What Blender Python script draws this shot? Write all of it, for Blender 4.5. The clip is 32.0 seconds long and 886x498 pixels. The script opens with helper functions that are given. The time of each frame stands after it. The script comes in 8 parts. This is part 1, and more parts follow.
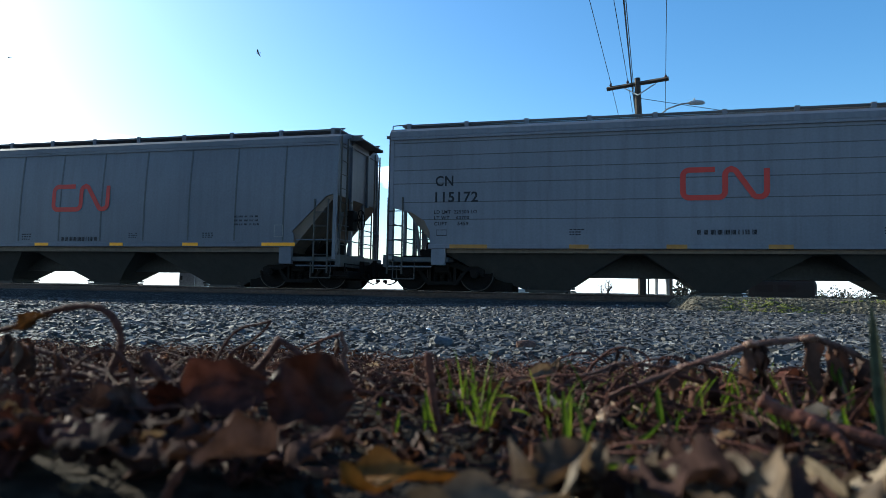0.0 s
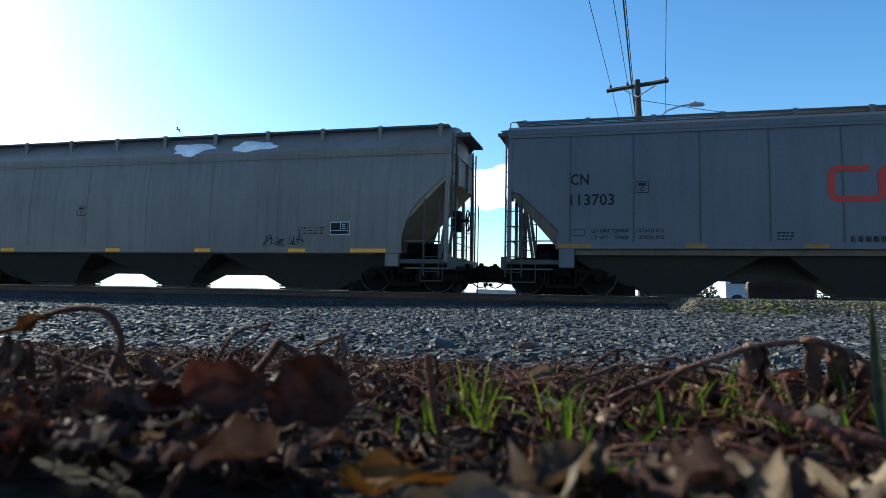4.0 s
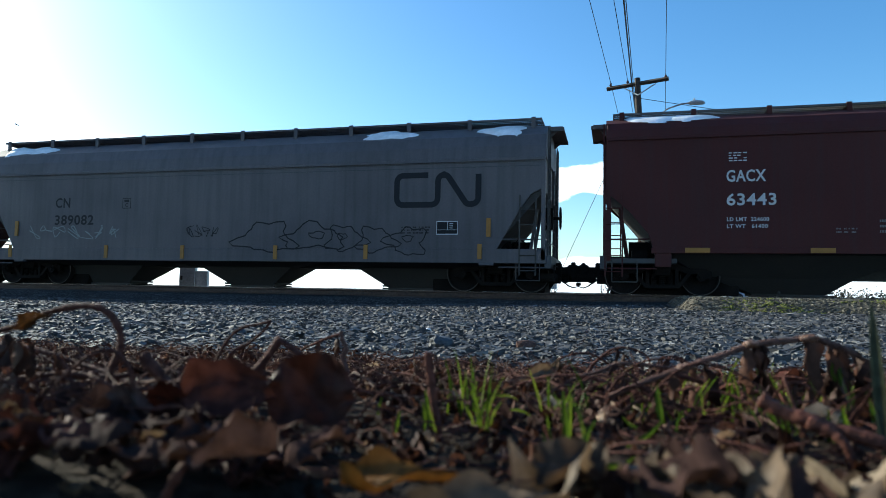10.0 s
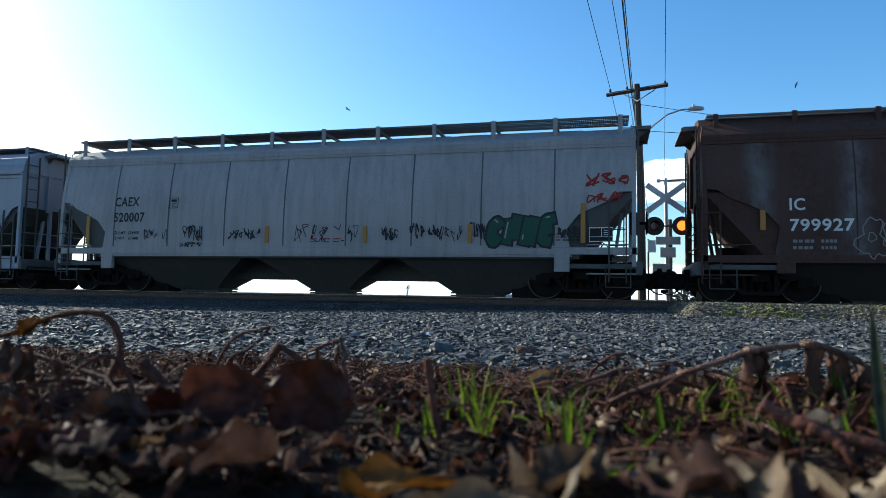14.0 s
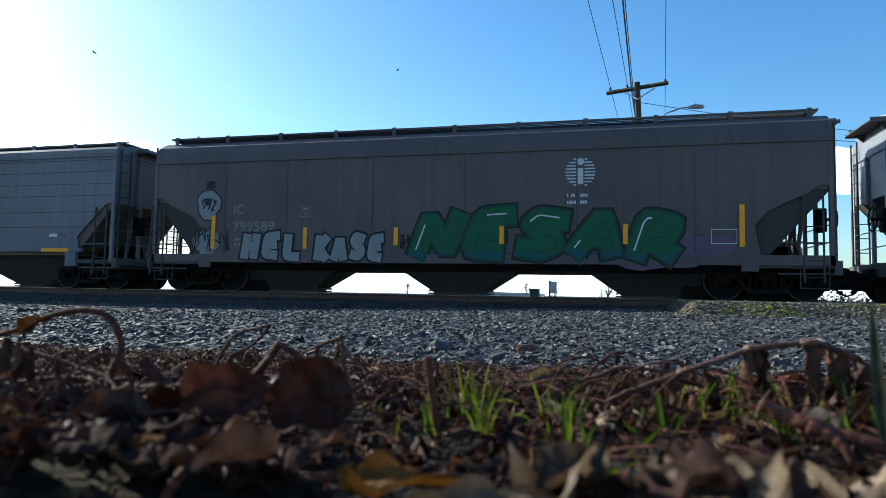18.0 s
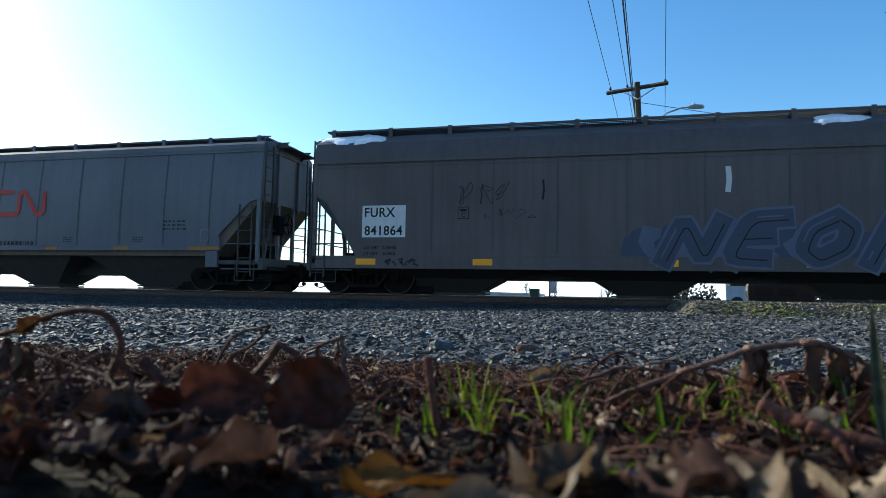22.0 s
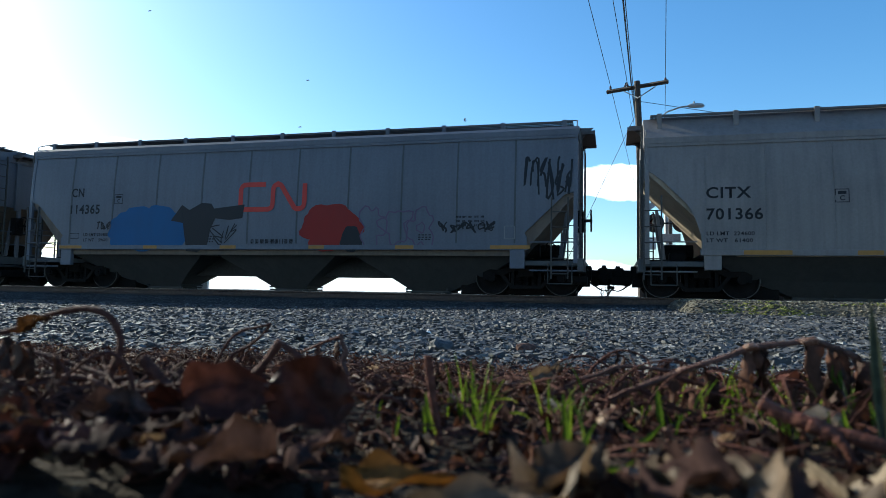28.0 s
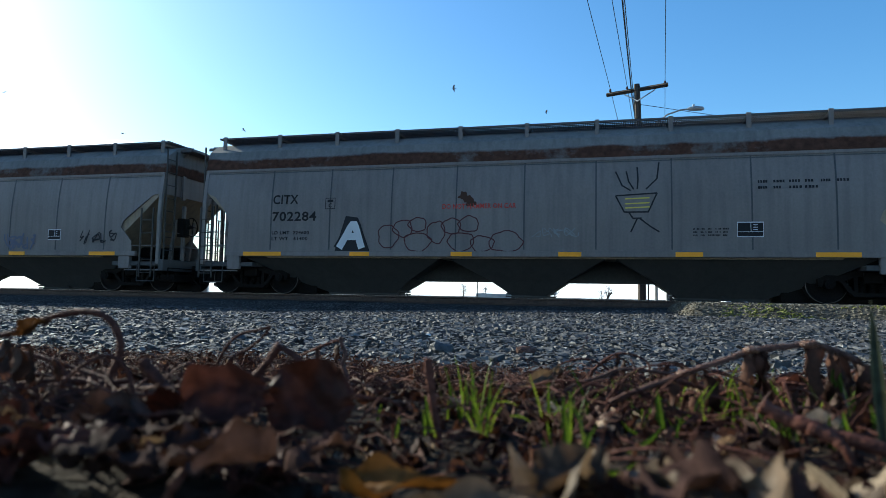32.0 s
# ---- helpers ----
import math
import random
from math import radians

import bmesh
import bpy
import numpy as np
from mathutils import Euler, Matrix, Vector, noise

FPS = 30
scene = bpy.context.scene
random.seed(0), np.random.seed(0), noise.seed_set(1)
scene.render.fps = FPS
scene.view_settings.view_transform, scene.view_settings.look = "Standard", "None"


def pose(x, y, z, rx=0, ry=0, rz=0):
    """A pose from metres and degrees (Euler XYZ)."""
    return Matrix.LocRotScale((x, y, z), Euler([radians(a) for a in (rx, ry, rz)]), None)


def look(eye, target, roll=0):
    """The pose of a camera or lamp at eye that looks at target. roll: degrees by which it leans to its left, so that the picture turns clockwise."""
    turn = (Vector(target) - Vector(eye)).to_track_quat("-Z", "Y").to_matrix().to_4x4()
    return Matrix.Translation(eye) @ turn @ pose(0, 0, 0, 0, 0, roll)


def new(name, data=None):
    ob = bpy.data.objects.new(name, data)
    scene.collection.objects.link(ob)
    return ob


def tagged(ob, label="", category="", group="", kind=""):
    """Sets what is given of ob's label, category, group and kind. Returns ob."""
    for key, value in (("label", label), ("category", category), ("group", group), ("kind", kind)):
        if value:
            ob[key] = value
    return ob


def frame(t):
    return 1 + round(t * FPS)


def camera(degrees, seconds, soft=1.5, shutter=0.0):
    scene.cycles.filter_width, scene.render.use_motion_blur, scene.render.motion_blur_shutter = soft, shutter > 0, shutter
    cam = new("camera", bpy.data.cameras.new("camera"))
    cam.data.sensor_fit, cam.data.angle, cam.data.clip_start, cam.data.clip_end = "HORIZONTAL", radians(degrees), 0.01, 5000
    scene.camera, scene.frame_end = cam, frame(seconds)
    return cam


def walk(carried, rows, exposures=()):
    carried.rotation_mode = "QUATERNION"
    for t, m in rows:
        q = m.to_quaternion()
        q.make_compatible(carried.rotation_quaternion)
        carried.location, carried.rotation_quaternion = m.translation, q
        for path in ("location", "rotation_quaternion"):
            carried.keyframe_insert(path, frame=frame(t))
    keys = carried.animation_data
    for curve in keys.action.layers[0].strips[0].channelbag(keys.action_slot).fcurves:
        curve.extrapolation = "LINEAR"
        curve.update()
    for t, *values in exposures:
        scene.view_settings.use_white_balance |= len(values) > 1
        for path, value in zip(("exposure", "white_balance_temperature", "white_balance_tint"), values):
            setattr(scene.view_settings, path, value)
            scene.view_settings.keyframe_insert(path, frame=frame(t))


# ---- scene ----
EXPOSURE, KELVIN, TINT = 1.00, 5740, -1
# camera: it lies low in the leaf litter and nods a little as the train shakes the ground
EYE = (0.0, 0.0, 0.23)
YAW, PITCH, ROLL = -14.5, 3.77, 1.05
NOD = [(0, -4), (0.5, -5), (1, -5), (2, -4), (3, -4), (3.5, -2.5), (4.5, 0), (5.5, 1), (6, -2), (7, -2), (8, -4), (9, -5), (10, -4),
       (11, -2), (12, -4), (12.2, -3), (12.3, 13), (12.5, 12), (12.8, 4), (13, 1), (13.5, 1), (14, 6), (14.5, 12), (15.2, 6),
       (16.5, 1), (17.5, 1), (18, 3), (19, 3), (20, 4), (21, 1), (22, 3), (23, 0), (24, 0), (25, 0), (26.5, 1), (28, 1), (29, 0),
       (30, -2), (31, 3), (31.5, 4), (32, 6)]


def aim(nod):
    p, w = radians(PITCH + nod * 0.0494), radians(YAW)
    way = Vector((math.sin(w) * math.cos(p), math.cos(w) * math.cos(p), math.sin(p)))
    return look(EYE, Vector(EYE) + way, ROLL)


cam = camera(68.1, 32.0, soft=0.7, shutter=0.015)
cam.data.dof.use_dof = True
cam.data.dof.focus_distance = 9.0
cam.data.dof.aperture_fstop = 6.0
walk(cam, [(t, aim(n)) for t, n in NOD], exposures=[(0, EXPOSURE, KELVIN, TINT), (32, EXPOSURE, KELVIN, TINT)])

# ---- light ----
SUN_AZ, SUN_EL = -71.0, 24.0      # degrees from the line of sight across the track; left is negative
world = bpy.data.worlds.new("sky")
scene.world = world
world.use_nodes = True
wn, wl = world.node_tree.nodes, world.node_tree.links
wn.clear()
sky = wn.new("ShaderNodeTexSky")
sky.sky_type = "NISHITA"
sky.sun_disc = False
sky.sun_elevation = radians(SUN_EL)
sky.sun_rotation = radians(SUN_AZ)
sky.air_density, sky.dust_density, sky.ozone_density = 1.0, 0.95, 2.5
bg = wn.new("ShaderNodeBackground")
bg.inputs["Strength"].default_value = 0.106
# low cumulus in one belt of the sky
wt = wn.new("ShaderNodeTexCoord")
wsep = wn.new("ShaderNodeSeparateXYZ")
wl.new(wt.outputs["Generated"], wsep.inputs[0])
wmap = wn.new("ShaderNodeMapping")
wmap.inputs["Scale"].default_value = (1.0, 1.0, 2.2)
wl.new(wt.outputs["Generated"], wmap.inputs[0])
wno = wn.new("ShaderNodeTexNoise")
wno.inputs["Scale"].default_value = 5.0
wno.inputs["Detail"].default_value = 8.0
wl.new(wmap.outputs[0], wno.inputs["Vector"])
wband = wn.new("ShaderNodeValToRGB")
els = wband.color_ramp.elements
els[0].position, els[0].color = 0.015, (0.9, 0.9, 0.9, 1)
els[1].position, els[1].color = 0.26, (0, 0, 0, 1)
for at, g in ((0.04, 0.45), (0.075, 0.22), (0.115, 0.28), (0.15, 0.58), (0.18, 0.60), (0.215, 0.20)):
    e = els.new(at)
    e.color = (g, g, g, 1)
wl.new(wsep.outputs["Z"], wband.inputs[0])
wadd = wn.new("ShaderNodeMath")
wadd.operation = "ADD"
wl.new(wno.outputs[0], wadd.inputs[0])
wl.new(wband.outputs[0], wadd.inputs[1])
wramp = wn.new("ShaderNodeValToRGB")
wramp.color_ramp.elements[0].position, wramp.color_ramp.elements[0].color = 0.97, (0, 0, 0, 1)
wramp.color_ramp.elements[1].position, wramp.color_ramp.elements[1].color = 1.16, (0.85, 0.85, 0.85, 1)
wl.new(wadd.outputs[0], wramp.inputs[0])
wmix = wn.new("ShaderNodeMixRGB")
wmix.inputs[2].default_value = (9.0, 9.3, 9.8, 1)
wl.new(wramp.outputs[0], wmix.inputs[0])
whue = wn.new("ShaderNodeHueSaturation")
whue.inputs["Saturation"].default_value = 1.23
wl.new(sky.outputs[0], whue.inputs["Color"])
wl.new(whue.outputs[0], wmix.inputs[1])
wl.new(wmix.outputs[0], bg.inputs[0])
wout = wn.new("ShaderNodeOutputWorld")
wl.new(bg.outputs[0], wout.inputs[0])

sun = new("sun", bpy.data.lights.new("sun", "SUN"))
sun.data.energy = 5.0
sun.data.angle = radians(0.6)
sun.data.color = (1.0, 0.88, 0.70)
a, e_ = radians(SUN_AZ), radians(SUN_EL)
to_sun = Vector((math.sin(a) * math.cos(e_), math.cos(a) * math.cos(e_), math.sin(e_)))
sun.matrix_world = look(to_sun * 60, (0, 0, 0))

# ---- materials ----


def node(nt, kind, **kw):
    n = nt.nodes.new(kind)
    for key, value in kw.items():
        n.inputs[key].default_value = value
    return n


def ramp(nt, src, stops):
    r = nt.nodes.new("ShaderNodeValToRGB")
    el = r.color_ramp.elements
    el[0].position, el[0].color = stops[0][0], stops[0][1]
    el[1].position, el[1].color = stops[-1][0], stops[-1][1]
    for at, c in stops[1:-1]:
        el.new(at).color = c
    nt.links.new(src, r.inputs[0])
    return r.outputs[0]


def g4(v):
    return (v, v, v, 1)


def mixed(nt, fac, a, b, blend="MIX"):
    m = nt.nodes.new("ShaderNodeMixRGB")
    m.blend_type = blend
    for i, v in enumerate((fac, a, b)):
        if isinstance(v, bpy.types.NodeSocket):
            nt.links.new(v, m.inputs[i])
        else:
            m.inputs[i].default_value = v
    return m.outputs[0]


def noise_of(nt, scale, detail=4.0, stretch=(1, 1, 1), rough=0.55, space="Object"):
    tc = nt.nodes.new("ShaderNodeTexCoord")
    mp = node(nt, "ShaderNodeMapping", Scale=stretch)
    nt.links.new(tc.outputs[space], mp.inputs[0])
    n = node(nt, "ShaderNodeTexNoise", Scale=scale, Detail=detail, Roughness=rough)
    nt.links.new(mp.outputs[0], n.inputs["Vector"])
    return n.outputs[0]


def surface(name, rough=0.6, metal=0.0, spec=0.5):
    m = bpy.data.materials.new(name)
    m.use_nodes = True
    nt = m.node_tree
    b = nt.nodes["Principled BSDF"]
    b.inputs["Roughness"].default_value = rough
    b.inputs["Metallic"].default_value = metal
    b.inputs["Specular IOR Level"].default_value = spec
    return m, nt, b


def bumped(nt, b, height, strength, distance=0.01):
    u = node(nt, "ShaderNodeBump", Strength=strength, Distance=distance)
    nt.links.new(height, u.inputs["Height"])
    nt.links.new(u.outputs[0], b.inputs["Normal"])


def plain(name, rgb, rough=0.6, metal=0.0, grain=25.0, amount=0.25, bump=0.15, spec=0.5):
    """A surface of one colour with fine grain and broad blotches."""
    m, nt, b = surface(name, rough, metal, spec)
    dark = tuple(c * (1 - amount) for c in rgb[:3]) + (1,)
    light = tuple(min(1, c * (1 + amount * 0.5)) for c in rgb[:3]) + (1,)
    fine, broad = noise_of(nt, grain), noise_of(nt, grain * 0.08, 3)
    c1 = ramp(nt, fine, [(0.3, dark), (0.7, light)])
    c2 = ramp(nt, broad, [(0.35, g4(0.72)), (0.65, g4(1.0))])
    nt.links.new(mixed(nt, 1.0, c1, c2, "MULTIPLY"), b.inputs["Base Color"])
    bumped(nt, b, fine, bump)
    return m


def paint(name, rgb, rough=0.42, dirt=0.45, rust=0.0, rust_rgb=(0.10, 0.035, 0.018, 1), spec=0.4):
    """Freight-car enamel: panel waviness, run-down grime in vertical streaks, road dust low down in blotches, rust where asked."""
    m, nt, b = surface(name, rough, 0.0, spec)
    streak = noise_of(nt, 3.0, 5, (2.2, 2.2, 0.12))
    blotch = noise_of(nt, 0.45, 5)
    fine = noise_of(nt, 18.0, 4)
    grime = tuple(0.35 * c + 0.02 for c in rgb[:3]) + (1,)
    f1 = ramp(nt, streak, [(0.42, g4(0)), (0.75, g4(dirt))])
    col = mixed(nt, f1, rgb, grime)
    f2 = ramp(nt, blotch, [(0.40, g4(0)), (0.72, g4(dirt * 0.7))])
    col = mixed(nt, f2, col, grime)
    col = mixed(nt, 1.0, col, ramp(nt, fine, [(0.3, g4(0.86)), (0.7, g4(1.0))]), "MULTIPLY")
    if rust > 0:
        rn = noise_of(nt, 1.3, 8, (1, 1, 0.55), 0.68)
        fr = ramp(nt, rn, [(0.66 - 0.35 * rust, g4(0)), (0.74 - 0.30 * rust, g4(0.95))])
        rc = ramp(nt, noise_of(nt, 9.0, 5), [(0.3, tuple(c * 0.5 for c in rust_rgb[:3]) + (1,)), (0.7, rust_rgb)])
        col = mixed(nt, fr, col, rc)
    nt.links.new(col, b.inputs["Base Color"])
    nt.links.new(ramp(nt, blotch, [(0.3, g4(rough)), (0.7, g4(min(1, rough + 0.25)))]), b.inputs["Roughness"])
    wav = noise_of(nt, 1.1, 2)
    bumped(nt, b, wav, 0.10, 0.05)
    return m


def decal(name, rgb, rough=0.55, wear=0.35, scale=6.0):
    """Stencilled or sprayed paint, worn in specks."""
    m, nt, b = surface(name, rough, 0.0, 0.2)
    dull = tuple(0.6 * c + 0.010 for c in rgb[:3]) + (1,)
    f = ramp(nt, noise_of(nt, scale, 6, (1, 1, 0.6)), [(0.42, g4(0)), (0.72, g4(wear))])
    nt.links.new(mixed(nt, f, rgb, dull), b.inputs["Base Color"])
    return m


M = {}
M["cn_grey"] = paint("grey_enamel", (0.106, 0.112, 0.136, 1), dirt=0.30)
M["pale_grey"] = paint("pale_grey_enamel", (0.140, 0.145, 0.171, 1), dirt=0.35)
M["warm_grey"] = paint("warm_grey_enamel", (0.184, 0.161, 0.151, 1), dirt=0.45)
M["white"] = paint("white_enamel", (0.215, 0.235, 0.290, 1), dirt=0.22)
M["dusty_white"] = paint("dusty_white_enamel", (0.270, 0.252, 0.256, 1), dirt=0.40)
M["old_grey"] = paint("old_grey_enamel", (0.098, 0.087, 0.094, 1), dirt=0.65)
M["tan_grey"] = paint("tan_grey_enamel", (0.094, 0.074, 0.073, 1), dirt=0.55)
M["oxide"] = paint("oxide_red_enamel", (0.059, 0.011, 0.010, 1), dirt=0.45, rough=0.55, spec=0.25)
M["rusty"] = paint("weathered_brown_enamel", (0.060, 0.030, 0.024, 1), dirt=0.5, rust=0.55, rust_rgb=(0.066, 0.033, 0.026, 1), rough=0.7, spec=0.2)


def rusty_side():
    """Rust-brown enamel with paler run-down streaks where the posts stand behind the sheet."""
    m = paint("weathered_brown_enamel", (0.062, 0.031, 0.025, 1), dirt=0.5, rust=0.55, rust_rgb=(0.066, 0.033, 0.026, 1), rough=0.7, spec=0.25)
    nt = m.node_tree
    b = nt.nodes["Principled BSDF"]
    old = b.inputs["Base Color"].links[0].from_socket
    tc = nt.nodes.new("ShaderNodeTexCoord")
    sep = nt.nodes.new("ShaderNodeSeparateXYZ")
    nt.links.new(tc.outputs["Object"], sep.inputs[0])
    jog = noise_of(nt, 1.6, 5, (0.15, 0.15, 1.0))
    add = nt.nodes.new("ShaderNodeMath")
    add.operation = "MULTIPLY_ADD"
    nt.links.new(jog, add.inputs[0])
    add.inputs[1].default_value = 0.30
    nt.links.new(sep.outputs["X"], add.inputs[2])
    wrap = nt.nodes.new("ShaderNodeMath")
    wrap.operation = "WRAP"
    nt.links.new(add.outputs[0], wrap.inputs[0])
    wrap.inputs[1].default_value, wrap.inputs[2].default_value = 0.965 + 0.15, -0.965 + 0.15
    off = nt.nodes.new("ShaderNodeMath")
    off.operation = "SUBTRACT"
    nt.links.new(wrap.outputs[0], off.inputs[0])
    off.inputs[1].default_value = 0.15
    mag = nt.nodes.new("ShaderNodeMath")
    mag.operation = "ABSOLUTE"
    nt.links.new(off.outputs[0], mag.inputs[0])
    stripe = ramp(nt, mag.outputs[0], [(0.05, g4(0.9)), (0.18, g4(0.5)), (0.42, g4(0))])
    ragged = ramp(nt, noise_of(nt, 2.2, 8, (1, 1, 0.5), 0.7), [(0.36, g4(0.1)), (0.58, g4(1.0))])
    f = mixed(nt, 1.0, stripe, ragged, "MULTIPLY")
    nt.links.new(mixed(nt, f, old, (0.115, 0.107, 0.108, 1)), b.inputs["Base Color"])
    return m


M["rusty_side"] = rusty_side()


def rusty_shoulder():
    """Grey roof enamel with brown rust breaking out in long ragged patches along the shoulder."""
    m = paint("rusted_grey_enamel", (0.190, 0.188, 0.184, 1), dirt=0.5, rough=0.75, spec=0.15)
    nt = m.node_tree
    b = nt.nodes["Principled BSDF"]
    old = b.inputs["Base Color"].links[0].from_socket
    tc = nt.nodes.new("ShaderNodeTexCoord")
    sep = nt.nodes.new("ShaderNodeSeparateXYZ")
    nt.links.new(tc.outputs["Object"], sep.inputs[0])
    mr = node(nt, "ShaderNodeMapRange", **{"From Min": 3.38, "From Max": 4.18})
    nt.links.new(sep.outputs["Z"], mr.inputs["Value"])
    belt = ramp(nt, mr.outputs[0], [(0.0, g4(0.62)), (0.16, g4(0.95)), (0.42, g4(0.95)), (0.60, g4(0.45)), (1.0, g4(0.15))])
    patchy = mixed(nt, 1.0, noise_of(nt, 0.9, 9, (0.55, 1, 0.75), 0.68), belt, "MULTIPLY")
    f = ramp(nt, patchy, [(0.31, g4(0)), (0.44, g4(0.97))])
    rc = ramp(nt, noise_of(nt, 7.0, 5), [(0.3, (0.034, 0.015, 0.009, 1)), (0.7, (0.085, 0.038, 0.024, 1))])
    nt.links.new(mixed(nt, f, old, rc), b.inputs["Base Color"])
    return m


M["rust_roof"] = rusty_shoulder()
M["under"] = plain("sooty_underframe_paint", (0.030, 0.029, 0.028, 1), 0.7, grain=12, amount=0.4)
# grimy enamel, darkened further to paint in the shade at the car ends
M["hopper_grey"] = paint("grimy_shaded_hopper_enamel", (0.062, 0.060, 0.057, 1), dirt=0.75, rough=0.6)
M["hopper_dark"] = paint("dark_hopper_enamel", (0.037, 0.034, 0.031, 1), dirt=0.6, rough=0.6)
# enamel darkened to paint in the ribs' shaded sides; seams and welds share it
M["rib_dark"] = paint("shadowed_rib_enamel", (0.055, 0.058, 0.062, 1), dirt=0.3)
M["brown_sheet"] = paint("brown_slope_enamel", (0.150, 0.112, 0.082, 1), dirt=0.6, rough=0.65)
# tan enamel made paler to paint in light bounced between the car ends
M["tan_sheet"] = paint("bounce_lit_tan_enamel", (0.30, 0.235, 0.165, 1), dirt=0.5, rough=0.6)
M["ladder"] = paint("grimy_ladder_enamel", (0.052, 0.047, 0.043, 1), dirt=0.5, rough=0.6)
M["sp_silver"] = decal("silver_spray_paint", (0.235, 0.255, 0.310, 1), 0.5, 0.3, 2.0)
M["sp_wine"] = decal("wine_red_spray_paint", (0.070, 0.020, 0.024, 1), 0.5, 0.4, 2.0)
M["dim_patch"] = decal("bluish_patch_paint", (0.036, 0.016, 0.020, 1), 0.55, 0.6, 1.0)
M["sp_teal"] = decal("teal_spray_paint", (0.012, 0.075, 0.085, 1), 0.5, 0.5, 1.5)
M["deck"] = paint("worn_deck_enamel", (0.070, 0.070, 0.070, 1), dirt=0.6, rough=0.6)
M["iron"] = plain("dark_cast_iron", (0.012, 0.010, 0.009, 1), 0.85, 0.0, grain=30, amount=0.4, spec=0.12)
M["tread"] = plain("worn_wheel_steel", (0.07, 0.06, 0.055, 1), 0.5, 0.5, grain=20)
M["rail"] = plain("rusty_rail_steel", (0.085, 0.055, 0.042, 1), 0.7, 0.3, grain=16, amount=0.45)
M["railtop"] = plain("polished_rail_steel", (0.50, 0.50, 0.50, 1), 0.25, 0.95, grain=40)
M["grate"] = plain("galvanised_grating", (0.30, 0.31, 0.32, 1), 0.55, 0.5, grain=30)
M["grate_dark"] = plain("weathered_grating", (0.11, 0.10, 0.10, 1), 0.65, 0.4, grain=30)
M["snow"] = plain("old_snow", (0.800, 0.830, 0.880, 1), 0.75, grain=14, amount=0.12, bump=0.5)
M["yellow"] = decal("yellow_reflective_tape", (0.820, 0.340, 0.018, 1), 0.35, 0.25)
M["yellow_dull"] = decal("dusty_reflective_tape", (0.300, 0.150, 0.036, 1), 0.5, 0.5)
M["red"] = decal("red_lettering", (0.413, 0.045, 0.034, 1), 0.5, 0.3)
M["black"] = decal("black_lettering", (0.010, 0.010, 0.012, 1), 0.6, 0.2)
M["charcoal"] = decal("charcoal_lettering", (0.013, 0.014, 0.018, 1), 0.6, 0.25)
M["chalk"] = decal("white_lettering", (0.542, 0.542, 0.542, 1), 0.55, 0.35)
M["chalk_old"] = decal("faded_white_lettering", (0.180, 0.174, 0.168, 1), 0.6, 0.55)
M["mid"] = decal("grey_patch_paint", (0.105, 0.115, 0.125, 1), 0.55, 0.3)
M["sp_white"] = decal("white_spray_paint", (0.540, 0.547, 0.562, 1), 0.5, 0.2, 2.0)
M["sp_black"] = decal("black_spray_paint", (0.012, 0.013, 0.017, 1), 0.45, 0.3, 2.0)
M["sp_green"] = decal("green_spray_paint", (0.010, 0.095, 0.042, 1), 0.45, 0.7, 1.5)
M["sp_dgreen"] = decal("dark_green_spray_paint", (0.010, 0.055, 0.035, 1), 0.45, 0.4, 1.5)
M["sp_blue"] = decal("blue_spray_paint", (0.010, 0.075, 0.19, 1), 0.5, 0.4, 1.5)
M["sp_slate"] = decal("slate_blue_spray_paint", (0.058, 0.064, 0.100, 1), 0.5, 0.6, 1.5)
M["sp_pale"] = decal("pale_blue_spray_paint", (0.100, 0.112, 0.165, 1), 0.5, 0.5, 1.5)
M["sp_red"] = decal("red_spray_paint", (0.20, 0.014, 0.011, 1), 0.5, 0.4, 1.5)
M["sp_purple"] = decal("purple_spray_paint", (0.105, 0.070, 0.115, 1), 0.5, 0.5, 1.5)
M["sp_grey"] = decal("grey_spray_paint", (0.204, 0.222, 0.228, 1), 0.5, 0.4, 1.5)
M["rust_mark"] = decal("rust_stain", (0.060, 0.030, 0.020, 1), 0.8, 0.6, 4.0)
M["sp_yellow"] = decal("yellow_spray_paint", (0.60, 0.48, 0.08, 1), 0.5, 0.3, 2.0)

# ---- mesh helpers ----


def box(bm, x0, x1, y0, y1, z0, z1, bev=0.0):
    v = [bm.verts.new((x, y, z)) for x in (x0, x1) for y in (y0, y1) for z in (z0, z1)]
    fs = [bm.faces.new([v[i] for i in q]) for q in ((0, 1, 3, 2), (4, 6, 7, 5), (0, 4, 5, 1), (2, 3, 7, 6), (0, 2, 6, 4), (1, 5, 7, 3))]
    if bev > 0:
        es = list({e for f in fs for e in f.edges})
        bmesh.ops.bevel(bm, geom=es, offset=bev, segments=1, affect="EDGES", profile=0.5)


def prism(bm, poly, y0, y1):
    """A plate with the outline poly in x and z, from y0 to y1."""
    a = [bm.verts.new((x, y0, z)) for x, z in poly]
    b = [bm.verts.new((x, y1, z)) for x, z in poly]
    n = len(poly)
    bm.faces.new(a)
    bm.faces.new(b[::-1])
    for i in range(n):
        bm.faces.new((a[i], b[i], b[(i + 1) % n], a[(i + 1) % n]))


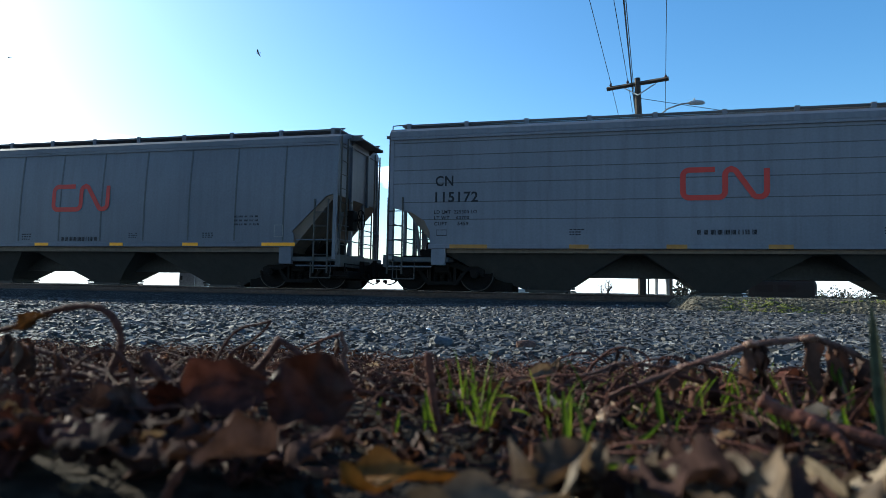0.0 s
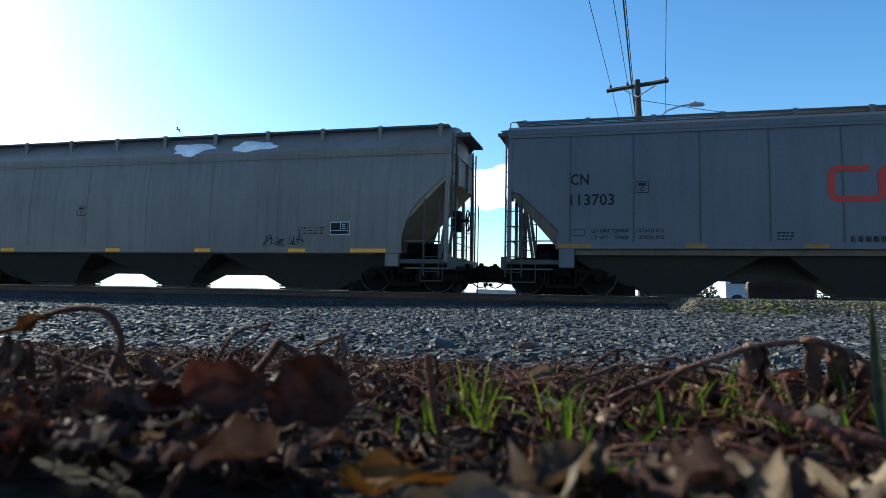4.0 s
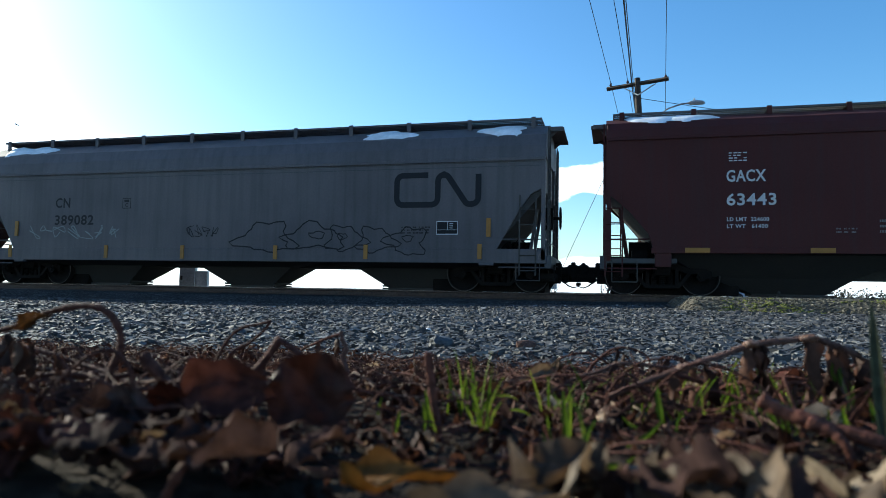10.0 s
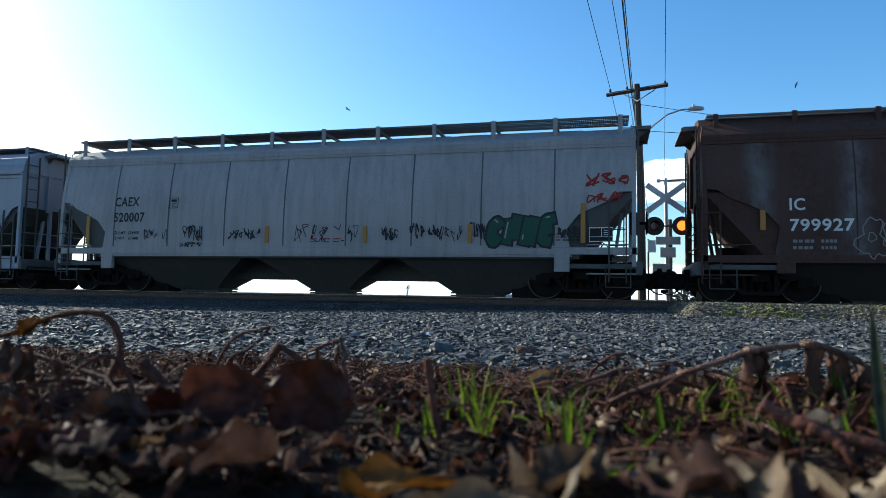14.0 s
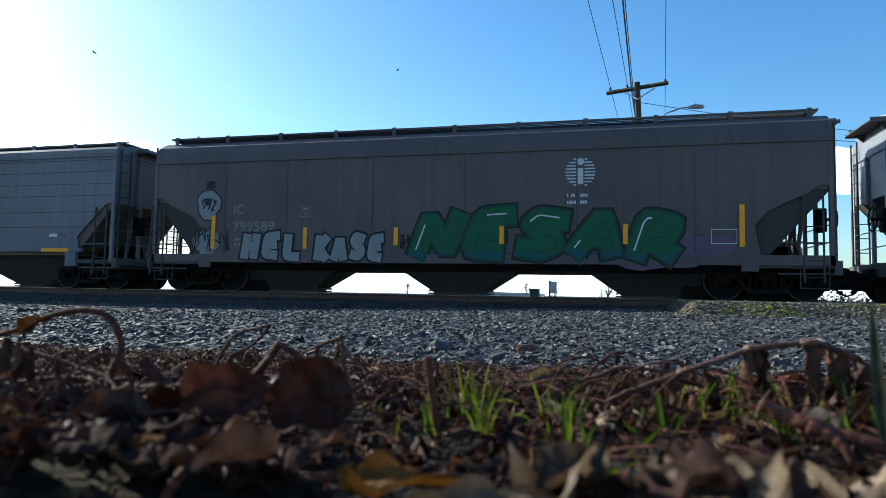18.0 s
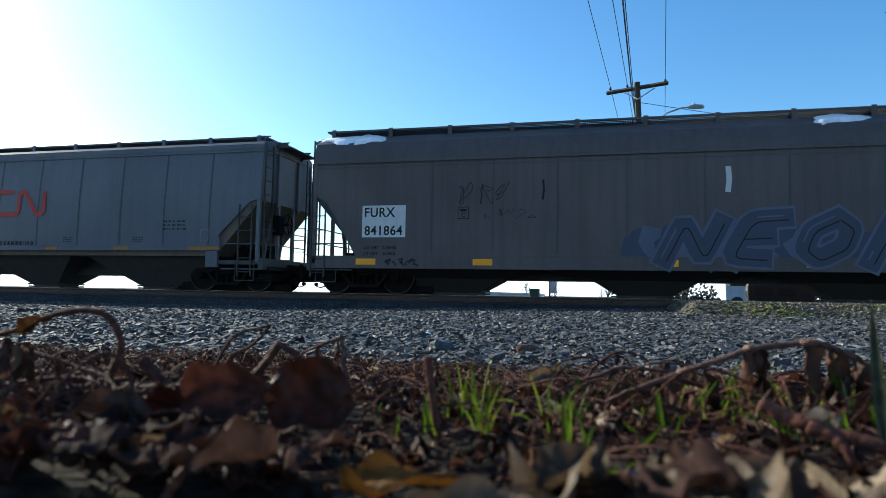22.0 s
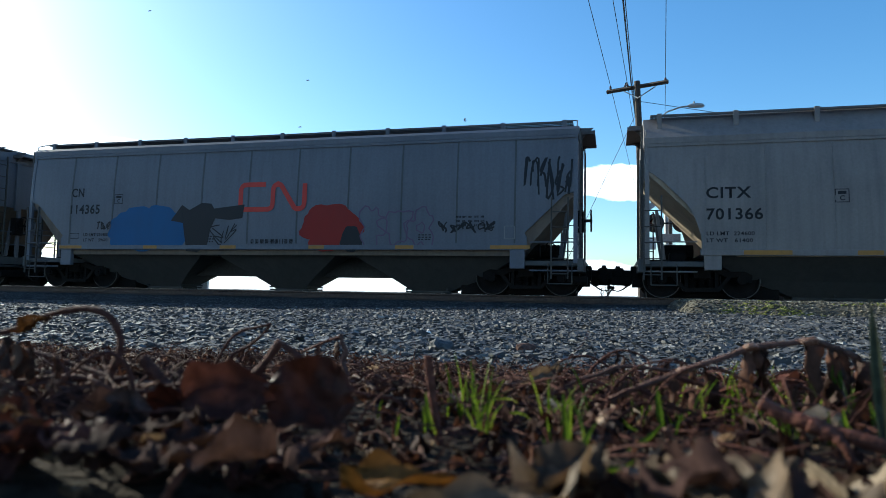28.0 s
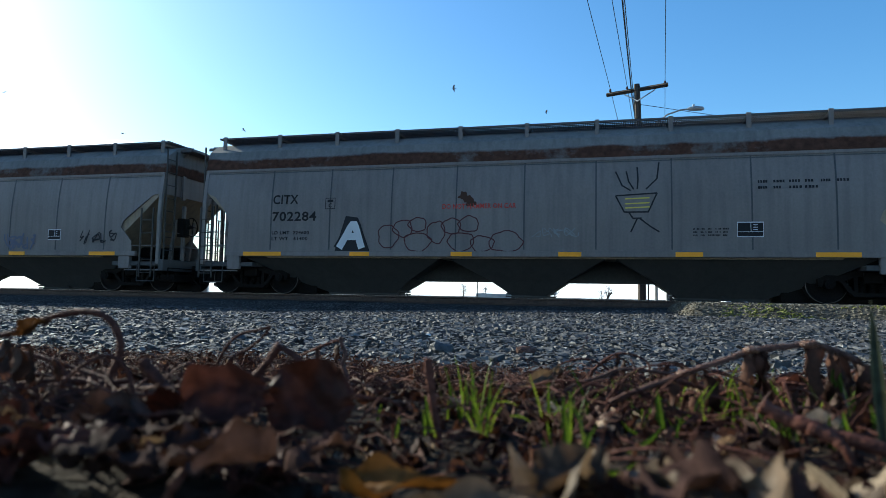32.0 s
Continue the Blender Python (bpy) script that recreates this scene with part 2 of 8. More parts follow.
def bar(bm, p, q, r, seg=6, r2=None):
    """A round bar from p to q."""
    p, q = Vector(p), Vector(q)
    d = (q - p).normalized()
    u = d.cross(Vector((0, 0, 1)) if abs(d.z) < 0.9 else Vector((1, 0, 0))).normalized()
    w = d.cross(u)
    r2 = r if r2 is None else r2
    rings = []
    for c, rr in ((p, r), (q, r2)):
        rings.append([bm.verts.new(c + (u * math.cos(6.2832 * k / seg) + w * math.sin(6.2832 * k / seg)) * rr) for k in range(seg)])
    for k in range(seg):
        bm.faces.new((rings[0][k], rings[1][k], rings[1][(k + 1) % seg], rings[0][(k + 1) % seg]))
    bm.faces.new(rings[0])
    bm.faces.new(rings[1][::-1])


def tube(bm, pts, radii, seg=6):
    """A bent round stem through pts."""
    pts = [Vector(p) for p in pts]
    rings = []
    u = None
    for i, p in enumerate(pts):
        d = (pts[min(i + 1, len(pts) - 1)] - pts[max(i - 1, 0)]).normalized()
        if u is None:
            u = d.cross(Vector((0, 0, 1)) if abs(d.z) < 0.9 else Vector((1, 0, 0))).normalized()
        u = (u - d * u.dot(d)).normalized()
        w = d.cross(u)
        r = radii[i] if isinstance(radii, (list, tuple)) else radii
        rings.append([bm.verts.new(p + (u * math.cos(6.2832 * k / seg) + w * math.sin(6.2832 * k / seg)) * r) for k in range(seg)])
    for a, b in zip(rings, rings[1:]):
        for k in range(seg):
            bm.faces.new((a[k], b[k], b[(k + 1) % seg], a[(k + 1) % seg]))
    bm.faces.new(rings[0])
    bm.faces.new(rings[-1][::-1])


def lathe(bm, prof, y_axis=True, seg=20):
    """A turned solid about the y axis: prof is (radius, y)."""
    rings = []
    for r, y in prof:
        rings.append([bm.verts.new((r * math.cos(6.2832 * k / seg), y, r * math.sin(6.2832 * k / seg))) for k in range(seg)])
    for a, b in zip(rings, rings[1:]):
        for k in range(seg):
            bm.faces.new((a[k], a[(k + 1) % seg], b[(k + 1) % seg], b[k]))
    bm.faces.new(rings[0][::-1])
    bm.faces.new(rings[-1])


def ribbon(bm, pts, w, y, t=0.004, closed=False):
    """A flat painted stroke through pts (x, z), w wide, raised by t on the plane y (towards the viewer)."""
    n = len(pts)
    P = [Vector((p[0], p[1])) for p in pts]
    left, right = [], []
    for i in range(n):
        a = P[(i - 1) % n] if closed or i > 0 else P[i]
        b = P[(i + 1) % n] if closed or i < n - 1 else P[i]
        d = b - a
        d = d.normalized() if d.length > 1e-9 else Vector((1, 0))
        m = Vector((-d.y, d.x)) * (w / 2)
        if 0 < i < n - 1 or closed:
            d1, d2 = (P[i] - a), (b - P[i])
            if d1.length > 1e-9 and d2.length > 1e-9:
                c = max(0.80, math.cos(d1.angle(d2) / 2))
                m = m / c
        left.append(bm.verts.new((P[i].x + m.x, y - t - 0.00022 * i, P[i].y + m.y)))
        right.append(bm.verts.new((P[i].x - m.x, y - t - 0.00022 * i, P[i].y - m.y)))
    for i in range(n if closed else n - 1):
        j = (i + 1) % n
        bm.faces.new((left[i], right[i], right[j], left[j]))


def patch(bm, pts, y):
    """A flat painted area with the outline pts (x, z) on the plane y."""
    vs = [bm.verts.new((x, y, z)) for x, z in pts]
    f = bm.faces.new(vs)
    if len(vs) > 4:
        bmesh.ops.triangulate(bm, faces=[f])


def finish(bm, name, material, smooth=False):
    bmesh.ops.recalc_face_normals(bm, faces=bm.faces)
    me = bpy.data.meshes.new(name)
    bm.to_mesh(me)
    bm.free()
    me.materials.append(material)
    if smooth:
        me.polygons.foreach_set("use_smooth", [True] * len(me.polygons))
    return me


def part(name, bm, material, parent, label="", smooth=False, at=None):
    """One mesh object under a thing or a part; bm is a bmesh or a finished mesh."""
    me = bm if isinstance(bm, bpy.types.Mesh) else finish(bm, name, material, smooth)
    ob = new(name, me)
    ob.parent = parent
    if at is not None:
        ob.matrix_basis = at
    if label:
        tagged(ob, label)
    return ob


def thing(name, label, category, at=None, group=""):
    ob = new(name)
    if at is not None:
        ob.matrix_basis = at
    return tagged(ob, label, category, group)


CACHE = {}


def shared(key, build, material, smooth=False):
    """A mesh built once and used by all alike parts."""
    k = (key, material.name)
    if k not in CACHE:
        bm = bmesh.new()
        build(bm)
        CACHE[k] = finish(bm, key, material, smooth)
    return CACHE[k]


def writing(text, height, material, width=None):
    """Letters standing upright in x and z, facing -y, from the lower left corner; height of the capitals, width of the line."""
    k = ("text", text, round(height, 3), material.name, width)
    if k in CACHE:
        return CACHE[k]
    cu = bpy.data.curves.new("letters", "FONT")
    cu.body = text
    cu.size = height / 0.69
    cu.resolution_u = 3
    cu.space_character = 1.08
    cu.offset = 0.020 * cu.size
    ob = bpy.data.objects.new("letters", cu)
    me = bpy.data.meshes.new_from_object(ob)
    bpy.data.objects.remove(ob)
    n = len(me.vertices)
    co = np.empty(n * 3)
    me.vertices.foreach_get("co", co)
    co = co.reshape(n, 3)
    co[:, 0] -= co[:, 0].min()
    if width:
        co[:, 0] *= width / max(1e-6, co[:, 0].max())
    out = np.stack([co[:, 0], np.zeros(n), co[:, 1]], 1)
    me.vertices.foreach_set("co", out.ravel())
    me.materials.clear()
    me.materials.append(material)
    me.update()
    CACHE[k] = me
    return me


# ---- hopper cars ----
TRACK_Y, RAIL_TOP = 17.78, 0.20
HALF = 1.61            # half the width over the side sheets
WHEEL_R, AXLES = 0.457, 0.89
SPEEDS = [9.718, 9.827, 10.017, 10.199, 10.158, 10.395, 10.754, 10.785, 11.168]      # m/s every four seconds


def run(t):
    """How far the train has rolled at t seconds."""
    s = 0.0
    for i in range(8):
        d = min(max(t - 4 * i, 0), 4)
        s += SPEEDS[i] * d + (SPEEDS[i + 1] - SPEEDS[i]) * d * d / 8
    return s


def wheel_mesh(bm):
    for side in (-1, 1):
        prof = [(0.09, -0.11), (0.11, -0.10), (0.12, -0.05), (0.33, -0.035), (0.395, -0.055), (0.40, -0.07), (0.452, -0.07), (0.457, 0.03),
                (0.480, 0.045), (0.485, 0.065), (0.40, 0.068), (0.385, 0.045), (0.33, 0.015), (0.12, 0.04), (0.10, 0.10), (0.05, 0.11)]
        sub = bmesh.new()
        lathe(sub, prof, seg=28)
        me = bpy.data.meshes.new("w")
        sub.to_mesh(me)
        sub.free()
        start = len(bm.verts)
        bm.from_mesh(me)
        bpy.data.meshes.remove(me)
        bm.verts.ensure_lookup_table()
        for v in bm.verts[start:]:
            v.co.y = side * 0.79 - v.co.y * side * -1 if side > 0 else -0.79 + v.co.y
    bar(bm, (0, -0.98, 0), (0, 0.98, 0), 0.075, 10)


def rim_mesh(bm, side):
    """The bright worn ring of the tread's outer face."""
    if side:
        y = side * 0.862
        ring = [[bm.verts.new((r * math.cos(6.2832 * k / 28), y, r * math.sin(6.2832 * k / 28))) for k in range(28)] for r in (0.437, 0.4545)]
        for k in range(28):
            bm.faces.new((ring[0][k], ring[0][(k + 1) % 28], ring[1][(k + 1) % 28], ring[1][k]))


def side_frame(bm, y):
    """Cast truck side with two pedestals, spring opening and bearing caps, about the truck's centre at axle height."""
    top = [(-1.12, 0.12), (-0.95, 0.20), (-0.66, 0.19), (-0.36, 0.30), (0.36, 0.30), (0.66, 0.19), (0.95, 0.20), (1.12, 0.12)]
    prism(bm, top + [(1.12, -0.06), (1.02, -0.06), (1.00, 0.06), (0.74, 0.06), (0.52, 0.08), (0.32, 0.17), (-0.32, 0.17), (-0.52, 0.08), (-0.74, 0.06),
                     (-1.00, 0.06), (-1.02, -0.06), (-1.12, -0.06)], y - 0.07, y + 0.07)
    for s in (-1, 1):
        prism(bm, [(s * 0.70, 0.10), (s * 0.60, 0.10), (s * 0.34, -0.22), (s * 0.46, -0.22)], y - 0.06, y + 0.06)
        prism(bm, [(s * 0.30, 0.20), (s * 0.38, 0.20), (s * 0.38, -0.20), (s * 0.30, -0.20)], y - 0.06, y + 0.06)
        bar(bm, (s * AXLES, y - 0.16, 0), (s * AXLES, y + 0.04, 0), 0.115, 12)
        bar(bm, (s * AXLES, y - 0.19, 0), (s * AXLES, y - 0.15, 0), 0.06, 8)
    prism(bm, [(-0.46, -0.20), (0.46, -0.20), (0.40, -0.29), (-0.40, -0.29)], y - 0.10, y + 0.10)


def springs_mesh(bm, y):
    for x in (-0.2, 0.0, 0.2):
        for i in range(6):
            bar(bm, (x, y, -0.20 + i * 0.045), (x, y, -0.175 + i * 0.045), 0.075, 8)


def truck(car, x, spec):
    """Two wheelsets, side frames, bolster, springs and brake beam."""
    iron = M["iron"]
    for y in (-1.0, 1.0):
        part("side_frame", shared("side_frame%d" % y, lambda bm: side_frame(bm, y), iron), iron, car, at=pose(x, 0, WHEEL_R))
        tagged(part("spring_set", shared("spring_set%d" % y, lambda bm: springs_mesh(bm, y), iron), iron, car, at=pose(x, 0, WHEEL_R)), kind="stuff")

    def bolster(bm):
        box(bm, -0.2, 0.2, -1.15, 1.15, 0.02, 0.27, 0.02)
        box(bm, -0.55, -0.47, -0.8, 0.8, -0.12, -0.02)
        box(bm, 0.47, 0.55, -0.8, 0.8, -0.12, -0.02)
    part("truck_bolster", shared("truck_bolster", bolster, iron), iron, car, at=pose(x, 0, WHEEL_R))
    out = []
    for s in (-1, 1):
        w = part("wheelset", shared("wheelset", wheel_mesh, iron, True), iron, car, at=pose(x + s * AXLES, 0, WHEEL_R))
        for side in (-1, 1):
            part("tread", shared("tread%d" % side, lambda bm: rim_mesh(bm, side), M["tread"]), M["tread"], w, "bright worn steel tread ring")
        out.append((w, x + s * AXLES))
    return out


def coupler_mesh(bm, reach):
    """Draft box, shank, knuckle, hoses and cut lever, pointing to +x from the body's end."""
    box(bm, -0.5, reach - 0.42, -0.24, 0.24, 0.56, 0.94, 0.02)
    box(bm, reach - 0.45, reach - 0.12, -0.12, 0.12, 0.62, 0.84, 0.03)
    box(bm, reach - 0.26, reach + 0.02, -0.24, 0.14, 0.55, 0.90, 0.05)
    box(bm, reach - 0.16, reach - 0.04, -0.27, -0.20, 0.48, 0.96, 0.02)
    box(bm, reach - 0.06, reach + 0.12, -0.18, -0.04, 0.58, 0.88, 0.04)
    box(bm, reach - 0.34, reach - 0.24, -0.20, 0.05, 0.40, 0.58, 0.02)
    bar(bm, (reach - 0.62, -0.28, 0.66), (reach - 0.34, -0.31, 0.40), 0.032)
    tube(bm, [(reach - 0.34, -0.31, 0.42), (reach - 0.22, -0.32, 0.25), (reach - 0.10, -0.32, 0.16), (reach + 0.02, -0.31, 0.22), (reach + 0.06, -0.30, 0.34)], 0.028)
    box(bm, reach - 0.02, reach + 0.10, -0.35, -0.27, 0.26, 0.42, 0.02)
    bar(bm, (reach - 0.5, -1.45, 0.82), (reach - 0.5, -0.1, 0.82), 0.016)
    bar(bm, (reach - 0.5, -1.45, 0.82), (reach - 0.5, -1.45, 0.55), 0.016)
    box(bm, reach - 0.95, reach - 0.50, -1.2, -0.3, 0.42, 0.64, 0.02)
    box(bm, reach - 0.80, reach - 0.46, -0.32, 0.36, 0.36, 0.60, 0.02)
    box(bm, reach - 0.44, reach + 0.08, 0.0, 0.22, 0.44, 0.66, 0.03)
    box(bm, reach - 1.1, reach - 0.8, 0.3, 0.9, 0.42, 0.60)
    for z in (0.50, 0.72):
        bar(bm, (reach - 1.0, -1.25, z), (reach - 0.50, -1.25, z), 0.02)
    for v in bm.verts:
        v.co.z -= 0.14 * min(1.0, max(0.0, (v.co.z - 0.14) / 0.3))


def ladder_mesh(bm, z0, z1, width, step=0.38):
    """Two stiles and rungs in the x-z plane."""
    for x in (0, width):
        box(bm, x - 0.018, x + 0.018, -0.018, 0.018, z0, z1)
    z = z0 + 0.12
    while z < z1 - 0.05:
        bar(bm, (0, -0.015, z), (width, -0.015, z), 0.014, 5)
        z += step


def brake_wheel_mesh(bm):
    seg = 20
    pts = [(0, 0.28 * math.cos(6.2832 * k / seg), 0.28 * math.sin(6.2832 * k / seg)) for k in range(seg + 1)]
    tube(bm, pts, 0.018, 5)
    for k in range(5):
        a = 6.2832 * k / 5
        bar(bm, (0, 0, 0), (0, 0.27 * math.cos(a), 0.27 * math.sin(a)), 0.014, 5)
    bar(bm, (-0.22, 0, 0), (0.03, 0, 0), 0.04, 8)
    box(bm, -0.40, -0.18, -0.16, 0.16, -0.30, 0.26, 0.02)


def grating_mesh(bm, x0, x1, y0, y1, z):
    """A walkway of cross bars between two edge strips."""
    for y in (y0, y1):
        box(bm, x0, x1, y - 0.012, y + 0.012, z - 0.05, z)
    box(bm, x0, x1, (y0 + y1) / 2 - 0.008, (y0 + y1) / 2 + 0.008, z - 0.04, z - 0.005)
    for k in range(1, 6):
        y = y0 + (y1 - y0) * k / 6
        box(bm, x0, x1, y - 0.005, y + 0.005, z - 0.03, z - 0.002)
    n = int((x1 - x0) / 0.055)
    for i in range(n + 1):
        x = x0 + (x1 - x0) * i / n
        box(bm, x - 0.009, x + 0.009, y0, y1, z - 0.040, z - 0.004)


def loft_x(bm, prof, xs):
    """A shell with the cross-section prof (y, z), pulled along x through the stations xs (x, inset of height)."""
    rings = [[bm.verts.new((x, y * ky, z)) for y, z in prof] for x, ky in xs]
    n = len(prof)
    for a, b in zip(rings, rings[1:]):
        for k in range(n):
            bm.faces.new((a[k], b[k], b[(k + 1) % n], a[(k + 1) % n]))
    bm.faces.new(rings[0])
    bm.faces.new(rings[-1][::-1])


def bowed(bm, lean, z0, z1, s=-1, cuts=6):
    """Bend a side's mesh inwards towards the roof; s is the side it faces."""
    for k in range(cuts):
        bmesh.ops.bisect_plane(bm, geom=bm.verts[:] + bm.edges[:] + bm.faces[:], plane_co=(0, 0, z0 + (z1 - z0) * k / cuts), plane_no=(0, 0, 1))
    for v in bm.verts:
        v.co.y -= s * lean(v.co.z)


def lean_of(spec):
    """How far a car's side has drawn in at the height z."""
    b, top = spec.get("bow", 0.0), spec.get("eave", 3.86)
    return lambda z: b * max(0.0, min(1.05, (z - 2.0) / (top - 2.0))) ** 2


# end cut of the side sheet: (distance from the corner, height), from the corner inwards and down
CUTS = {
    "notch": [(0.0, 2.58), (0.30, 2.50), (1.28, 1.55), (1.22, 1.42)],
    "round": [(0.0, 2.20), (0.16, 2.12), (0.60, 2.02), (0.95, 1.80), (1.10, 1.50)],
    "straight": [(0.0, 2.62), (0.35, 2.45), (0.60, 2.10), (1.22, 1.02)],
    "curl": [(0.0, 2.62), (0.32, 2.60), (0.55, 2.42), (0.95, 2.25), (1.35, 2.05), (1.62, 1.72), (1.58, 1.45), (1.50, 1.02)],
    "bend": [(0.0, 2.85), (0.30, 2.80), (1.25, 2.05), (1.32, 1.85), (0.95, 1.45), (0.92, 1.02)],
    "low": [(0.0, 2.45), (0.55, 1.95), (0.95, 1.45), (1.05, 1.15)],
    "slant": [(0.0, 3.09), (0.40, 2.76), (0.92, 2.22), (1.10, 1.90), (1.24, 1.47), (1.25, 1.15)],
    "step": [(0.0, 2.73), (0.30, 2.73), (0.42, 2.50), (1.25, 1.86), (1.30, 1.70), (1.28, 1.20)],
    "arch": [(0.0, 2.85), (0.38, 2.68), (0.70, 2.30), (0.84, 1.95), (0.80, 1.16)],
}


def hopper_car(name, at, L, spec):
    """A covered hopper car on its wheels. The origin is at rail height under the middle; the side seen is at -y."""
    car = thing(name, spec["label"], "hopper car", at, "freight train")
    skin, gear = M[spec["skin"]], M[spec.get("gear", spec["skin"])]
    under, iron = M["under"], M["iron"]
    eave, z_sill = spec.get("eave", 3.86), spec.get("sill", (1.06, 1.20))
    full = spec.get("full_sill", False)
    h = L / 2
    cutL, cutR = CUTS[spec["cut"]], CUTS[spec.get("cut_r", spec["cut"])]
    low = z_sill[1]
    lean = lean_of(spec)
    HT = HALF - spec.get("bow", 0.0)
    # side sheets
    poly = [(-h, eave)] + [(-h + d, z) for d, z in cutL] + [(-h + cutL[-1][0], low)]
    poly += [(h - cutR[-1][0], low)] + [(h - d, z) for d, z in reversed(cutR)] + [(h, eave)]
    for s in (-1, 1):
        bm = bmesh.new()
        prism(bm, poly, s * HALF, s * (HALF - 0.035))
        if HT < HALF:
            bowed(bm, lean, 2.0, eave, s)
        part("side_sheet", bm, M[spec.get("side", spec["skin"])], car)
    # hull between the sheets with its sloping ends
    bm = bmesh.new()
    so = spec.get("slope", 0.86)
    ez = spec.get("end_z", 2.54)
    prism(bm, [(-h + 0.02, eave - 0.01), (-h + 0.02, ez), (h - 0.02, ez), (h - 0.02, eave - 0.01)], -HT + 0.06, HT - 0.06)
    part("hull", bm, gear, car)
    bm = bmesh.new()
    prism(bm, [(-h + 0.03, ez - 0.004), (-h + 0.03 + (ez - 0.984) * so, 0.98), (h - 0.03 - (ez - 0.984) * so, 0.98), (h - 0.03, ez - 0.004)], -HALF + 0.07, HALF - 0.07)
    # the default slope enamel has the end's shade mixed into its colour
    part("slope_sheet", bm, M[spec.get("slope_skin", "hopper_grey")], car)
    # roof
    rz = spec.get("ridge", 4.50 if not spec.get("shoulder") else 4.44)
    if spec.get("shoulder"):
        up = rz - eave
        half = [(-HT - 0.01, eave - 0.02), (-HT + 0.03, eave + 0.27 * up), (-HT + 0.13, eave + 0.55 * up), (-HT + 0.48, eave + 0.82 * up), (-0.45, rz)]
        prof = half + [(-y, z) for y, z in reversed(half)]
    else:
        prof = [(-HT - 0.03, eave - 0.02), (-HT - 0.03, eave + 0.12), (-HT + 0.05, eave + 0.20), (-0.9, rz - 0.06), (-0.45, rz), (0.45, rz), (0.9, rz - 0.06),
                (HT - 0.05, eave + 0.20), (HT + 0.03, eave + 0.12), (HT + 0.03, eave - 0.02)]
    bm = bmesh.new()
    loft_x(bm, prof, [(-h - 0.02, 1.0), (h + 0.02, 1.0)])
    part("roof", bm, M[spec.get("roof", spec["skin"])], car)
    bm = bmesh.new()
    box(bm, -h, h, -HT - 0.045, -HT + 0.01, eave - 0.10, eave - 0.03)
    part("eave_rail", bm, gear, car)
    # ribs or seams
    if spec.get("ribs"):
        n, step, w = spec["ribs"]

        def rib(bm):
            z0 = low + 0.04
            for a, b, c, d in ((-w / 2, w / 2, 0.0, 1.0),):
                prism(bm, [(a, z0), (b, z0), (b, eave - 0.11), (a, eave - 0.11)], -0.008, 0.0)
            if HT < HALF:
                bowed(bm, lean, 2.0, eave)
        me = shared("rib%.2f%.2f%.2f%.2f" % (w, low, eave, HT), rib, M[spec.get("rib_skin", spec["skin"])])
        for i in range(n):
            x = (i - (n - 1) / 2) * step
            for s in (-1, 1):
                part("rib", me, skin, car, at=pose(x, s * HALF, 0, 0, 0, 0 if s < 0 else 180))
    for z in spec.get("seams", ()):
        cut_in = 0.0 if z > 2.6 else (1.3 if full else max(0.0, min(1.25, (2.6 - z) * 1.15)))
        bm = bmesh.new()
        prism(bm, [(-h + cut_in, z - 0.011), (h - cut_in, z - 0.011), (h - cut_in, z + 0.011), (-h + cut_in, z + 0.011)], -HALF - 0.007 + lean(z), -HALF + 0.002 + lean(z))
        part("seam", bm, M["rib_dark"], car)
    for x in spec.get("welds", ()):
        bm = bmesh.new()
        w = 0.020 if "weld_skin" in spec else 0.012
        box(bm, x - w, x + w, -HALF - 0.010, -HALF + 0.002, low + 0.05, eave - 0.12)
        bowed(bm, lean, 2.0, eave)
        part("weld", bm, M[spec.get("weld_skin", spec.get("gear", spec["skin"]))], car)
    # sills and underframe
    reach = h + 0.05 if full else h - cutL[-1][0] + 0.03
    for s in (-1, 1):
        bm = bmesh.new()
        o = HALF - 0.035 if full else HALF
        box(bm, -reach, reach, s * o - 0.05, s * o + 0.05, z_sill[0], z_sill[1] - 0.003, 0.008)
        part("side_sill", bm, skin, car)
    bm = bmesh.new()
    box(bm, -h - 0.1, h + 0.1, -0.26, 0.26, 0.62, 0.95)
    part("center_sill", bm, under, car)
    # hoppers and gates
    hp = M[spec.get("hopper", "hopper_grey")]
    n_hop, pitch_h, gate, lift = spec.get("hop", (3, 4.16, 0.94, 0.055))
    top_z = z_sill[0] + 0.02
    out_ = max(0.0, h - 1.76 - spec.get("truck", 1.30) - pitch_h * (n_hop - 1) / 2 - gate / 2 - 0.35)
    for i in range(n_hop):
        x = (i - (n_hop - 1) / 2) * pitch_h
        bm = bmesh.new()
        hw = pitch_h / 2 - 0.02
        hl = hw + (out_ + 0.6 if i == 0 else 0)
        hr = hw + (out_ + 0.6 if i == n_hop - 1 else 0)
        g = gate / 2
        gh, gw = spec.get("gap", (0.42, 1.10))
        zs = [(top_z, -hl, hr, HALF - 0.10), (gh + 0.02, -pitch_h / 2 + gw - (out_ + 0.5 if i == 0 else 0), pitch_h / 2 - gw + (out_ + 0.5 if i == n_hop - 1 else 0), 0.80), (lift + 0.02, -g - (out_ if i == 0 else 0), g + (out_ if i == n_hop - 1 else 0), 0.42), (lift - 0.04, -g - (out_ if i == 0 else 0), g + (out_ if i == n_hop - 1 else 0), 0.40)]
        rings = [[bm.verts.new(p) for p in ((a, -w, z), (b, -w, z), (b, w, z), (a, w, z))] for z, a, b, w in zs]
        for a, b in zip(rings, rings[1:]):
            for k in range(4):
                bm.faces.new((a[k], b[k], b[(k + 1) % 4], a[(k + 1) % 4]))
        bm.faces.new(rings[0])
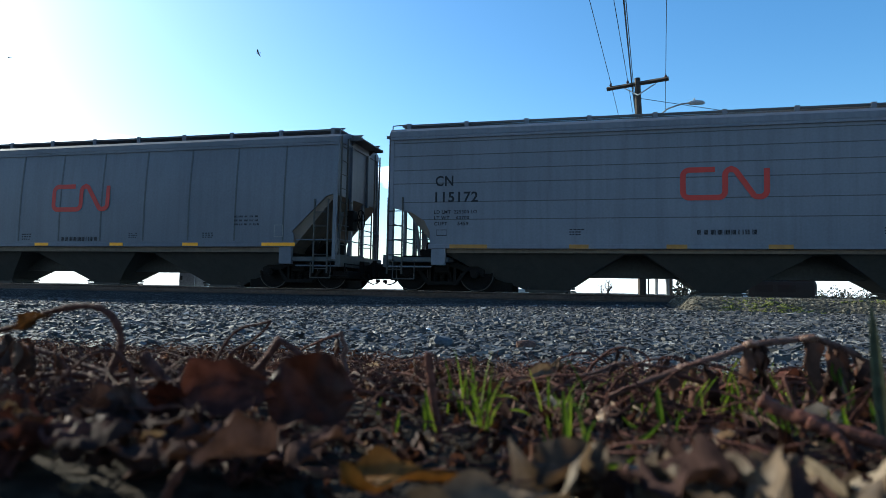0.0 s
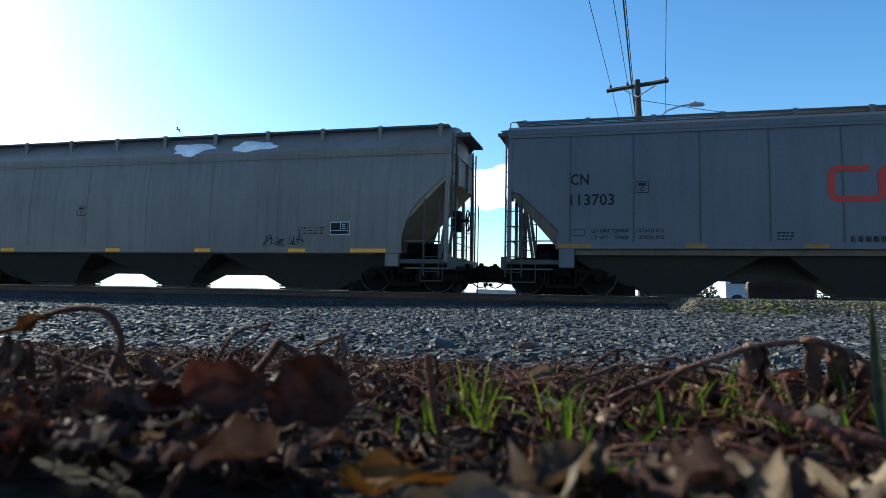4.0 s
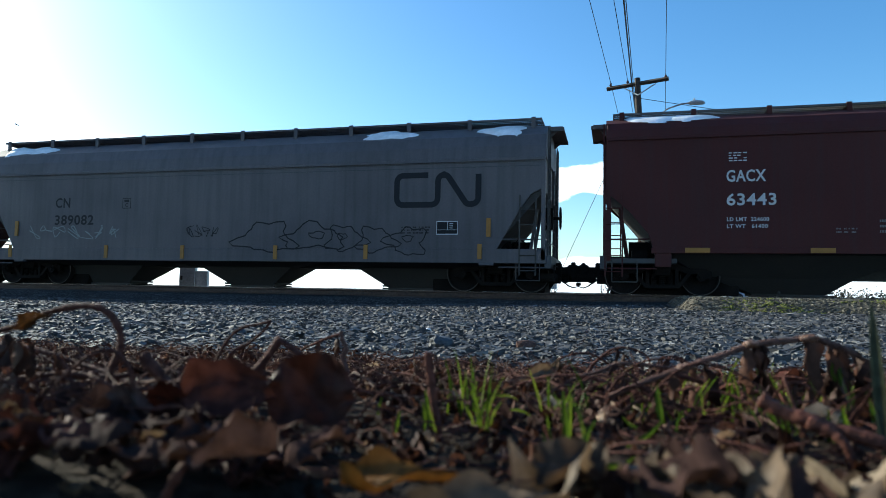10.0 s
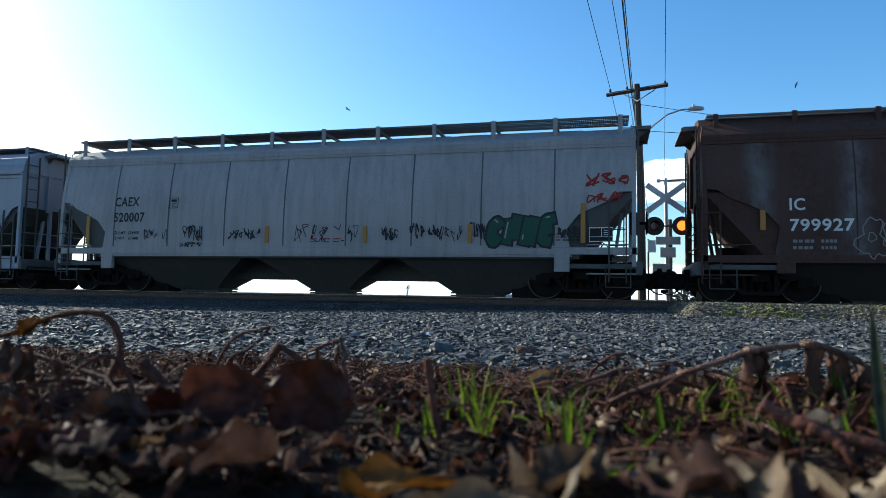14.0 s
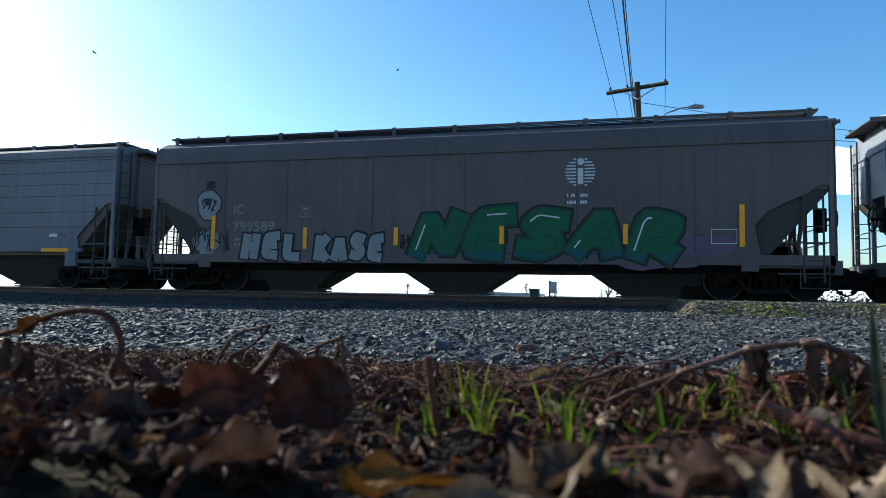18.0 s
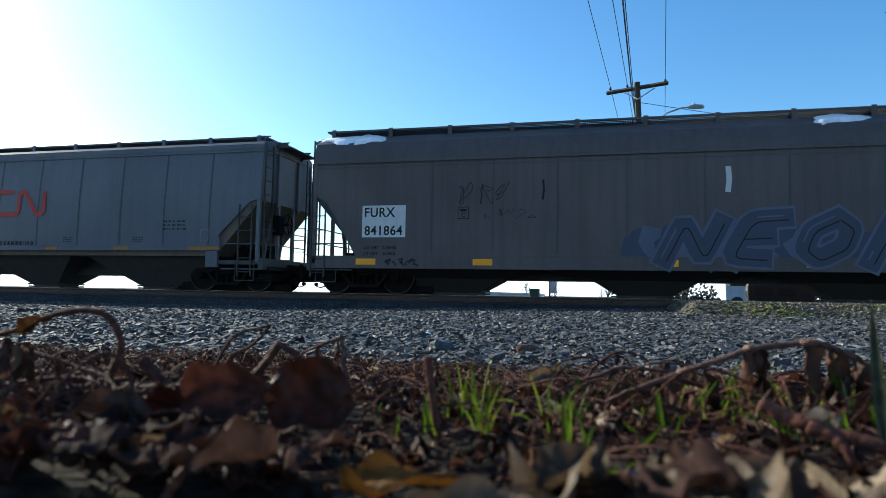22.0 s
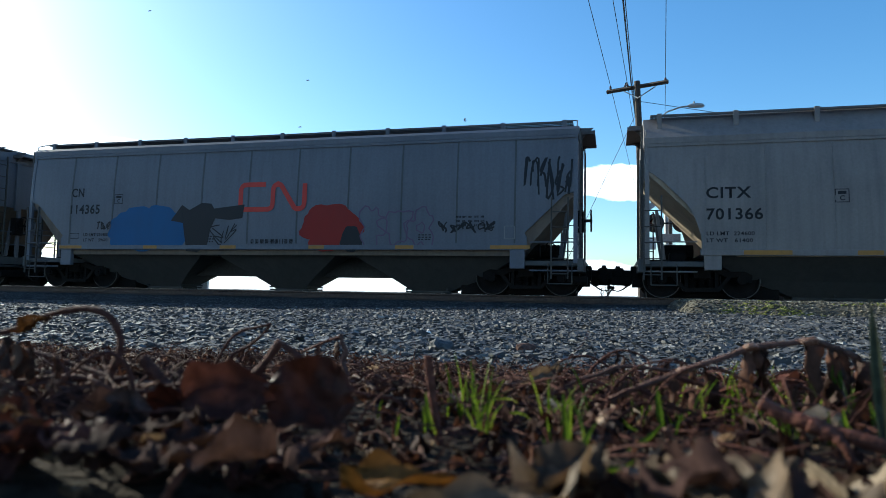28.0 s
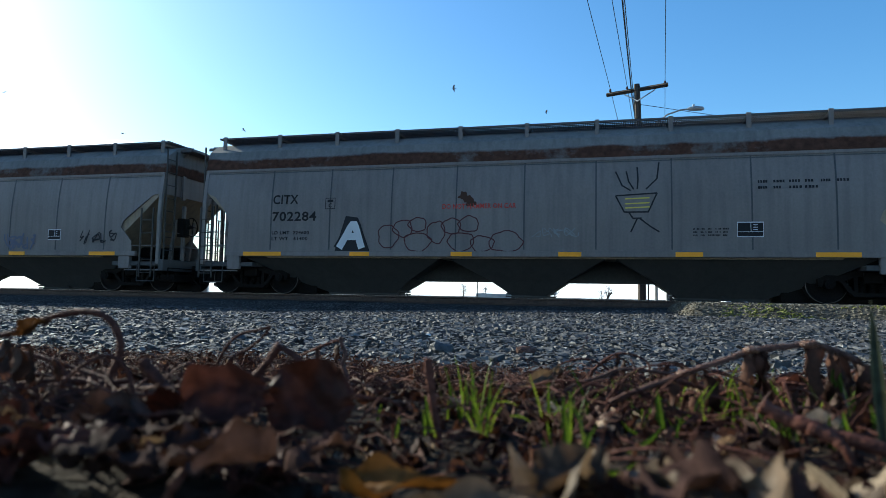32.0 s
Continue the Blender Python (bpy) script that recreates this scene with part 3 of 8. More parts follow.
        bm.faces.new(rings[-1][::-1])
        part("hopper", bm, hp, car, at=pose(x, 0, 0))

        def gate_mesh(bm):
            box(bm, -g - 0.14, g + 0.14, -0.50, -0.46, lift - 0.03, lift + 0.01)
            box(bm, -g - 0.14, g + 0.14, 0.46, 0.50, lift - 0.03, lift + 0.01)
            box(bm, -g, g, -0.46, 0.46, lift - 0.05, lift - 0.012)
            bar(bm, (-g - 0.1, -0.55, lift + 0.06), (-g - 0.1, 0.55, lift + 0.06), 0.03, 6)
            bar(bm, (g + 0.1, -0.55, lift + 0.06), (g + 0.1, 0.55, lift + 0.06), 0.03, 6)
        part("outlet_gate", shared("outlet_gate%.2f%.2f" % (gate, lift), gate_mesh, under), under, car, at=pose(x, 0, 0))
    # cross bearers hide the sky above the gaps
    for i in range(n_hop - 1):
        x = (i + 0.5 - (n_hop - 1) / 2) * pitch_h
        bm = bmesh.new()
        box(bm, x - spec.get("gap", (0.42, 1.10))[1] - 0.25, x + spec.get("gap", (0.42, 1.10))[1] + 0.25, -0.34, 0.34, spec.get("gap", (0.42, 1.10))[0], top_z)
        part("cross_bearer", bm, under, car)
    # ends
    for s in (-1, 1):
        thing_end(car, s, h, L, spec, skin, gear, under, iron, cutL if s < 0 else cutR, z_sill, eave, rz)
    # walkways on the roof
    gm = M[spec.get("grate", "grate_dark")]
    wz = spec.get("walk", 4.48)
    for y in (-1.15, 0.30):
        bm = bmesh.new()
        grating_mesh(bm, -h + 0.15, h - 0.15, y, y + 0.85, wz)
        part("running_board", bm, gm, car)
    nb = spec.get("posts", 11)

    def post(bm):
        box(bm, -0.055, 0.055, -1.20, -1.16, eave + 0.20 - wz, 0.02)
        box(bm, -0.035, 0.035, -1.18, 1.18, -0.12, -0.055)
        box(bm, -0.055, 0.055, 1.16, 1.20, eave + 0.20 - wz, 0.02)
    pm = shared("bracket%.2f%.2f" % (eave, wz), post, M[spec.get("post_skin", spec["skin"])])
    for i in range(nb):
        x = -h + 0.35 + (L - 0.7) * i / (nb - 1)
        part("bracket", pm, skin, car, at=pose(x, 0, wz))
    for i in range(4):
        x = (i - 1.5) * (L - 2.4) / 4
        bm = bmesh.new()
        w = (L - 2.4) / 8 - 0.08
        prism(bm, [(x - w, rz - 0.02), (x - w, rz + 0.06), (x - w + 0.05, rz + 0.09), (x + w - 0.05, rz + 0.09), (x + w, rz + 0.06), (x + w, rz - 0.02)], -0.36, 0.36)
        part("hatch_cover", bm, M[spec.get("hatch", spec["skin"])], car)
    car["len"] = L
    wheels = truck(car, -h + spec.get("truck", 1.30), spec) + truck(car, h - spec.get("truck", 1.30), spec)
    return car, wheels


def thing_end(car, s, h, L, spec, skin, gear, under, iron, cut, z_sill, eave, rz):
    """Everything at one end of a car: platform, posts, ladders, brake gear, coupler and roof step."""
    def X(d):
        return s * (h + d)
    lo, hi = (lambda a, b: (min(X(a), X(b)), max(X(a), X(b))))(-1.6, 0.06)
    deck = 0.90
    bm = bmesh.new()
    box(bm, lo, hi, -HALF + 0.04, HALF - 0.04, deck - 0.16, deck - 0.04, 0.01)
    box(bm, *sorted((X(0.0), X(0.16))), -HALF, HALF, deck - 0.30, deck + 0.02, 0.01)
    part("end_platform", bm, M["deck"], car)
    for y in (-0.45, 0.45):
        bm = bmesh.new()
        prism(bm, [(X(-0.10), deck), (X(-0.02), deck), (X(-0.02), 2.6), (X(-0.10), 2.6)], y - 0.05, y + 0.05)
        prism(bm, [(X(-0.55), deck), (X(-0.47), deck), (X(-0.28), 2.2), (X(-0.36), 2.2)], y - 0.04, y + 0.04)
        part("end_post", bm, gear, car)
    for y in (-HALF + 0.03, HALF - 0.03):
        bm = bmesh.new()
        box(bm, *sorted((X(-0.09), X(0.01))), y - 0.045, y + 0.045, deck - 0.1, eave - 0.02)
        bowed(bm, lean_of(spec), 2.0, eave, -1 if y < 0 else 1)
        part("corner_post", bm, gear, car)
    # ladders: on the near side beside the corner and on the end sheet
    rail_ = M["ladder"] if spec["skin"] not in ("oxide", "rusty") else gear
    lm = shared("side_ladder" + rail_.name, lambda b: ladder_mesh(b, -0.48, 1.52, 0.40), rail_)
    part("side_ladder", lm, gear, car, at=pose(X(-0.62) if s > 0 else X(0.04), -HALF - 0.02, deck))
    part("side_ladder", lm, gear, car, at=pose(X(-0.62) if s > 0 else X(0.04), HALF + 0.02, deck))
    lm = shared("end_ladder" + rail_.name, lambda b: ladder_mesh(b, -0.2, 3.25, 0.42), rail_)
    for y in (-HALF + 0.12, HALF - 0.54):
        part("end_ladder", lm, gear, car, at=pose(X(0.07), y, deck, 0, 0, 90))
    # handrails across the platform
    bm = bmesh.new()
    for z in (1.35, 1.75):
        bar(bm, (X(-0.02), -HALF + 0.05, z), (X(-0.02), HALF - 0.05, z), 0.016, 5)
    bar(bm, (X(-1.15), -HALF + 0.02, 1.32), (X(-0.05), -HALF + 0.02, 1.32), 0.016, 5)
    bar(bm, (X(-1.15), -HALF + 0.02, 0.62), (X(0.05), -HALF + 0.02, 0.62), 0.02, 5)
    part("handrail", bm, gear, car)
    # jacking pad and sill step under the corner of the side
    bm = bmesh.new()
    xj = cut[-1][0]
    a, b = sorted((X(-xj - 0.05), X(-xj - 0.42)))
    box(bm, a, b, -HALF - 0.03, -HALF + 0.10, 0.66, z_sill[0] + 0.02, 0.01)
    part("jacking_pad", bm, gear, car)
    bm = bmesh.new()
    a, b = sorted((X(-xj - 0.02), X(-xj - 0.45)))
    box(bm, a, b, HALF - 0.10, HALF + 0.03, 0.66, z_sill[0] + 0.02, 0.01)
    part("jacking_pad", bm, gear, car)
    bm = bmesh.new()
    for x0 in (-0.70, -0.12):
        bar(bm, (X(x0), -HALF, deck - 0.1), (X(x0), -HALF - 0.01, 0.30), 0.014, 5)
    bar(bm, (X(-0.70), -HALF - 0.01, 0.30), (X(-0.12), -HALF - 0.01, 0.30), 0.016, 5)
    part("step", bm, M["ladder"], car)
    # brake cylinder, reservoir and rods on the platform
    brake_end = spec.get("brake", 1) == s
    bm = bmesh.new()
    bar(bm, (X(-1.25), 0.2, 1.18), (X(-0.55), 0.2, 1.18), 0.20, 12)
    part("air_reservoir", bm, iron, car)
    bm = bmesh.new()
    if brake_end:
        bar(bm, (X(-1.35), -0.55, 1.16), (X(-1.0), -0.55, 1.16), 0.19, 12)
        tube(bm, [(X(-0.9), -0.7, 1.2), (X(-0.75), -0.75, 1.42), (X(-0.6), -0.75, 1.30), (X(-0.5), -0.7, 1.05)], 0.02, 5)
        tube(bm, [(X(-0.95), -0.6, 1.1), (X(-0.7), -0.65, 1.28), (X(-0.55), -0.6, 1.02)], 0.018, 5)
    else:
        box(bm, *sorted((X(-1.0), X(-0.6))), -0.8, -0.3, 0.86, 1.12, 0.03)
    part("brake_gear", bm, iron, car)
    if brake_end:
        part("brake_wheel", shared("brake_wheel", brake_wheel_mesh, iron), iron, car, at=pose(X(0.30), -0.55, 1.95, 0, 0, 0 if s > 0 else 180))
    # body bolster and brake rigging above the truck
    bm = bmesh.new()
    xt = spec.get("truck", 1.30)
    a, b = sorted((X(-xt - 1.55), X(-xt + 1.25)))
    box(bm, a, b, -0.55, 0.55, 0.40, 0.96, 0.02)
    part("body_bolster", bm, iron, car)
    bm = bmesh.new()
    a, b = sorted((X(-xt - 1.80), X(-xt + 1.22)))
    box(bm, a, b, -0.60, 0.60, 0.006, 0.42, 0.02)
    part("brake_rigging", bm, iron, car)
    # coupler
    part("coupler", shared("coupler", lambda b: coupler_mesh(b, 0.70), iron), iron, car, at=pose(X(0.02), 0, 0, 0, 0, 0 if s > 0 else 180))
    # step at the roof's end
    bm = bmesh.new()
    a, b = sorted((X(-0.10), X(0.40)))
    zs = spec.get("walk", 4.48) - 0.22
    box(bm, a, b, -0.85, 0.85, zs - 0.035, zs, 0.006)
    for y in (-0.84, 0.84):
        box(bm, a, b, y - 0.012, y + 0.012, zs - 0.07, zs + 0.02)
    for y in (-0.7, 0.7):
        prism(bm, [(X(0.0), 4.05), (X(0.05), 4.05), (X(0.36), 4.34), (X(0.0), 4.34)], y - 0.02, y + 0.02)
    part("roof_step", bm, M[spec.get("grate", "grate_dark")], car)
    bm = bmesh.new()
    tube(bm, [(X(-0.02), -HALF + 0.02 + spec.get("bow", 0), eave), (X(-0.02), -HALF + 0.06 + spec.get("bow", 0), eave + 0.30), (X(-0.02), -1.12, eave + 0.42), (X(-0.40), -1.12, eave + 0.44)], 0.016, 5)
    part("grab_iron", bm, gear, car)
    # end sheet stiffeners
    for y in (-0.62, 0.62):
        bm = bmesh.new()
        box(bm, *sorted((X(-0.02), X(0.05))), y - 0.06, y + 0.06, spec.get("end_z", 2.54) - 0.09, eave)
        part("end_stiffener", bm, gear, car)

# ---- the setting ----


def stone_material(name, stops, rough=0.75):
    m, nt, b = surface(name, rough, 0.0, 0.5)
    geo = nt.nodes.new("ShaderNodeNewGeometry")
    c = ramp(nt, geo.outputs["Random Per Island"], stops)
    f = noise_of(nt, 60.0, 4)
    nt.links.new(mixed(nt, 1.0, c, ramp(nt, f, [(0.3, g4(0.7)), (0.7, g4(1.0))]), "MULTIPLY"), b.inputs["Base Color"])
    bumped(nt, b, f, 0.4, 0.004)
    return m


M["ballast"] = stone_material("crushed_granite", [(0.0, (0.020, 0.020, 0.022, 1)), (0.45, (0.036, 0.036, 0.039, 1)), (0.8, (0.062, 0.062, 0.065, 1)), (0.97, (0.13, 0.128, 0.125, 1)), (1.0, (0.30, 0.29, 0.28, 1))], 0.68)
M["verge"] = stone_material("mossy_gravel", [(0.0, (0.040, 0.034, 0.024, 1)), (0.5, (0.095, 0.084, 0.058, 1)), (0.9, (0.17, 0.15, 0.105, 1)), (1.0, (0.32, 0.29, 0.23, 1))], 0.8)


def ground_mat():
    m, nt, b = surface("grit_and_soil", 0.95, 0.0, 0.08)
    a, f = noise_of(nt, 1.2, 6), noise_of(nt, 45.0, 5)
    c = ramp(nt, f, [(0.3, (0.022, 0.020, 0.018, 1)), (0.7, (0.085, 0.08, 0.075, 1))])
    c = mixed(nt, 1.0, c, (0.55, 0.42, 0.32, 1), "MULTIPLY")
    # crushed stone takes over a little way from the litter
    tc = nt.nodes.new("ShaderNodeTexCoord")
    vo = node(nt, "ShaderNodeTexVoronoi", Scale=38.0)
    nt.links.new(tc.outputs["Object"], vo.inputs["Vector"])
    grey = ramp(nt, vo.outputs["Color"], [(0.2, (0.020, 0.020, 0.022, 1)), (0.6, (0.050, 0.050, 0.052, 1)), (0.9, (0.12, 0.118, 0.115, 1))])
    sep = nt.nodes.new("ShaderNodeSeparateXYZ")
    nt.links.new(tc.outputs["Object"], sep.inputs[0])
    mr = node(nt, "ShaderNodeMapRange", **{"From Min": 1.9, "From Max": 2.7})
    nt.links.new(sep.outputs["Y"], mr.inputs["Value"])
    c = mixed(nt, mr.outputs[0], c, grey)
    nt.links.new(mixed(nt, 1.0, c, ramp(nt, a, [(0.35, g4(0.65)), (0.65, g4(1.0))]), "MULTIPLY"), b.inputs["Base Color"])
    bumped(nt, b, f, 0.8, 0.02)
    return m


M["ground"] = ground_mat()


def smooth(a, b, x):
    x = min(max((x - a) / (b - a), 0), 1)
    return x * x * (3 - 2 * x)


def ground_z(x, y):
    """Height of the ground: a litter bank at the camera, level grit, and the low country beyond the track."""
    z = -0.03 + 0.018 * noise.noise((x * 1.3, y * 1.3, 0.3)) + 0.03 * noise.noise((x * 0.25, y * 0.25, 4.0)) * smooth(3, 8, y)
    near = 1 - smooth(0.45, 2.5, y)
    z += near * (0.105 + 0.03 * noise.noise((x * 3.1, y * 3.1, 7.0)))
    z -= (0.03 + 0.16 * smooth(2, -9, x)) * smooth(4.5, 13, y) * (1 - smooth(15.7, 16.3, y))
    z += 0.045 * smooth(15.8, 16.35, y) * (1 - smooth(19.5, 21.5, y))
    z -= 0.45 * smooth(24, 60, y)
    return z


def build_ground():
    xs = sorted(set([round(-9 + 0.12 * i, 3) for i in range(151)] + [-3000, -900, -300, -120, -80, -60, -40, -28, -20, -14, 12, 16, 22, 30, 45, 70, 130, 300, 900, 3000]))
    ys = sorted(set([-400, -100, -40, -15, -6, -3, -1.5] + [round(-0.8 + 0.1 * i, 3) for i in range(38)] + [round(3.2 + 0.3 * i, 2) for i in range(43)] + [15.7, 15.85, 16.1, 16.25, 16.4, 16.55, 16.7, 16.85, 17.1, 17.5] +
                    [18.5, 19.5, 21, 23, 26, 30, 36, 45, 60, 90, 150, 300, 900, 3500]))
    vs = [(x, y, ground_z(x, y)) for y in ys for x in xs]
    nx = len(xs)
    fs = [(j * nx + i, j * nx + i + 1, (j + 1) * nx + i + 1, (j + 1) * nx + i) for j in range(len(ys) - 1) for i in range(nx - 1)]
    me = bpy.data.meshes.new("ground")
    me.from_pydata(vs, [], fs)
    me.materials.append(M["ground"])
    me.polygons.foreach_set("use_smooth", [True] * len(fs))
    return tagged(new("ground", me), "dark gritty soil under ballast and leaf litter", "ground", kind="structure")


build_ground()


def scatter(name, label, category, places, material, flat=0.40, smooth_=False):
    """Many small angular stones in one mesh. places: rows of x, y, z, size."""
    rng = np.random.RandomState(5)
    bm = bmesh.new()
    bmesh.ops.create_cube(bm, size=1.5)
    bmesh.ops.triangulate(bm, faces=bm.faces[:])
    base = np.array([v.co[:] for v in bm.verts])
    tri = np.array([[v.index for v in f.verts] for f in bm.faces])
    bm.free()
    P = np.array(places)
    n, nv = len(P), len(base)
    jit = 1 + rng.uniform(-0.42, 0.30, (n, nv, 3))
    V = base[None] * jit
    sc = rng.uniform(0.5, 1.5, (n, 1, 3))
    sc[:, :, 2] *= flat
    V = V * sc
    ang = rng.uniform(0, 6.2832, n)
    til = rng.uniform(-0.6, 0.6, (n, 2))
    c, s = np.cos(ang)[:, None], np.sin(ang)[:, None]
    x, y, z = V[:, :, 0], V[:, :, 1], V[:, :, 2]
    x, y = x * c - y * s, x * s + y * c
    z = z + x * til[:, :1] * 0.6 + y * til[:, 1:] * 0.6
    V = np.stack([x, y, z], 2) * P[:, None, 3:4] + P[:, None, :3]
    F = (tri[None] + (np.arange(n) * nv)[:, None, None]).reshape(-1, 3)
    me = bpy.data.meshes.new(name)
    me.vertices.add(n * nv)
    me.vertices.foreach_set("co", V.astype(np.float32).ravel())
    me.loops.add(len(F) * 3)
    me.loops.foreach_set("vertex_index", F.astype(np.int32).ravel())
    me.polygons.add(len(F))
    me.polygons.foreach_set("loop_start", np.arange(0, len(F) * 3, 3, dtype=np.int32))
    me.polygons.foreach_set("loop_total", np.full(len(F), 3, dtype=np.int32))
    me.update(calc_edges=True)
    me.polygons.foreach_set("use_smooth", [False] * len(F))
    me.validate()
    me.materials.append(material)
    return tagged(new(name, me), label, category, kind="stuff")


def wedge(y):
    """The stretch of x that the lens takes in at the distance y, with a margin."""
    return -1.25 * y - 0.7, 0.40 * y + 0.7


def ballast_places():
    rng = random.Random(11)
    rows = []
    for y0, y1, per, size in ((1.9, 3.2, 1900, 0.0115), (3.2, 6, 1300, 0.0140), (6, 9.5, 700, 0.0185), (9.5, 14, 420, 0.023), (14, 15.75, 300, 0.026)):
        a, b = wedge((y0 + y1) / 2)
        n = int(per * (b - a) * (y1 - y0) * 1.35)
        for _ in range(n):
            y = rng.uniform(y0, y1)
            a, b = wedge(y)
            x = rng.uniform(a, b)
            if y < 2.5 and rng.random() < 0.6 * (2.5 - y) / 0.6 + 0.2 * noise.noise((x * 2, y * 2, 1)):
                continue
            s = size * rng.choice((0.45, 0.55, 0.7, 0.8, 0.9, 1.0, 1.2, 1.7))
            rows.append((x, y, ground_z(x, y) + s * rng.uniform(-0.1, 0.35), s))
    for _ in range(420):
        y = rng.uniform(2.1, 5.5)
        a, b = wedge(y)
        x = rng.uniform(a, b)
        s = rng.uniform(0.018, 0.038)
        rows.append((x, y, ground_z(x, y) + s * 0.15, s))
    return rows


scatter("ballast", "crushed grey granite ballast beside the rails", "ballast", ballast_places(), M["ballast"])


# rails and sleepers
def rail_profile():
    return [(-0.075, 0.0), (0.075, 0.0), (0.075, 0.012), (0.012, 0.03), (0.010, 0.135), (0.036, 0.150), (0.036, 0.178), (0.028, 0.186), (-0.028, 0.186), (-0.036, 0.178),
            (-0.036, 0.150), (-0.010, 0.135), (-0.012, 0.03), (-0.075, 0.012)]


for y in (TRACK_Y - 0.7535, TRACK_Y + 0.7535):
    bm = bmesh.new()
    a = [[bm.verts.new((x, y + py, RAIL_TOP - 0.186 + pz)) for py, pz in rail_profile()] for x in (-420, 420)]
    n = len(a[0])
    for k in range(n):
        bm.faces.new((a[0][k], a[1][k], a[1][(k + 1) % n], a[0][(k + 1) % n]))
    r = tagged(new("rail", finish(bm, "rail", M["rail"])), "rusty brown steel rail on the ballast", "rail", "running rails", "structure")
    bm = bmesh.new()
    box(bm, -420, 420, y - 0.026, y + 0.026, RAIL_TOP - 0.002, RAIL_TOP + 0.001)
    part("railhead", bm, M["railtop"], r, "polished running surface")

# ---- beyond and beside the track ----
M["pole_wood"] = plain("weathered_pole_wood", (0.055, 0.040, 0.030, 1), 0.85, grain=18, amount=0.4)
M["galv"] = plain("galvanised_steel", (0.42, 0.43, 0.44, 1), 0.5, 0.6, grain=25)
M["wire"] = plain("dark_wire", (0.03, 0.03, 0.032, 1), 0.6, grain=40)
M["porcelain"] = plain("brown_porcelain", (0.06, 0.03, 0.02, 1), 0.25)
M["sign_back"] = plain("grey_sign_back", (0.55, 0.54, 0.52, 1), 0.55, 0.3)
M["hood"] = plain("black_signal_enamel", (0.012, 0.012, 0.012, 1), 0.5)
M["tank_black"] = plain("black_tank_paint", (0.022, 0.022, 0.024, 1), 0.45)
M["moss"] = plain("yellow_green_moss", (0.15, 0.16, 0.03, 1), 0.95, grain=40, amount=0.5, bump=0.8)
M["van"] = plain("white_vehicle_paint", (0.72, 0.73, 0.75, 1), 0.3, grain=8, amount=0.08, bump=0.02)
M["bare_wood"] = plain("bare_branch_bark", (0.085, 0.07, 0.058, 1), 0.9, grain=20)
M["hedge"] = plain("dull_evergreen", (0.060, 0.058, 0.040, 1), 0.9, grain=9, amount=0.5)
M["bin_green"] = plain("green_bin_plastic", (0.020, 0.060, 0.035, 1), 0.5)
M["gate_red"] = decal("red_gate_sheeting", (0.50, 0.03, 0.03, 1), 0.4, 0.2)
M["gate_white"] = decal("white_gate_sheeting", (0.70, 0.70, 0.69, 1), 0.4, 0.2)


def lamp_glass(name, rgb, strength):
    m, nt, b = surface(name, 0.3)
    b.inputs["Base Color"].default_value = rgb
    b.inputs["Emission Color"].default_value = rgb
    b.inputs["Emission Strength"].default_value = strength
    return m


M["lit"] = lamp_glass("lit_amber_lens", (1.0, 0.14, 0.012, 1), 1.7)
M["unlit"] = plain("dark_red_lens", (0.05, 0.008, 0.006, 1), 0.2)
M["marker"] = lamp_glass("amber_marker_lens", (1.0, 0.30, 0.05, 1), 0.5)


def bank_z(x, y):
    up = smooth(10.9, 12.2, y + 0.25 * noise.noise((x * 0.8, 0, 0)))
    return -0.30 + (0.475 + 0.012 * noise.noise((x * 2.5, y * 2.5, 2))) * up * smooth(0.85, 1.5, x + 0.1 * noise.noise((y * 2, 1, 1)))


def build_bank():
    """The gravel shoulder of the level crossing, level with the rail."""
    xs = [0.75 + 0.1 * i for i in range(60)] + [7.2, 9, 12, 18, 30, 60]
    ys = [10.7 + 0.1 * i for i in range(58)]
    vs = [(x, y, bank_z(x, y)) for y in ys for x in xs]
    n = len(xs)
    me = bpy.data.meshes.new("crossing_shoulder")
    me.from_pydata(vs, [], [(j * n + i, j * n + i + 1, (j + 1) * n + i + 1, (j + 1) * n + i) for j in range(len(ys) - 1) for i in range(n - 1)])
    me.materials.append(M["verge_soil"])
    return tagged(new("road_shoulder", me), "gravel shoulder of a level crossing with moss and weeds", "road", kind="structure")


M["verge_soil"] = plain("sandy_grit", (0.070, 0.060, 0.043, 1), 0.9, grain=30, amount=0.4, bump=0.7)
build_bank()
rng = random.Random(3)
rows = []
for _ in range(12000):
    y = 11.0 + 4.5 * rng.random() ** 1.6
    x = rng.uniform(0.95, 6.5)
    rows.append((x, y, bank_z(x, y) + 0.005, rng.uniform(0.010, 0.028)))
scatter("shoulder_gravel", "sandy gravel on the road shoulder", "gravel", rows, M["verge"])
rows = []
for _ in range(1500):
    x, y = rng.uniform(1.5, 6.0), rng.gauss(11.6, 0.25)
    if noise.noise((x * 1.1, y * 2, 9)) > -0.05:
        rows.append((x, y, bank_z(x, y) + 0.008, rng.uniform(0.010, 0.028)))
scatter("moss", "yellow-green moss cushions on the gravel", "moss", rows, M["moss"], 0.55)

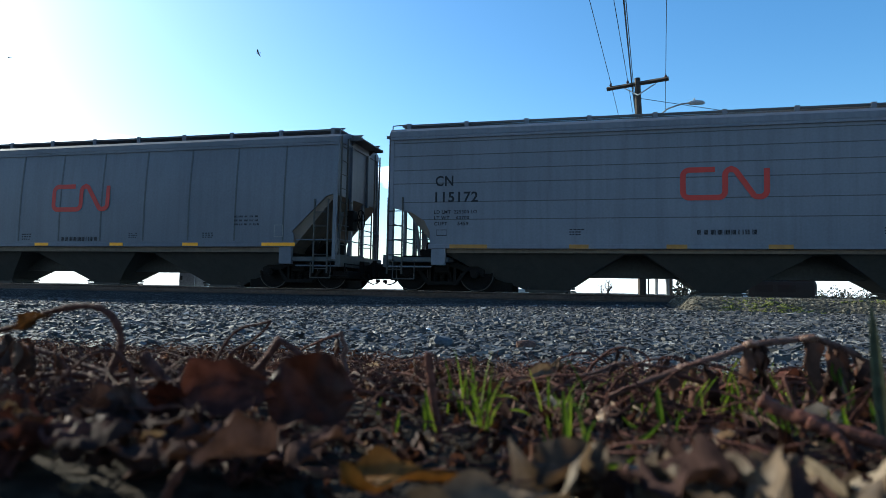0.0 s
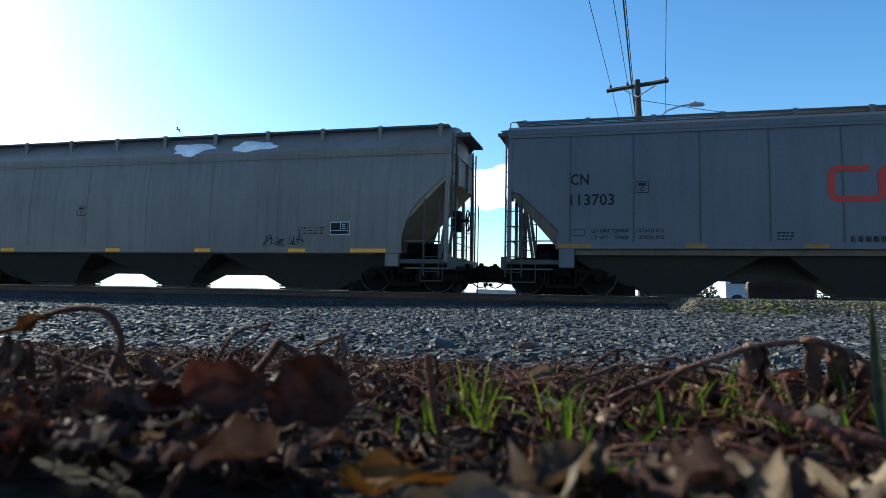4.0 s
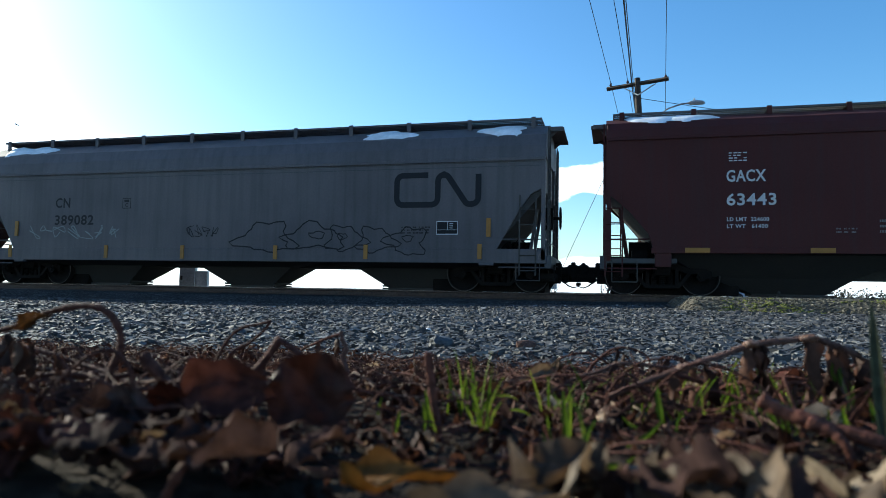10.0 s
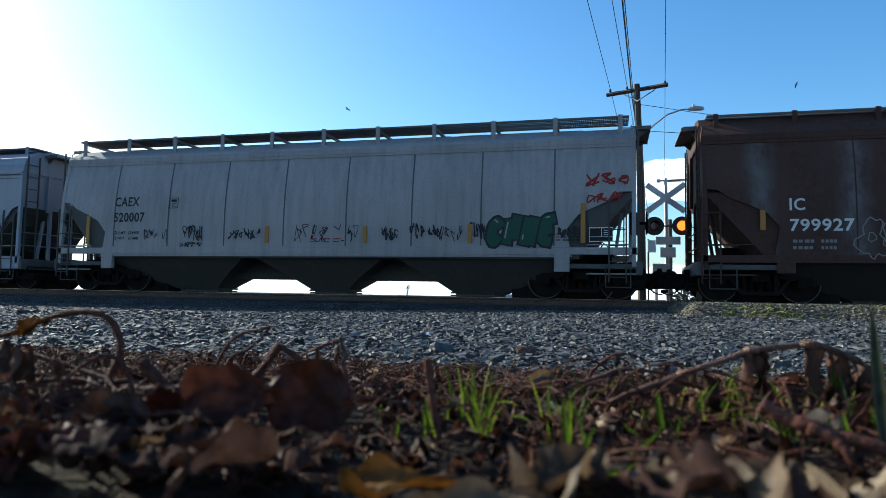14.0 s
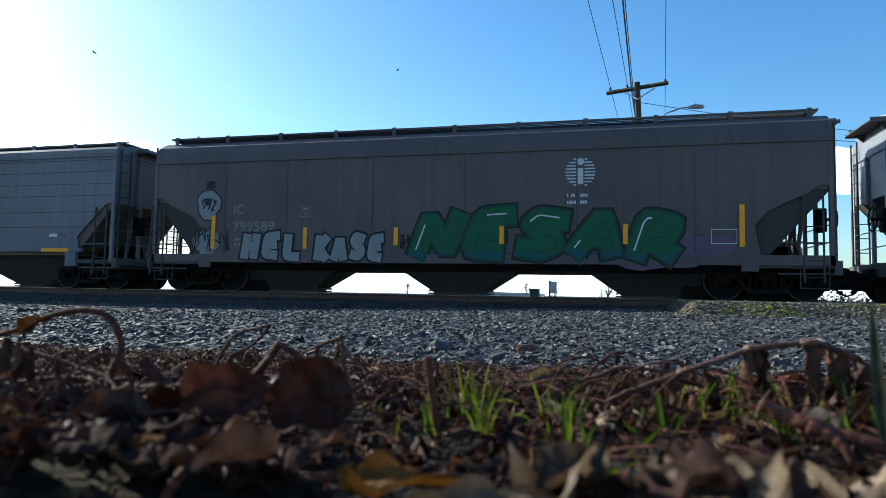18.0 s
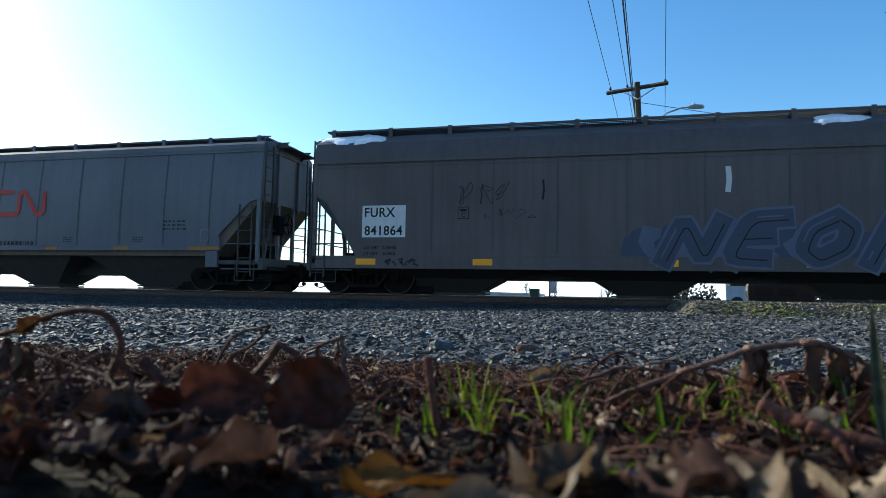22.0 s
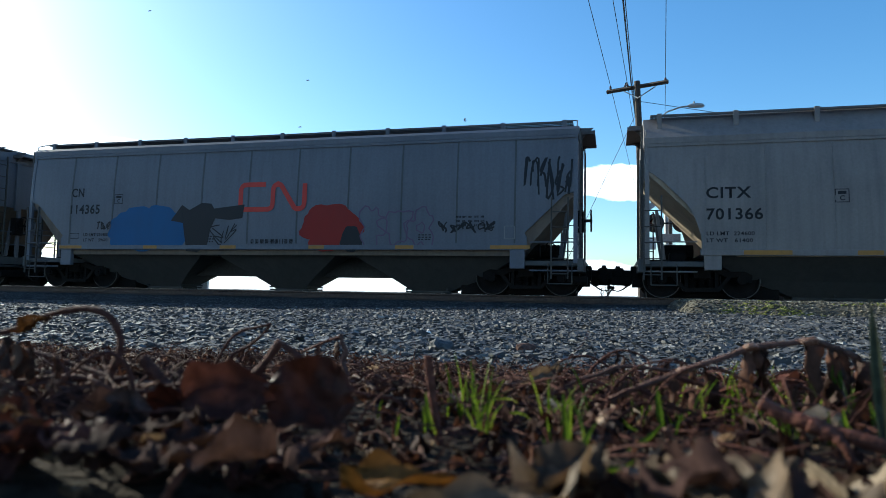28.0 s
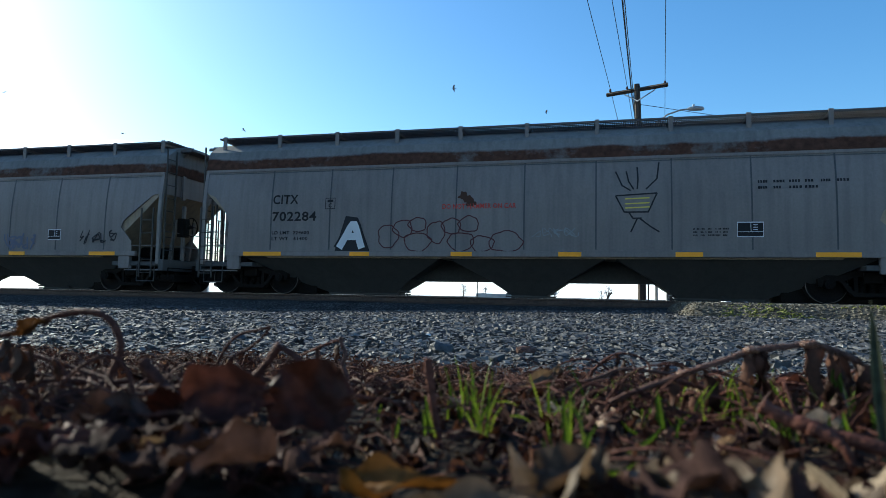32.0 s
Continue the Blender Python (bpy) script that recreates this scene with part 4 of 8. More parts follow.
# the strip of bent steel beside the rail
bm = bmesh.new()
pts = [(-0.779, 16.720, -0.108), (-0.505, 16.720, -0.046), (-0.287, 16.720, 0.056), (-0.125, 16.720, 0.199), (-0.003, 16.720, 0.368)]
for (a0, a1) in zip(pts, pts[1:]):
    v = [bm.verts.new(p) for p in (a0, a1, (a1[0], a1[1] + 0.02, a1[2] + 0.045), (a0[0], a0[1] + 0.02, a0[2] + 0.055))]
    bm.faces.new(v)
bmesh.ops.remove_doubles(bm, verts=bm.verts, dist=0.001)
bmesh.ops.solidify(bm, geom=bm.faces[:], thickness=0.012)
tagged(new("steel_strip", finish(bm, "steel_strip", M["rail"])), "bent rusty steel strip leaning on the rail", "metal strip")

# sleepers
for i in range(62):
    x = -24 + i * 0.55
    me = shared("sleeper", lambda b: box(b, -0.11, 0.11, -1.3, 1.3, -0.17, 0.0, 0.01), M["pole_wood"])
    tagged(new("sleeper", me), "dark timber railway sleeper in the ballast", "sleeper", "sleepers", "structure").matrix_basis = pose(x, TRACK_Y, RAIL_TOP - 0.187)

# utility pole with a crossarm, street lamp arm and wires
pole = thing("utility_pole", "dark wooden utility pole with a crossarm and street lamp", "utility pole", pose(1.05, 26, 0))
bm = bmesh.new()
tube(bm, [(0.06, 0, -0.5), (0.02, 0, 4.5), (-0.12, 0, 8.55)], [0.165, 0.148, 0.115], 10)
part("shaft", bm, M["pole_wood"], pole)
bm = bmesh.new()
v0, v1 = Vector((-1.26, 0.35, 8.30)), Vector((1.0, -0.35, 8.36))
bar(bm, v0, v1, 0.085, 4)
part("crossarm", bm, M["pole_wood"], pole)
for s, e in ((-0.55, -0.62), (0.45, 0.55)):
    bm = bmesh.new()
    bar(bm, (-0.10, -0.14, 7.85), (e, -0.3 * e - 0.02, 8.25), 0.022, 5)
    part("brace", bm, M["galv"], pole)
WIRES = [(-1.12, 0.31, 0.0), (-0.48, 0.11, 0.0), (0.90, -0.32, 0.0)]
for x, y, _ in WIRES:
    bm = bmesh.new()
    bar(bm, (x, y, 8.34), (x, y, 8.50), 0.03, 6)
    bar(bm, (x, y, 8.43), (x, y, 8.52), 0.055, 8, 0.035)
    part("insulator", bm, M["porcelain"], pole)
bm = bmesh.new()
tube(bm, [(0.0, 0, 6.45), (0.55, 0, 6.95), (1.0, 0, 7.30), (1.5, 0, 7.46), (1.75, 0, 7.47)], 0.032, 6)
part("lamp_arm", bm, M["galv"], pole)
bm = bmesh.new()
tube(bm, [(1.72, 0, 7.47), (1.82, 0, 7.48), (2.0, 0, 7.49), (2.25, 0, 7.47), (2.32, 0, 7.46)], [0.04, 0.08, 0.10, 0.08, 0.03], 8)
bar(bm, (1.95, 0, 7.56), (1.95, 0, 7.64), 0.035, 8)
part("lamp_head", bm, M["galv"], pole, "grey street lamp head")


def wire(name, pts, r, label, sag=0.0):
    bm = bmesh.new()
    out = []
    for a, b in zip(pts, pts[1:]):
        for k in range(12):
            f = k / 12
            p = Vector(a).lerp(Vector(b), f)
            p.z -= sag * 4 * f * (1 - f)
            out.append(p)
    out.append(Vector(pts[-1]))
    tube(bm, out, r, 5)
    return tagged(new(name, finish(bm, name, M["wire"])), label, "wire", "overhead wires")


for x, y, _ in WIRES:
    X0, Y0 = 1.05 + x, 26 + y
    wire("overhead_wire", [(X0 - 0.072 * 44, Y0 - 44, 8.6), (X0, Y0, 8.53), (X0 + 0.072 * 45, Y0 + 45, 8.5)], 0.011, "thin bare wire on the pole's insulators", 0.12)
wire("overhead_cable", [(0.72 - 0.056 * 44, -18, 8.7), (0.72, 26, 8.36), (0.75 + 3, 71, 8.3)], 0.026, "thick dark twisted cable to the pole top", 0.1)
wire("overhead_cable", [(0.78 - 0.056 * 44, -18, 8.5), (0.80, 26, 8.1), (0.95, 25.9, 6.6)], 0.014, "thin dark service cable along the pole", 0.08)
wire("service_wire", [(1.05, 26, 7.75), (5.9, 26.2, 6.78), (16, 26.5, 5.2)], 0.012, "thin service wire from the pole")
wire("service_wire", [(1.1, 26, 6.72), (5.9, 26.2, 6.22), (16, 26.5, 5.3)], 0.012, "thin service wire from the pole")
wire("guy_wire", [(0.95, 26, 7.4), (-0.35, 25.0, 4.4), (-2.2, 23.6, 0.0)], 0.010, "thin slanting guy wire of the pole")

# level-crossing signal
sig = thing("crossing_signal", "level crossing signal with crossbuck and two flashing lights", "crossing signal", pose(1.72, 22.5, 0))
bm = bmesh.new()
bar(bm, (0.03, 0, -0.1), (-0.02, 0, 4.22), 0.062, 10)
part("mast", bm, M["galv"], sig)
for s in (-1, 1):
    bm = bmesh.new()
    c, d, w = Vector((-0.02, 0, 3.55)), Vector((0.60, 0, 0.45 * s)), 0.095
    n = Vector((-d.z, 0, d.x)).normalized() * w
    prism(bm, [((c + d + n).x, (c + d + n).z), ((c + d - n).x, (c + d - n).z), ((c - d - n).x, (c - d - n).z), ((c - d + n).x, (c - d + n).z)], -0.075 - 0.012 * s, -0.065 - 0.012 * s)
    part("crossbuck_blade", bm, M["sign_back"], sig)
for s in (-1, 1):
    x = 0.43 * s + 0.05
    bm = bmesh.new()
    lathe(bm, [(0.02, 0.05), (0.31, 0.05), (0.31, 0.035), (0.02, 0.033)], seg=20)
    bg_ = part("background_disc", bm, M["hood"], sig, "black round target disc", at=pose(x, -0.12, 2.63))
    bm = bmesh.new()
    lathe(bm, [(0.02, -0.03), (0.12, -0.025), (0.155, 0.0), (0.155, 0.02)], seg=16)
    part("lens", bm, M["lit"] if s > 0 else M["unlit"], bg_, "glowing amber red lens" if s > 0 else "dark red unlit lens")
    bm = bmesh.new()
    for k in range(9):
        a0, a1 = math.radians(10 + 160 * k / 9), math.radians(10 + 160 * (k + 1) / 9)
        v = [bm.verts.new(p) for p in ((0.17 * math.cos(a0), 0.03, 0.17 * math.sin(a0)), (0.17 * math.cos(a1), 0.03, 0.17 * math.sin(a1)),
                                       (0.17 * math.cos(a1), -0.26, 0.17 * math.sin(a1)), (0.17 * math.cos(a0), -0.26, 0.17 * math.sin(a0)))]
        bm.faces.new(v)
    bmesh.ops.remove_doubles(bm, verts=bm.verts, dist=0.0005)
    bmesh.ops.solidify(bm, geom=bm.faces[:], thickness=0.008)
    part("visor", bm, M["hood"], bg_)
bm = bmesh.new()
bar(bm, (-0.38, -0.06, 2.63), (0.48, -0.06, 2.63), 0.03, 8)
part("light_bracket", bm, M["hood"], sig)
for x0, x1, z0, z1 in ((-0.34, 0.43, 2.02, 2.28), (-0.20, 0.28, 1.60, 1.93)):
    bm = bmesh.new()
    box(bm, x0, x1, -0.09, -0.075, z0, z1, 0.004)
    part("sign_plate", bm, M["sign_back"], sig)
bm = bmesh.new()
box(bm, -0.45, 0.08, -0.10, 0.28, 0.78, 1.40, 0.02)
part("gate_machine", bm, M["galv"], sig)
bm = bmesh.new()
bar(bm, (-0.28, -0.02, 4.13), (0.82, -0.05, 4.16), 0.028, 6)
box(bm, -0.30, -0.18, -0.06, 0.02, 4.08, 4.18)
bar(bm, (0.0, -0.02, 4.10), (0.80, -0.05, 4.11), 0.018, 6)
part("bracket_arm", bm, M["galv"], sig)

gate = thing("crossing_gate", "lowered red and white level crossing gate arm", "crossing gate", pose(1.72, 22.9, 0.95))
for i in range(12):
    bm = bmesh.new()
    box(bm, -0.6 + i * 0.62, -0.6 + (i + 1) * 0.62, -0.03, 0.03, -0.065, 0.065)
    part("gate_band", bm, M["gate_red"] if i % 2 else M["gate_white"], gate)
bm = bmesh.new()
bar(bm, (6.7, 0, -1.0), (6.7, 0, -0.03), 0.04, 6)
part("gate_rest", bm, M["galv"], gate)
bm = bmesh.new()
bar(bm, (-0.3, 0, -1.0), (-0.3, 0, -0.03), 0.06, 6)
part("gate_pivot", bm, M["galv"], gate)

# tank trailer waiting beyond the crossing
tank = thing("tank_trailer", "black tank trailer with amber marker lights on the road", "trailer", pose(5.2, 25, -0.3))
bm = bmesh.new()
lathe(bm, [(0.05, -1.20), (0.24, -1.17), (0.33, -1.08), (0.34, -1.0), (0.34, 1.0), (0.33, 1.08), (0.24, 1.17), (0.05, 1.20)], seg=20)
part("tank", bm, M["tank_black"], tank, at=pose(-0.05, 0, 2.15, 0, 0, 90))
bm = bmesh.new()
box(bm, -1.1, 1.1, -0.18, 0.18, 2.44, 2.56, 0.02)
for x in (-0.9, -0.5, -0.1, 0.3, 0.7):
    box(bm, x, x + 0.18, -0.12, 0.12, 2.55, 2.62)
part("catwalk", bm, M["tank_black"], tank)
bm = bmesh.new()
box(bm, -1.35, 1.3, -0.9, 0.9, 1.45, 1.78, 0.02)
part("bed", bm, M["tank_black"], tank)
for x in (-0.45, -0.2, 0.1):
    bm = bmesh.new()
    box(bm, x, x + 0.05, -0.93, -0.90, 1.74, 1.79)
    part("marker_light", bm, M["marker"], tank)
for x in (-0.30, 0.85):
    bm = bmesh.new()
    lathe(bm, [(0.10, -0.95), (0.48, -0.95), (0.52, -0.90), (0.52, -0.70), (0.48, -0.65), (0.10, -0.65)], seg=20)
    part("wheel", bm, M["tank_black"], tank, at=pose(x, 0, 0.82))
bm = bmesh.new()
box(bm, -1.2, 1.2, -0.3, 0.3, 1.0, 1.46)
part("chassis", bm, M["tank_black"], tank)
bm = bmesh.new()
box(bm, -0.78, 1.28, -1.02, -0.97, 0.36, 1.02, 0.02)
part("side_skirt", bm, M["tank_black"], tank)
for x in (-0.55, 0.15):
    bm = bmesh.new()
    box(bm, x, x + 0.55, -1.028, -1.021, 0.66, 0.90, 0.004)
    part("skirt_panel", bm, M["hood"], tank)

# trackside equipment cabinet beyond the rails
cab = thing("equipment_cabinet", "grey steel trackside cabinet with a lower side box", "cabinet", pose(-15.50, 21.60, -0.02, 0, 0, 24))
bm = bmesh.new()
box(bm, -0.28, 0.28, -0.22, 0.22, 0.0, 1.04, 0.015)
part("housing", bm, M["galv"], cab)
bm = bmesh.new()
box(bm, -0.30, 0.30, -0.25, 0.25, 1.04, 1.075, 0.01)
part("lid", bm, M["galv"], cab)
bm = bmesh.new()
box(bm, 0.286, 0.72, -0.18, 0.20, 0.0, 0.80, 0.015)
part("side_box", bm, M["sign_back"], cab)
bm = bmesh.new()
box(bm, -0.24, -0.16, -0.245, -0.222, 0.45, 0.60, 0.004)
part("latch", bm, M["hood"], cab)

# small things far off on the low ground
bin_ = thing("green_bin", "dark green refuse bin far beyond the track", "bin", pose(-4.56, 40, -0.35))
bm = bmesh.new()
box(bm, -0.30, 0.30, -0.3, 0.3, 0.0, 0.86, 0.05)
part("body", bm, M["bin_green"], bin_)
bm = bmesh.new()
prism(bm, [(-0.33, 0.86), (0.33, 0.86), (0.26, 1.0), (-0.26, 1.0)], -0.33, 0.33)
part("lid", bm, M["bin_green"], bin_)
for x, y, z1, r, nm, lb in ((-8.1, 40, 6.0, 0.03, "lamp_post", "thin far-off lamp post"), (-3.65, 40, 1.5, 0.06, "sign_post", "far post carrying a box"), (3.1, 38, 5.0, 0.12, "wooden_post", "brown far-off wooden post"), (2.0, 39, 4.0, 0.05, "sign_post", "thin post beyond the track")):
    po = thing(nm, lb, "post", pose(x, y, -0.35))
    bm = bmesh.new()
    bar(bm, (0, 0, -0.3), (0, 0, z1), r, 8)
    part("shaft", bm, M["pole_wood"], po)
    if nm == "sign_post":
        bm = bmesh.new()
        box(bm, -0.05, 0.42, -0.05, 0.05, z1 - 0.75, z1 - 0.05, 0.02)
        part("box", bm, M["sign_back"], po)


def bare_tree(x, y, hgt, seed):
    rg = random.Random(seed)
    tr = thing("bare_tree", "leafless far-off tree with fine twigs", "tree", pose(x, y, -0.5), "far trees")
    bm = bmesh.new()
    tube(bm, [(0, 0, -0.5), (0.1, 0, hgt * 0.3), (0.05, 0.1, hgt * 0.55), (0.1, 0, hgt * 0.8)], [hgt * 0.03, hgt * 0.024, hgt * 0.014, hgt * 0.005], 6)
    part("trunk", bm, M["bare_wood"], tr)
    bm = bmesh.new()
    for _ in range(36):
        a, z0 = rg.uniform(0, 6.28), rg.uniform(0.15, 0.75) * hgt
        ln = (hgt * 0.95 - z0) * rg.uniform(0.35, 0.7)
        p1 = Vector((0.08, 0, z0))
        p2 = p1 + Vector((math.cos(a) * ln * 0.45, math.sin(a) * ln * 0.45, ln * 0.6))
        p3 = p2 + Vector((math.cos(a + 0.4) * ln * 0.2, math.sin(a + 0.4) * ln * 0.2, ln * 0.45))
        tube(bm, [p1, p2, p3], [hgt * 0.009, hgt * 0.005, hgt * 0.002], 4)
        for _ in range(4):
            q = p2.lerp(p3, rg.random())
            bar(bm, q, q + Vector((rg.uniform(-1, 1), rg.uniform(-1, 1), rg.uniform(0.2, 1.2))) * hgt * 0.08, hgt * 0.0025, 4)
    part("crown", bm, M["bare_wood"], tr)


for x, y, hgt, s in ((-0.6, 95, 2.9, 1), (-1.6, 98, 2.2, 2), (-14, 110, 3.2, 3), (-20, 105, 2.6, 4), (-27, 120, 3.4, 5), (-8.5, 100, 2.6, 6), (-38, 120, 3.0, 7)):
    bare_tree(x, y, hgt, s)


def bush(x, y, w, hgt, seed, mat):
    rg = random.Random(seed)
    bm = bmesh.new()
    for _ in range(420):
        a, r = rg.uniform(0, 6.28), rg.random() ** 0.6
        c = Vector((math.cos(a) * r * w, rg.uniform(-0.6, 0.6), abs(rg.gauss(0.45, 0.25)) * hgt * (1.15 - 0.5 * r)))
        s = rg.uniform(0.03, 0.09) * hgt
        d = Vector((rg.uniform(-1, 1), rg.uniform(-1, 1), rg.uniform(-1, 1))).normalized()
        u = d.orthogonal().normalized() * s
        bm.faces.new([bm.verts.new(c + u), bm.verts.new(c + d.cross(u) * 0.7), bm.verts.new(c - u), bm.verts.new(c - d.cross(u) * 0.7)])
    b = thing("bush", "low dark evergreen bush", "bush", pose(x, y, -0.5), "far bushes")
    part("foliage", bm, mat, b)
    bm = bmesh.new()
    for k in range(7):
        a = k * 0.9
        bar(bm, (0, 0, -0.1), (math.cos(a) * w * 0.5, math.sin(a) * 0.4, hgt * 0.7), 0.02, 4)
    part("stems", bm, M["bare_wood"], b)


for x, y, w, hg, s in ((4.5, 45, 0.9, 1.9, 1), (6.0, 46, 0.9, 1.8, 2), (14.2, 55, 1.6, 1.7, 3), (16.5, 56, 1.5, 1.5, 4), (19, 57, 2.0, 1.6, 5), (23, 60, 2.5, 1.9, 6)):
    bush(x, y, w, hg, s, M["hedge"])

# white van and a long low shed roof in the distance
van = thing("white_van", "white van parked beyond the crossing", "van", pose(6.4, 36, -0.3))
bm = bmesh.new()
prism(bm, [(-0.9, 0.35), (1.8, 0.35), (1.8, 1.0), (1.3, 1.12), (0.85, 1.85), (-0.85, 1.9), (-0.95, 1.5)], -0.85, 0.85)
part("body", bm, M["van"], van)
for x in (-0.4, 1.2):
    bm = bmesh.new()
    lathe(bm, [(0.05, -0.92), (0.30, -0.92), (0.33, -0.86), (0.33, -0.70), (0.05, -0.68)], seg=16)
    part("wheel", bm, M["tank_black"], van, at=pose(x, 0, 0.33))
bm = bmesh.new()
box(bm, 0.25, 0.75, -0.86, -0.853, 1.15, 1.65)
part("window", bm, M["hood"], van)
shed = thing("long_shed", "long pale shed roof far beyond the track", "shed", pose(-9.0, 60, -0.5))
bm = bmesh.new()
box(bm, -2.9, 2.9, -1.5, 1.5, -0.2, 0.72)
part("wall", bm, M["van"], shed)
bm = bmesh.new()
prism(bm, [(-3.0, 0.72), (3.0, 0.72), (2.9, 0.92), (-2.9, 1.02)], -1.6, 1.6)
part("roof", bm, M["sign_back"], shed)

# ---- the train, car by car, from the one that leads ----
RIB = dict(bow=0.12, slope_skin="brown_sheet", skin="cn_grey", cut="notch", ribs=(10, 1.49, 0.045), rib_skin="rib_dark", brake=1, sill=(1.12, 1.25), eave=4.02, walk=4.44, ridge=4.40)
SEAM = dict(slope_skin="brown_sheet", skin="pale_grey", cut="notch", seams=(1.83, 2.28, 2.77, 3.12, 3.49, 3.84), brake=1, cut_r="round", sill=(1.08, 1.20), eave=4.03, walk=4.45, ridge=4.41)
CARS = [
    ("A", 2.59, 16.46, dict(SEAM, cut="round", label="pale grey hopper car with horizontal seams and a red emblem")),
    ("B", -15.41, 16.51, dict(RIB, label="grey ribbed hopper car with a red emblem and yellow stripes")),
    ("C", -33.38, 16.48, dict(RIB, label="grey ribbed hopper car with a pale wheat emblem")),
    ("D", -51.99, 17.66, dict(bow=0.16, skin="warm_grey", slope_skin="tan_sheet", end_z=2.98, slope=1.0, cut="slant", eave=3.72, sill=(1.0, 1.14), welds=(-6.4, -4.4, -2.3, -0.2, 1.9, 4.0, 6.1), grate="grate_dark", label="warm grey hopper car with black lettering")),
    ("E", -71.16, 17.71, dict(skin="pale_grey", slope_skin="tan_sheet", end_z=2.72, slope=1.15, cut="step", cut_r="bend", eave=3.69, shoulder=True, sill=(1.06, 1.20), welds=(-3.0, 1.9), grate="grate_dark", hatch="snow", label="pale grey smooth-sided hopper car with snow on its roof")),
    ("F", -90.3, 17.46, dict(skin="oxide", cut="low", eave=3.80, shoulder=True, sill=(0.98, 1.12), gear="oxide", hopper="hopper_dark", grate="grate_dark", label="dark oxide red hopper car with white lettering")),
    ("G", -109.21, 17.4, dict(skin="old_grey", slope_skin="hopper_dark", cut="straight", eave=3.40, shoulder=True, full_sill=True, sill=(0.72, 1.08), seams=(3.16, 3.27), grate="grate_dark", hopper="hopper_dark", gap=(0.58, 1.0), hop=(3, 4.95, 1.38, 0.055), label="old grey hopper car with a dark emblem and graffiti")),
    ("H", -128.57, 17.92, dict(bow=0.18, skin="rusty", side="rusty_side", slope_skin="rusty", cut="curl", cut_r="curl", eave=3.80, full_sill=True, sill=(0.90, 1.08), ribs=(7, 1.93, 0.03), grate="grate_dark", hopper="hopper_dark", gap=(0.36, 1.05), label="rusty brown hopper car with pale streaks")),
    ("I", -147.37, 16.66, dict(bow=0.22, skin="dusty_white", cut="curl", eave=3.84, full_sill=True, sill=(1.08, 1.26), ribs=(8, 1.83, 0.035), rib_skin="rib_dark", walk=4.58, ridge=4.36, grate="grate_dark", label="dusty white hopper car with graffiti along the sill")),
    ("J", -165.7, 16.94, dict(skin="white", cut="straight", eave=3.64, shoulder=True, full_sill=True, seams=(3.42, 3.52), sill=(0.62, 1.00), hopper="hopper_dark", gap=(0.42, 1.18), hop=(3, 4.95, 1.38, 0.055), brake=-1, label="white hopper car with large blue graffiti")),
    ("K", -184.39, 17.61, dict(skin="tan_grey", slope_skin="hopper_dark", cut="curl", eave=3.72, shoulder=True, full_sill=True, sill=(0.80, 1.04), hopper="hopper_dark", weld_skin="rib_dark", welds=(-6.5, -4.6, -2.1, 0.4, 3.2, 5.9), gap=(0.60, 1.0), hop=(3, 4.95, 1.38, 0.055), grate="grate_dark", label="tan grey hopper car with green graffiti")),
    ("L", -202.81, 16.46, dict(SEAM, cut="round", cut_r="notch", label="pale grey hopper car with horizontal seams and a red emblem")),
    ("M", -221.2, 17.23, dict(skin="tan_grey", cut="straight", eave=3.56, shoulder=True, full_sill=True, sill=(0.66, 1.00), seams=(3.34, 3.44), hopper="hopper_dark", gap=(0.42, 1.18), hop=(3, 4.95, 1.38, 0.055), grate="grate_dark", weld_skin="rib_dark", welds=(-5.3, -3.7, -2.1, -0.45, 1.3, 3.1, 5.0), label="tan grey hopper car with slate blue graffiti")),
    ("N", -239.72, 16.57, dict(RIB, label="grey ribbed hopper car with a red emblem")),
    ("O", -257.82, 16.62, dict(SEAM, cut="round", cut_r="round", label="pale grey hopper car with horizontal seams and a red emblem")),
    ("P", -276.6, 18.08, dict(bow=0.16, skin="warm_grey", slope_skin="tan_sheet", end_z=2.98, slope=1.0, cut="slant", eave=3.72, sill=(1.0, 1.14), welds=(-7.7, -6.4, -5.0, -2.3, -0.2, 1.9, 4.0, 6.1), grate="grate_dark", label="warm grey hopper car with black lettering")),
    ("Q", -295.46, 16.46, dict(RIB, label="grey ribbed hopper car with blue and red spray paint")),
    ("R", -313.63, 16.62, dict(RIB, label="grey ribbed hopper car with black and white graffiti")),
    ("S", -332.43, 18.22, dict(bow=0.14, skin="warm_grey", slope_skin="tan_sheet", end_z=2.85, slope=1.08, cut="arch", cut_r="bend", eave=3.50, shoulder=True, roof="rust_roof", sill=(1.02, 1.16), ribs=(9, 1.74, 0.035), rib_skin="rib_dark", seams=(3.35,), grate="grate_dark", label="warm grey hopper car with a rusted roof edge")),
    ("T", -351.79, 17.7, dict(bow=0.14, skin="warm_grey", slope_skin="tan_sheet", end_z=2.85, slope=1.08, cut="arch", cut_r="bend", eave=3.50, shoulder=True, roof="rust_roof", sill=(1.02, 1.16), ribs=(9, 1.74, 0.035), rib_skin="rib_dark", seams=(3.35,), grate="grate_dark", label="warm grey hopper car with a rusted roof edge")),
]
TRAIN, CAR = [], {}
for key, x0, L, spec in CARS:
    car, wheels = hopper_car("hopper_car", pose(x0, TRACK_Y, RAIL_TOP), L, spec)
    TRAIN.append((car, wheels, x0))
    CAR[key] = car

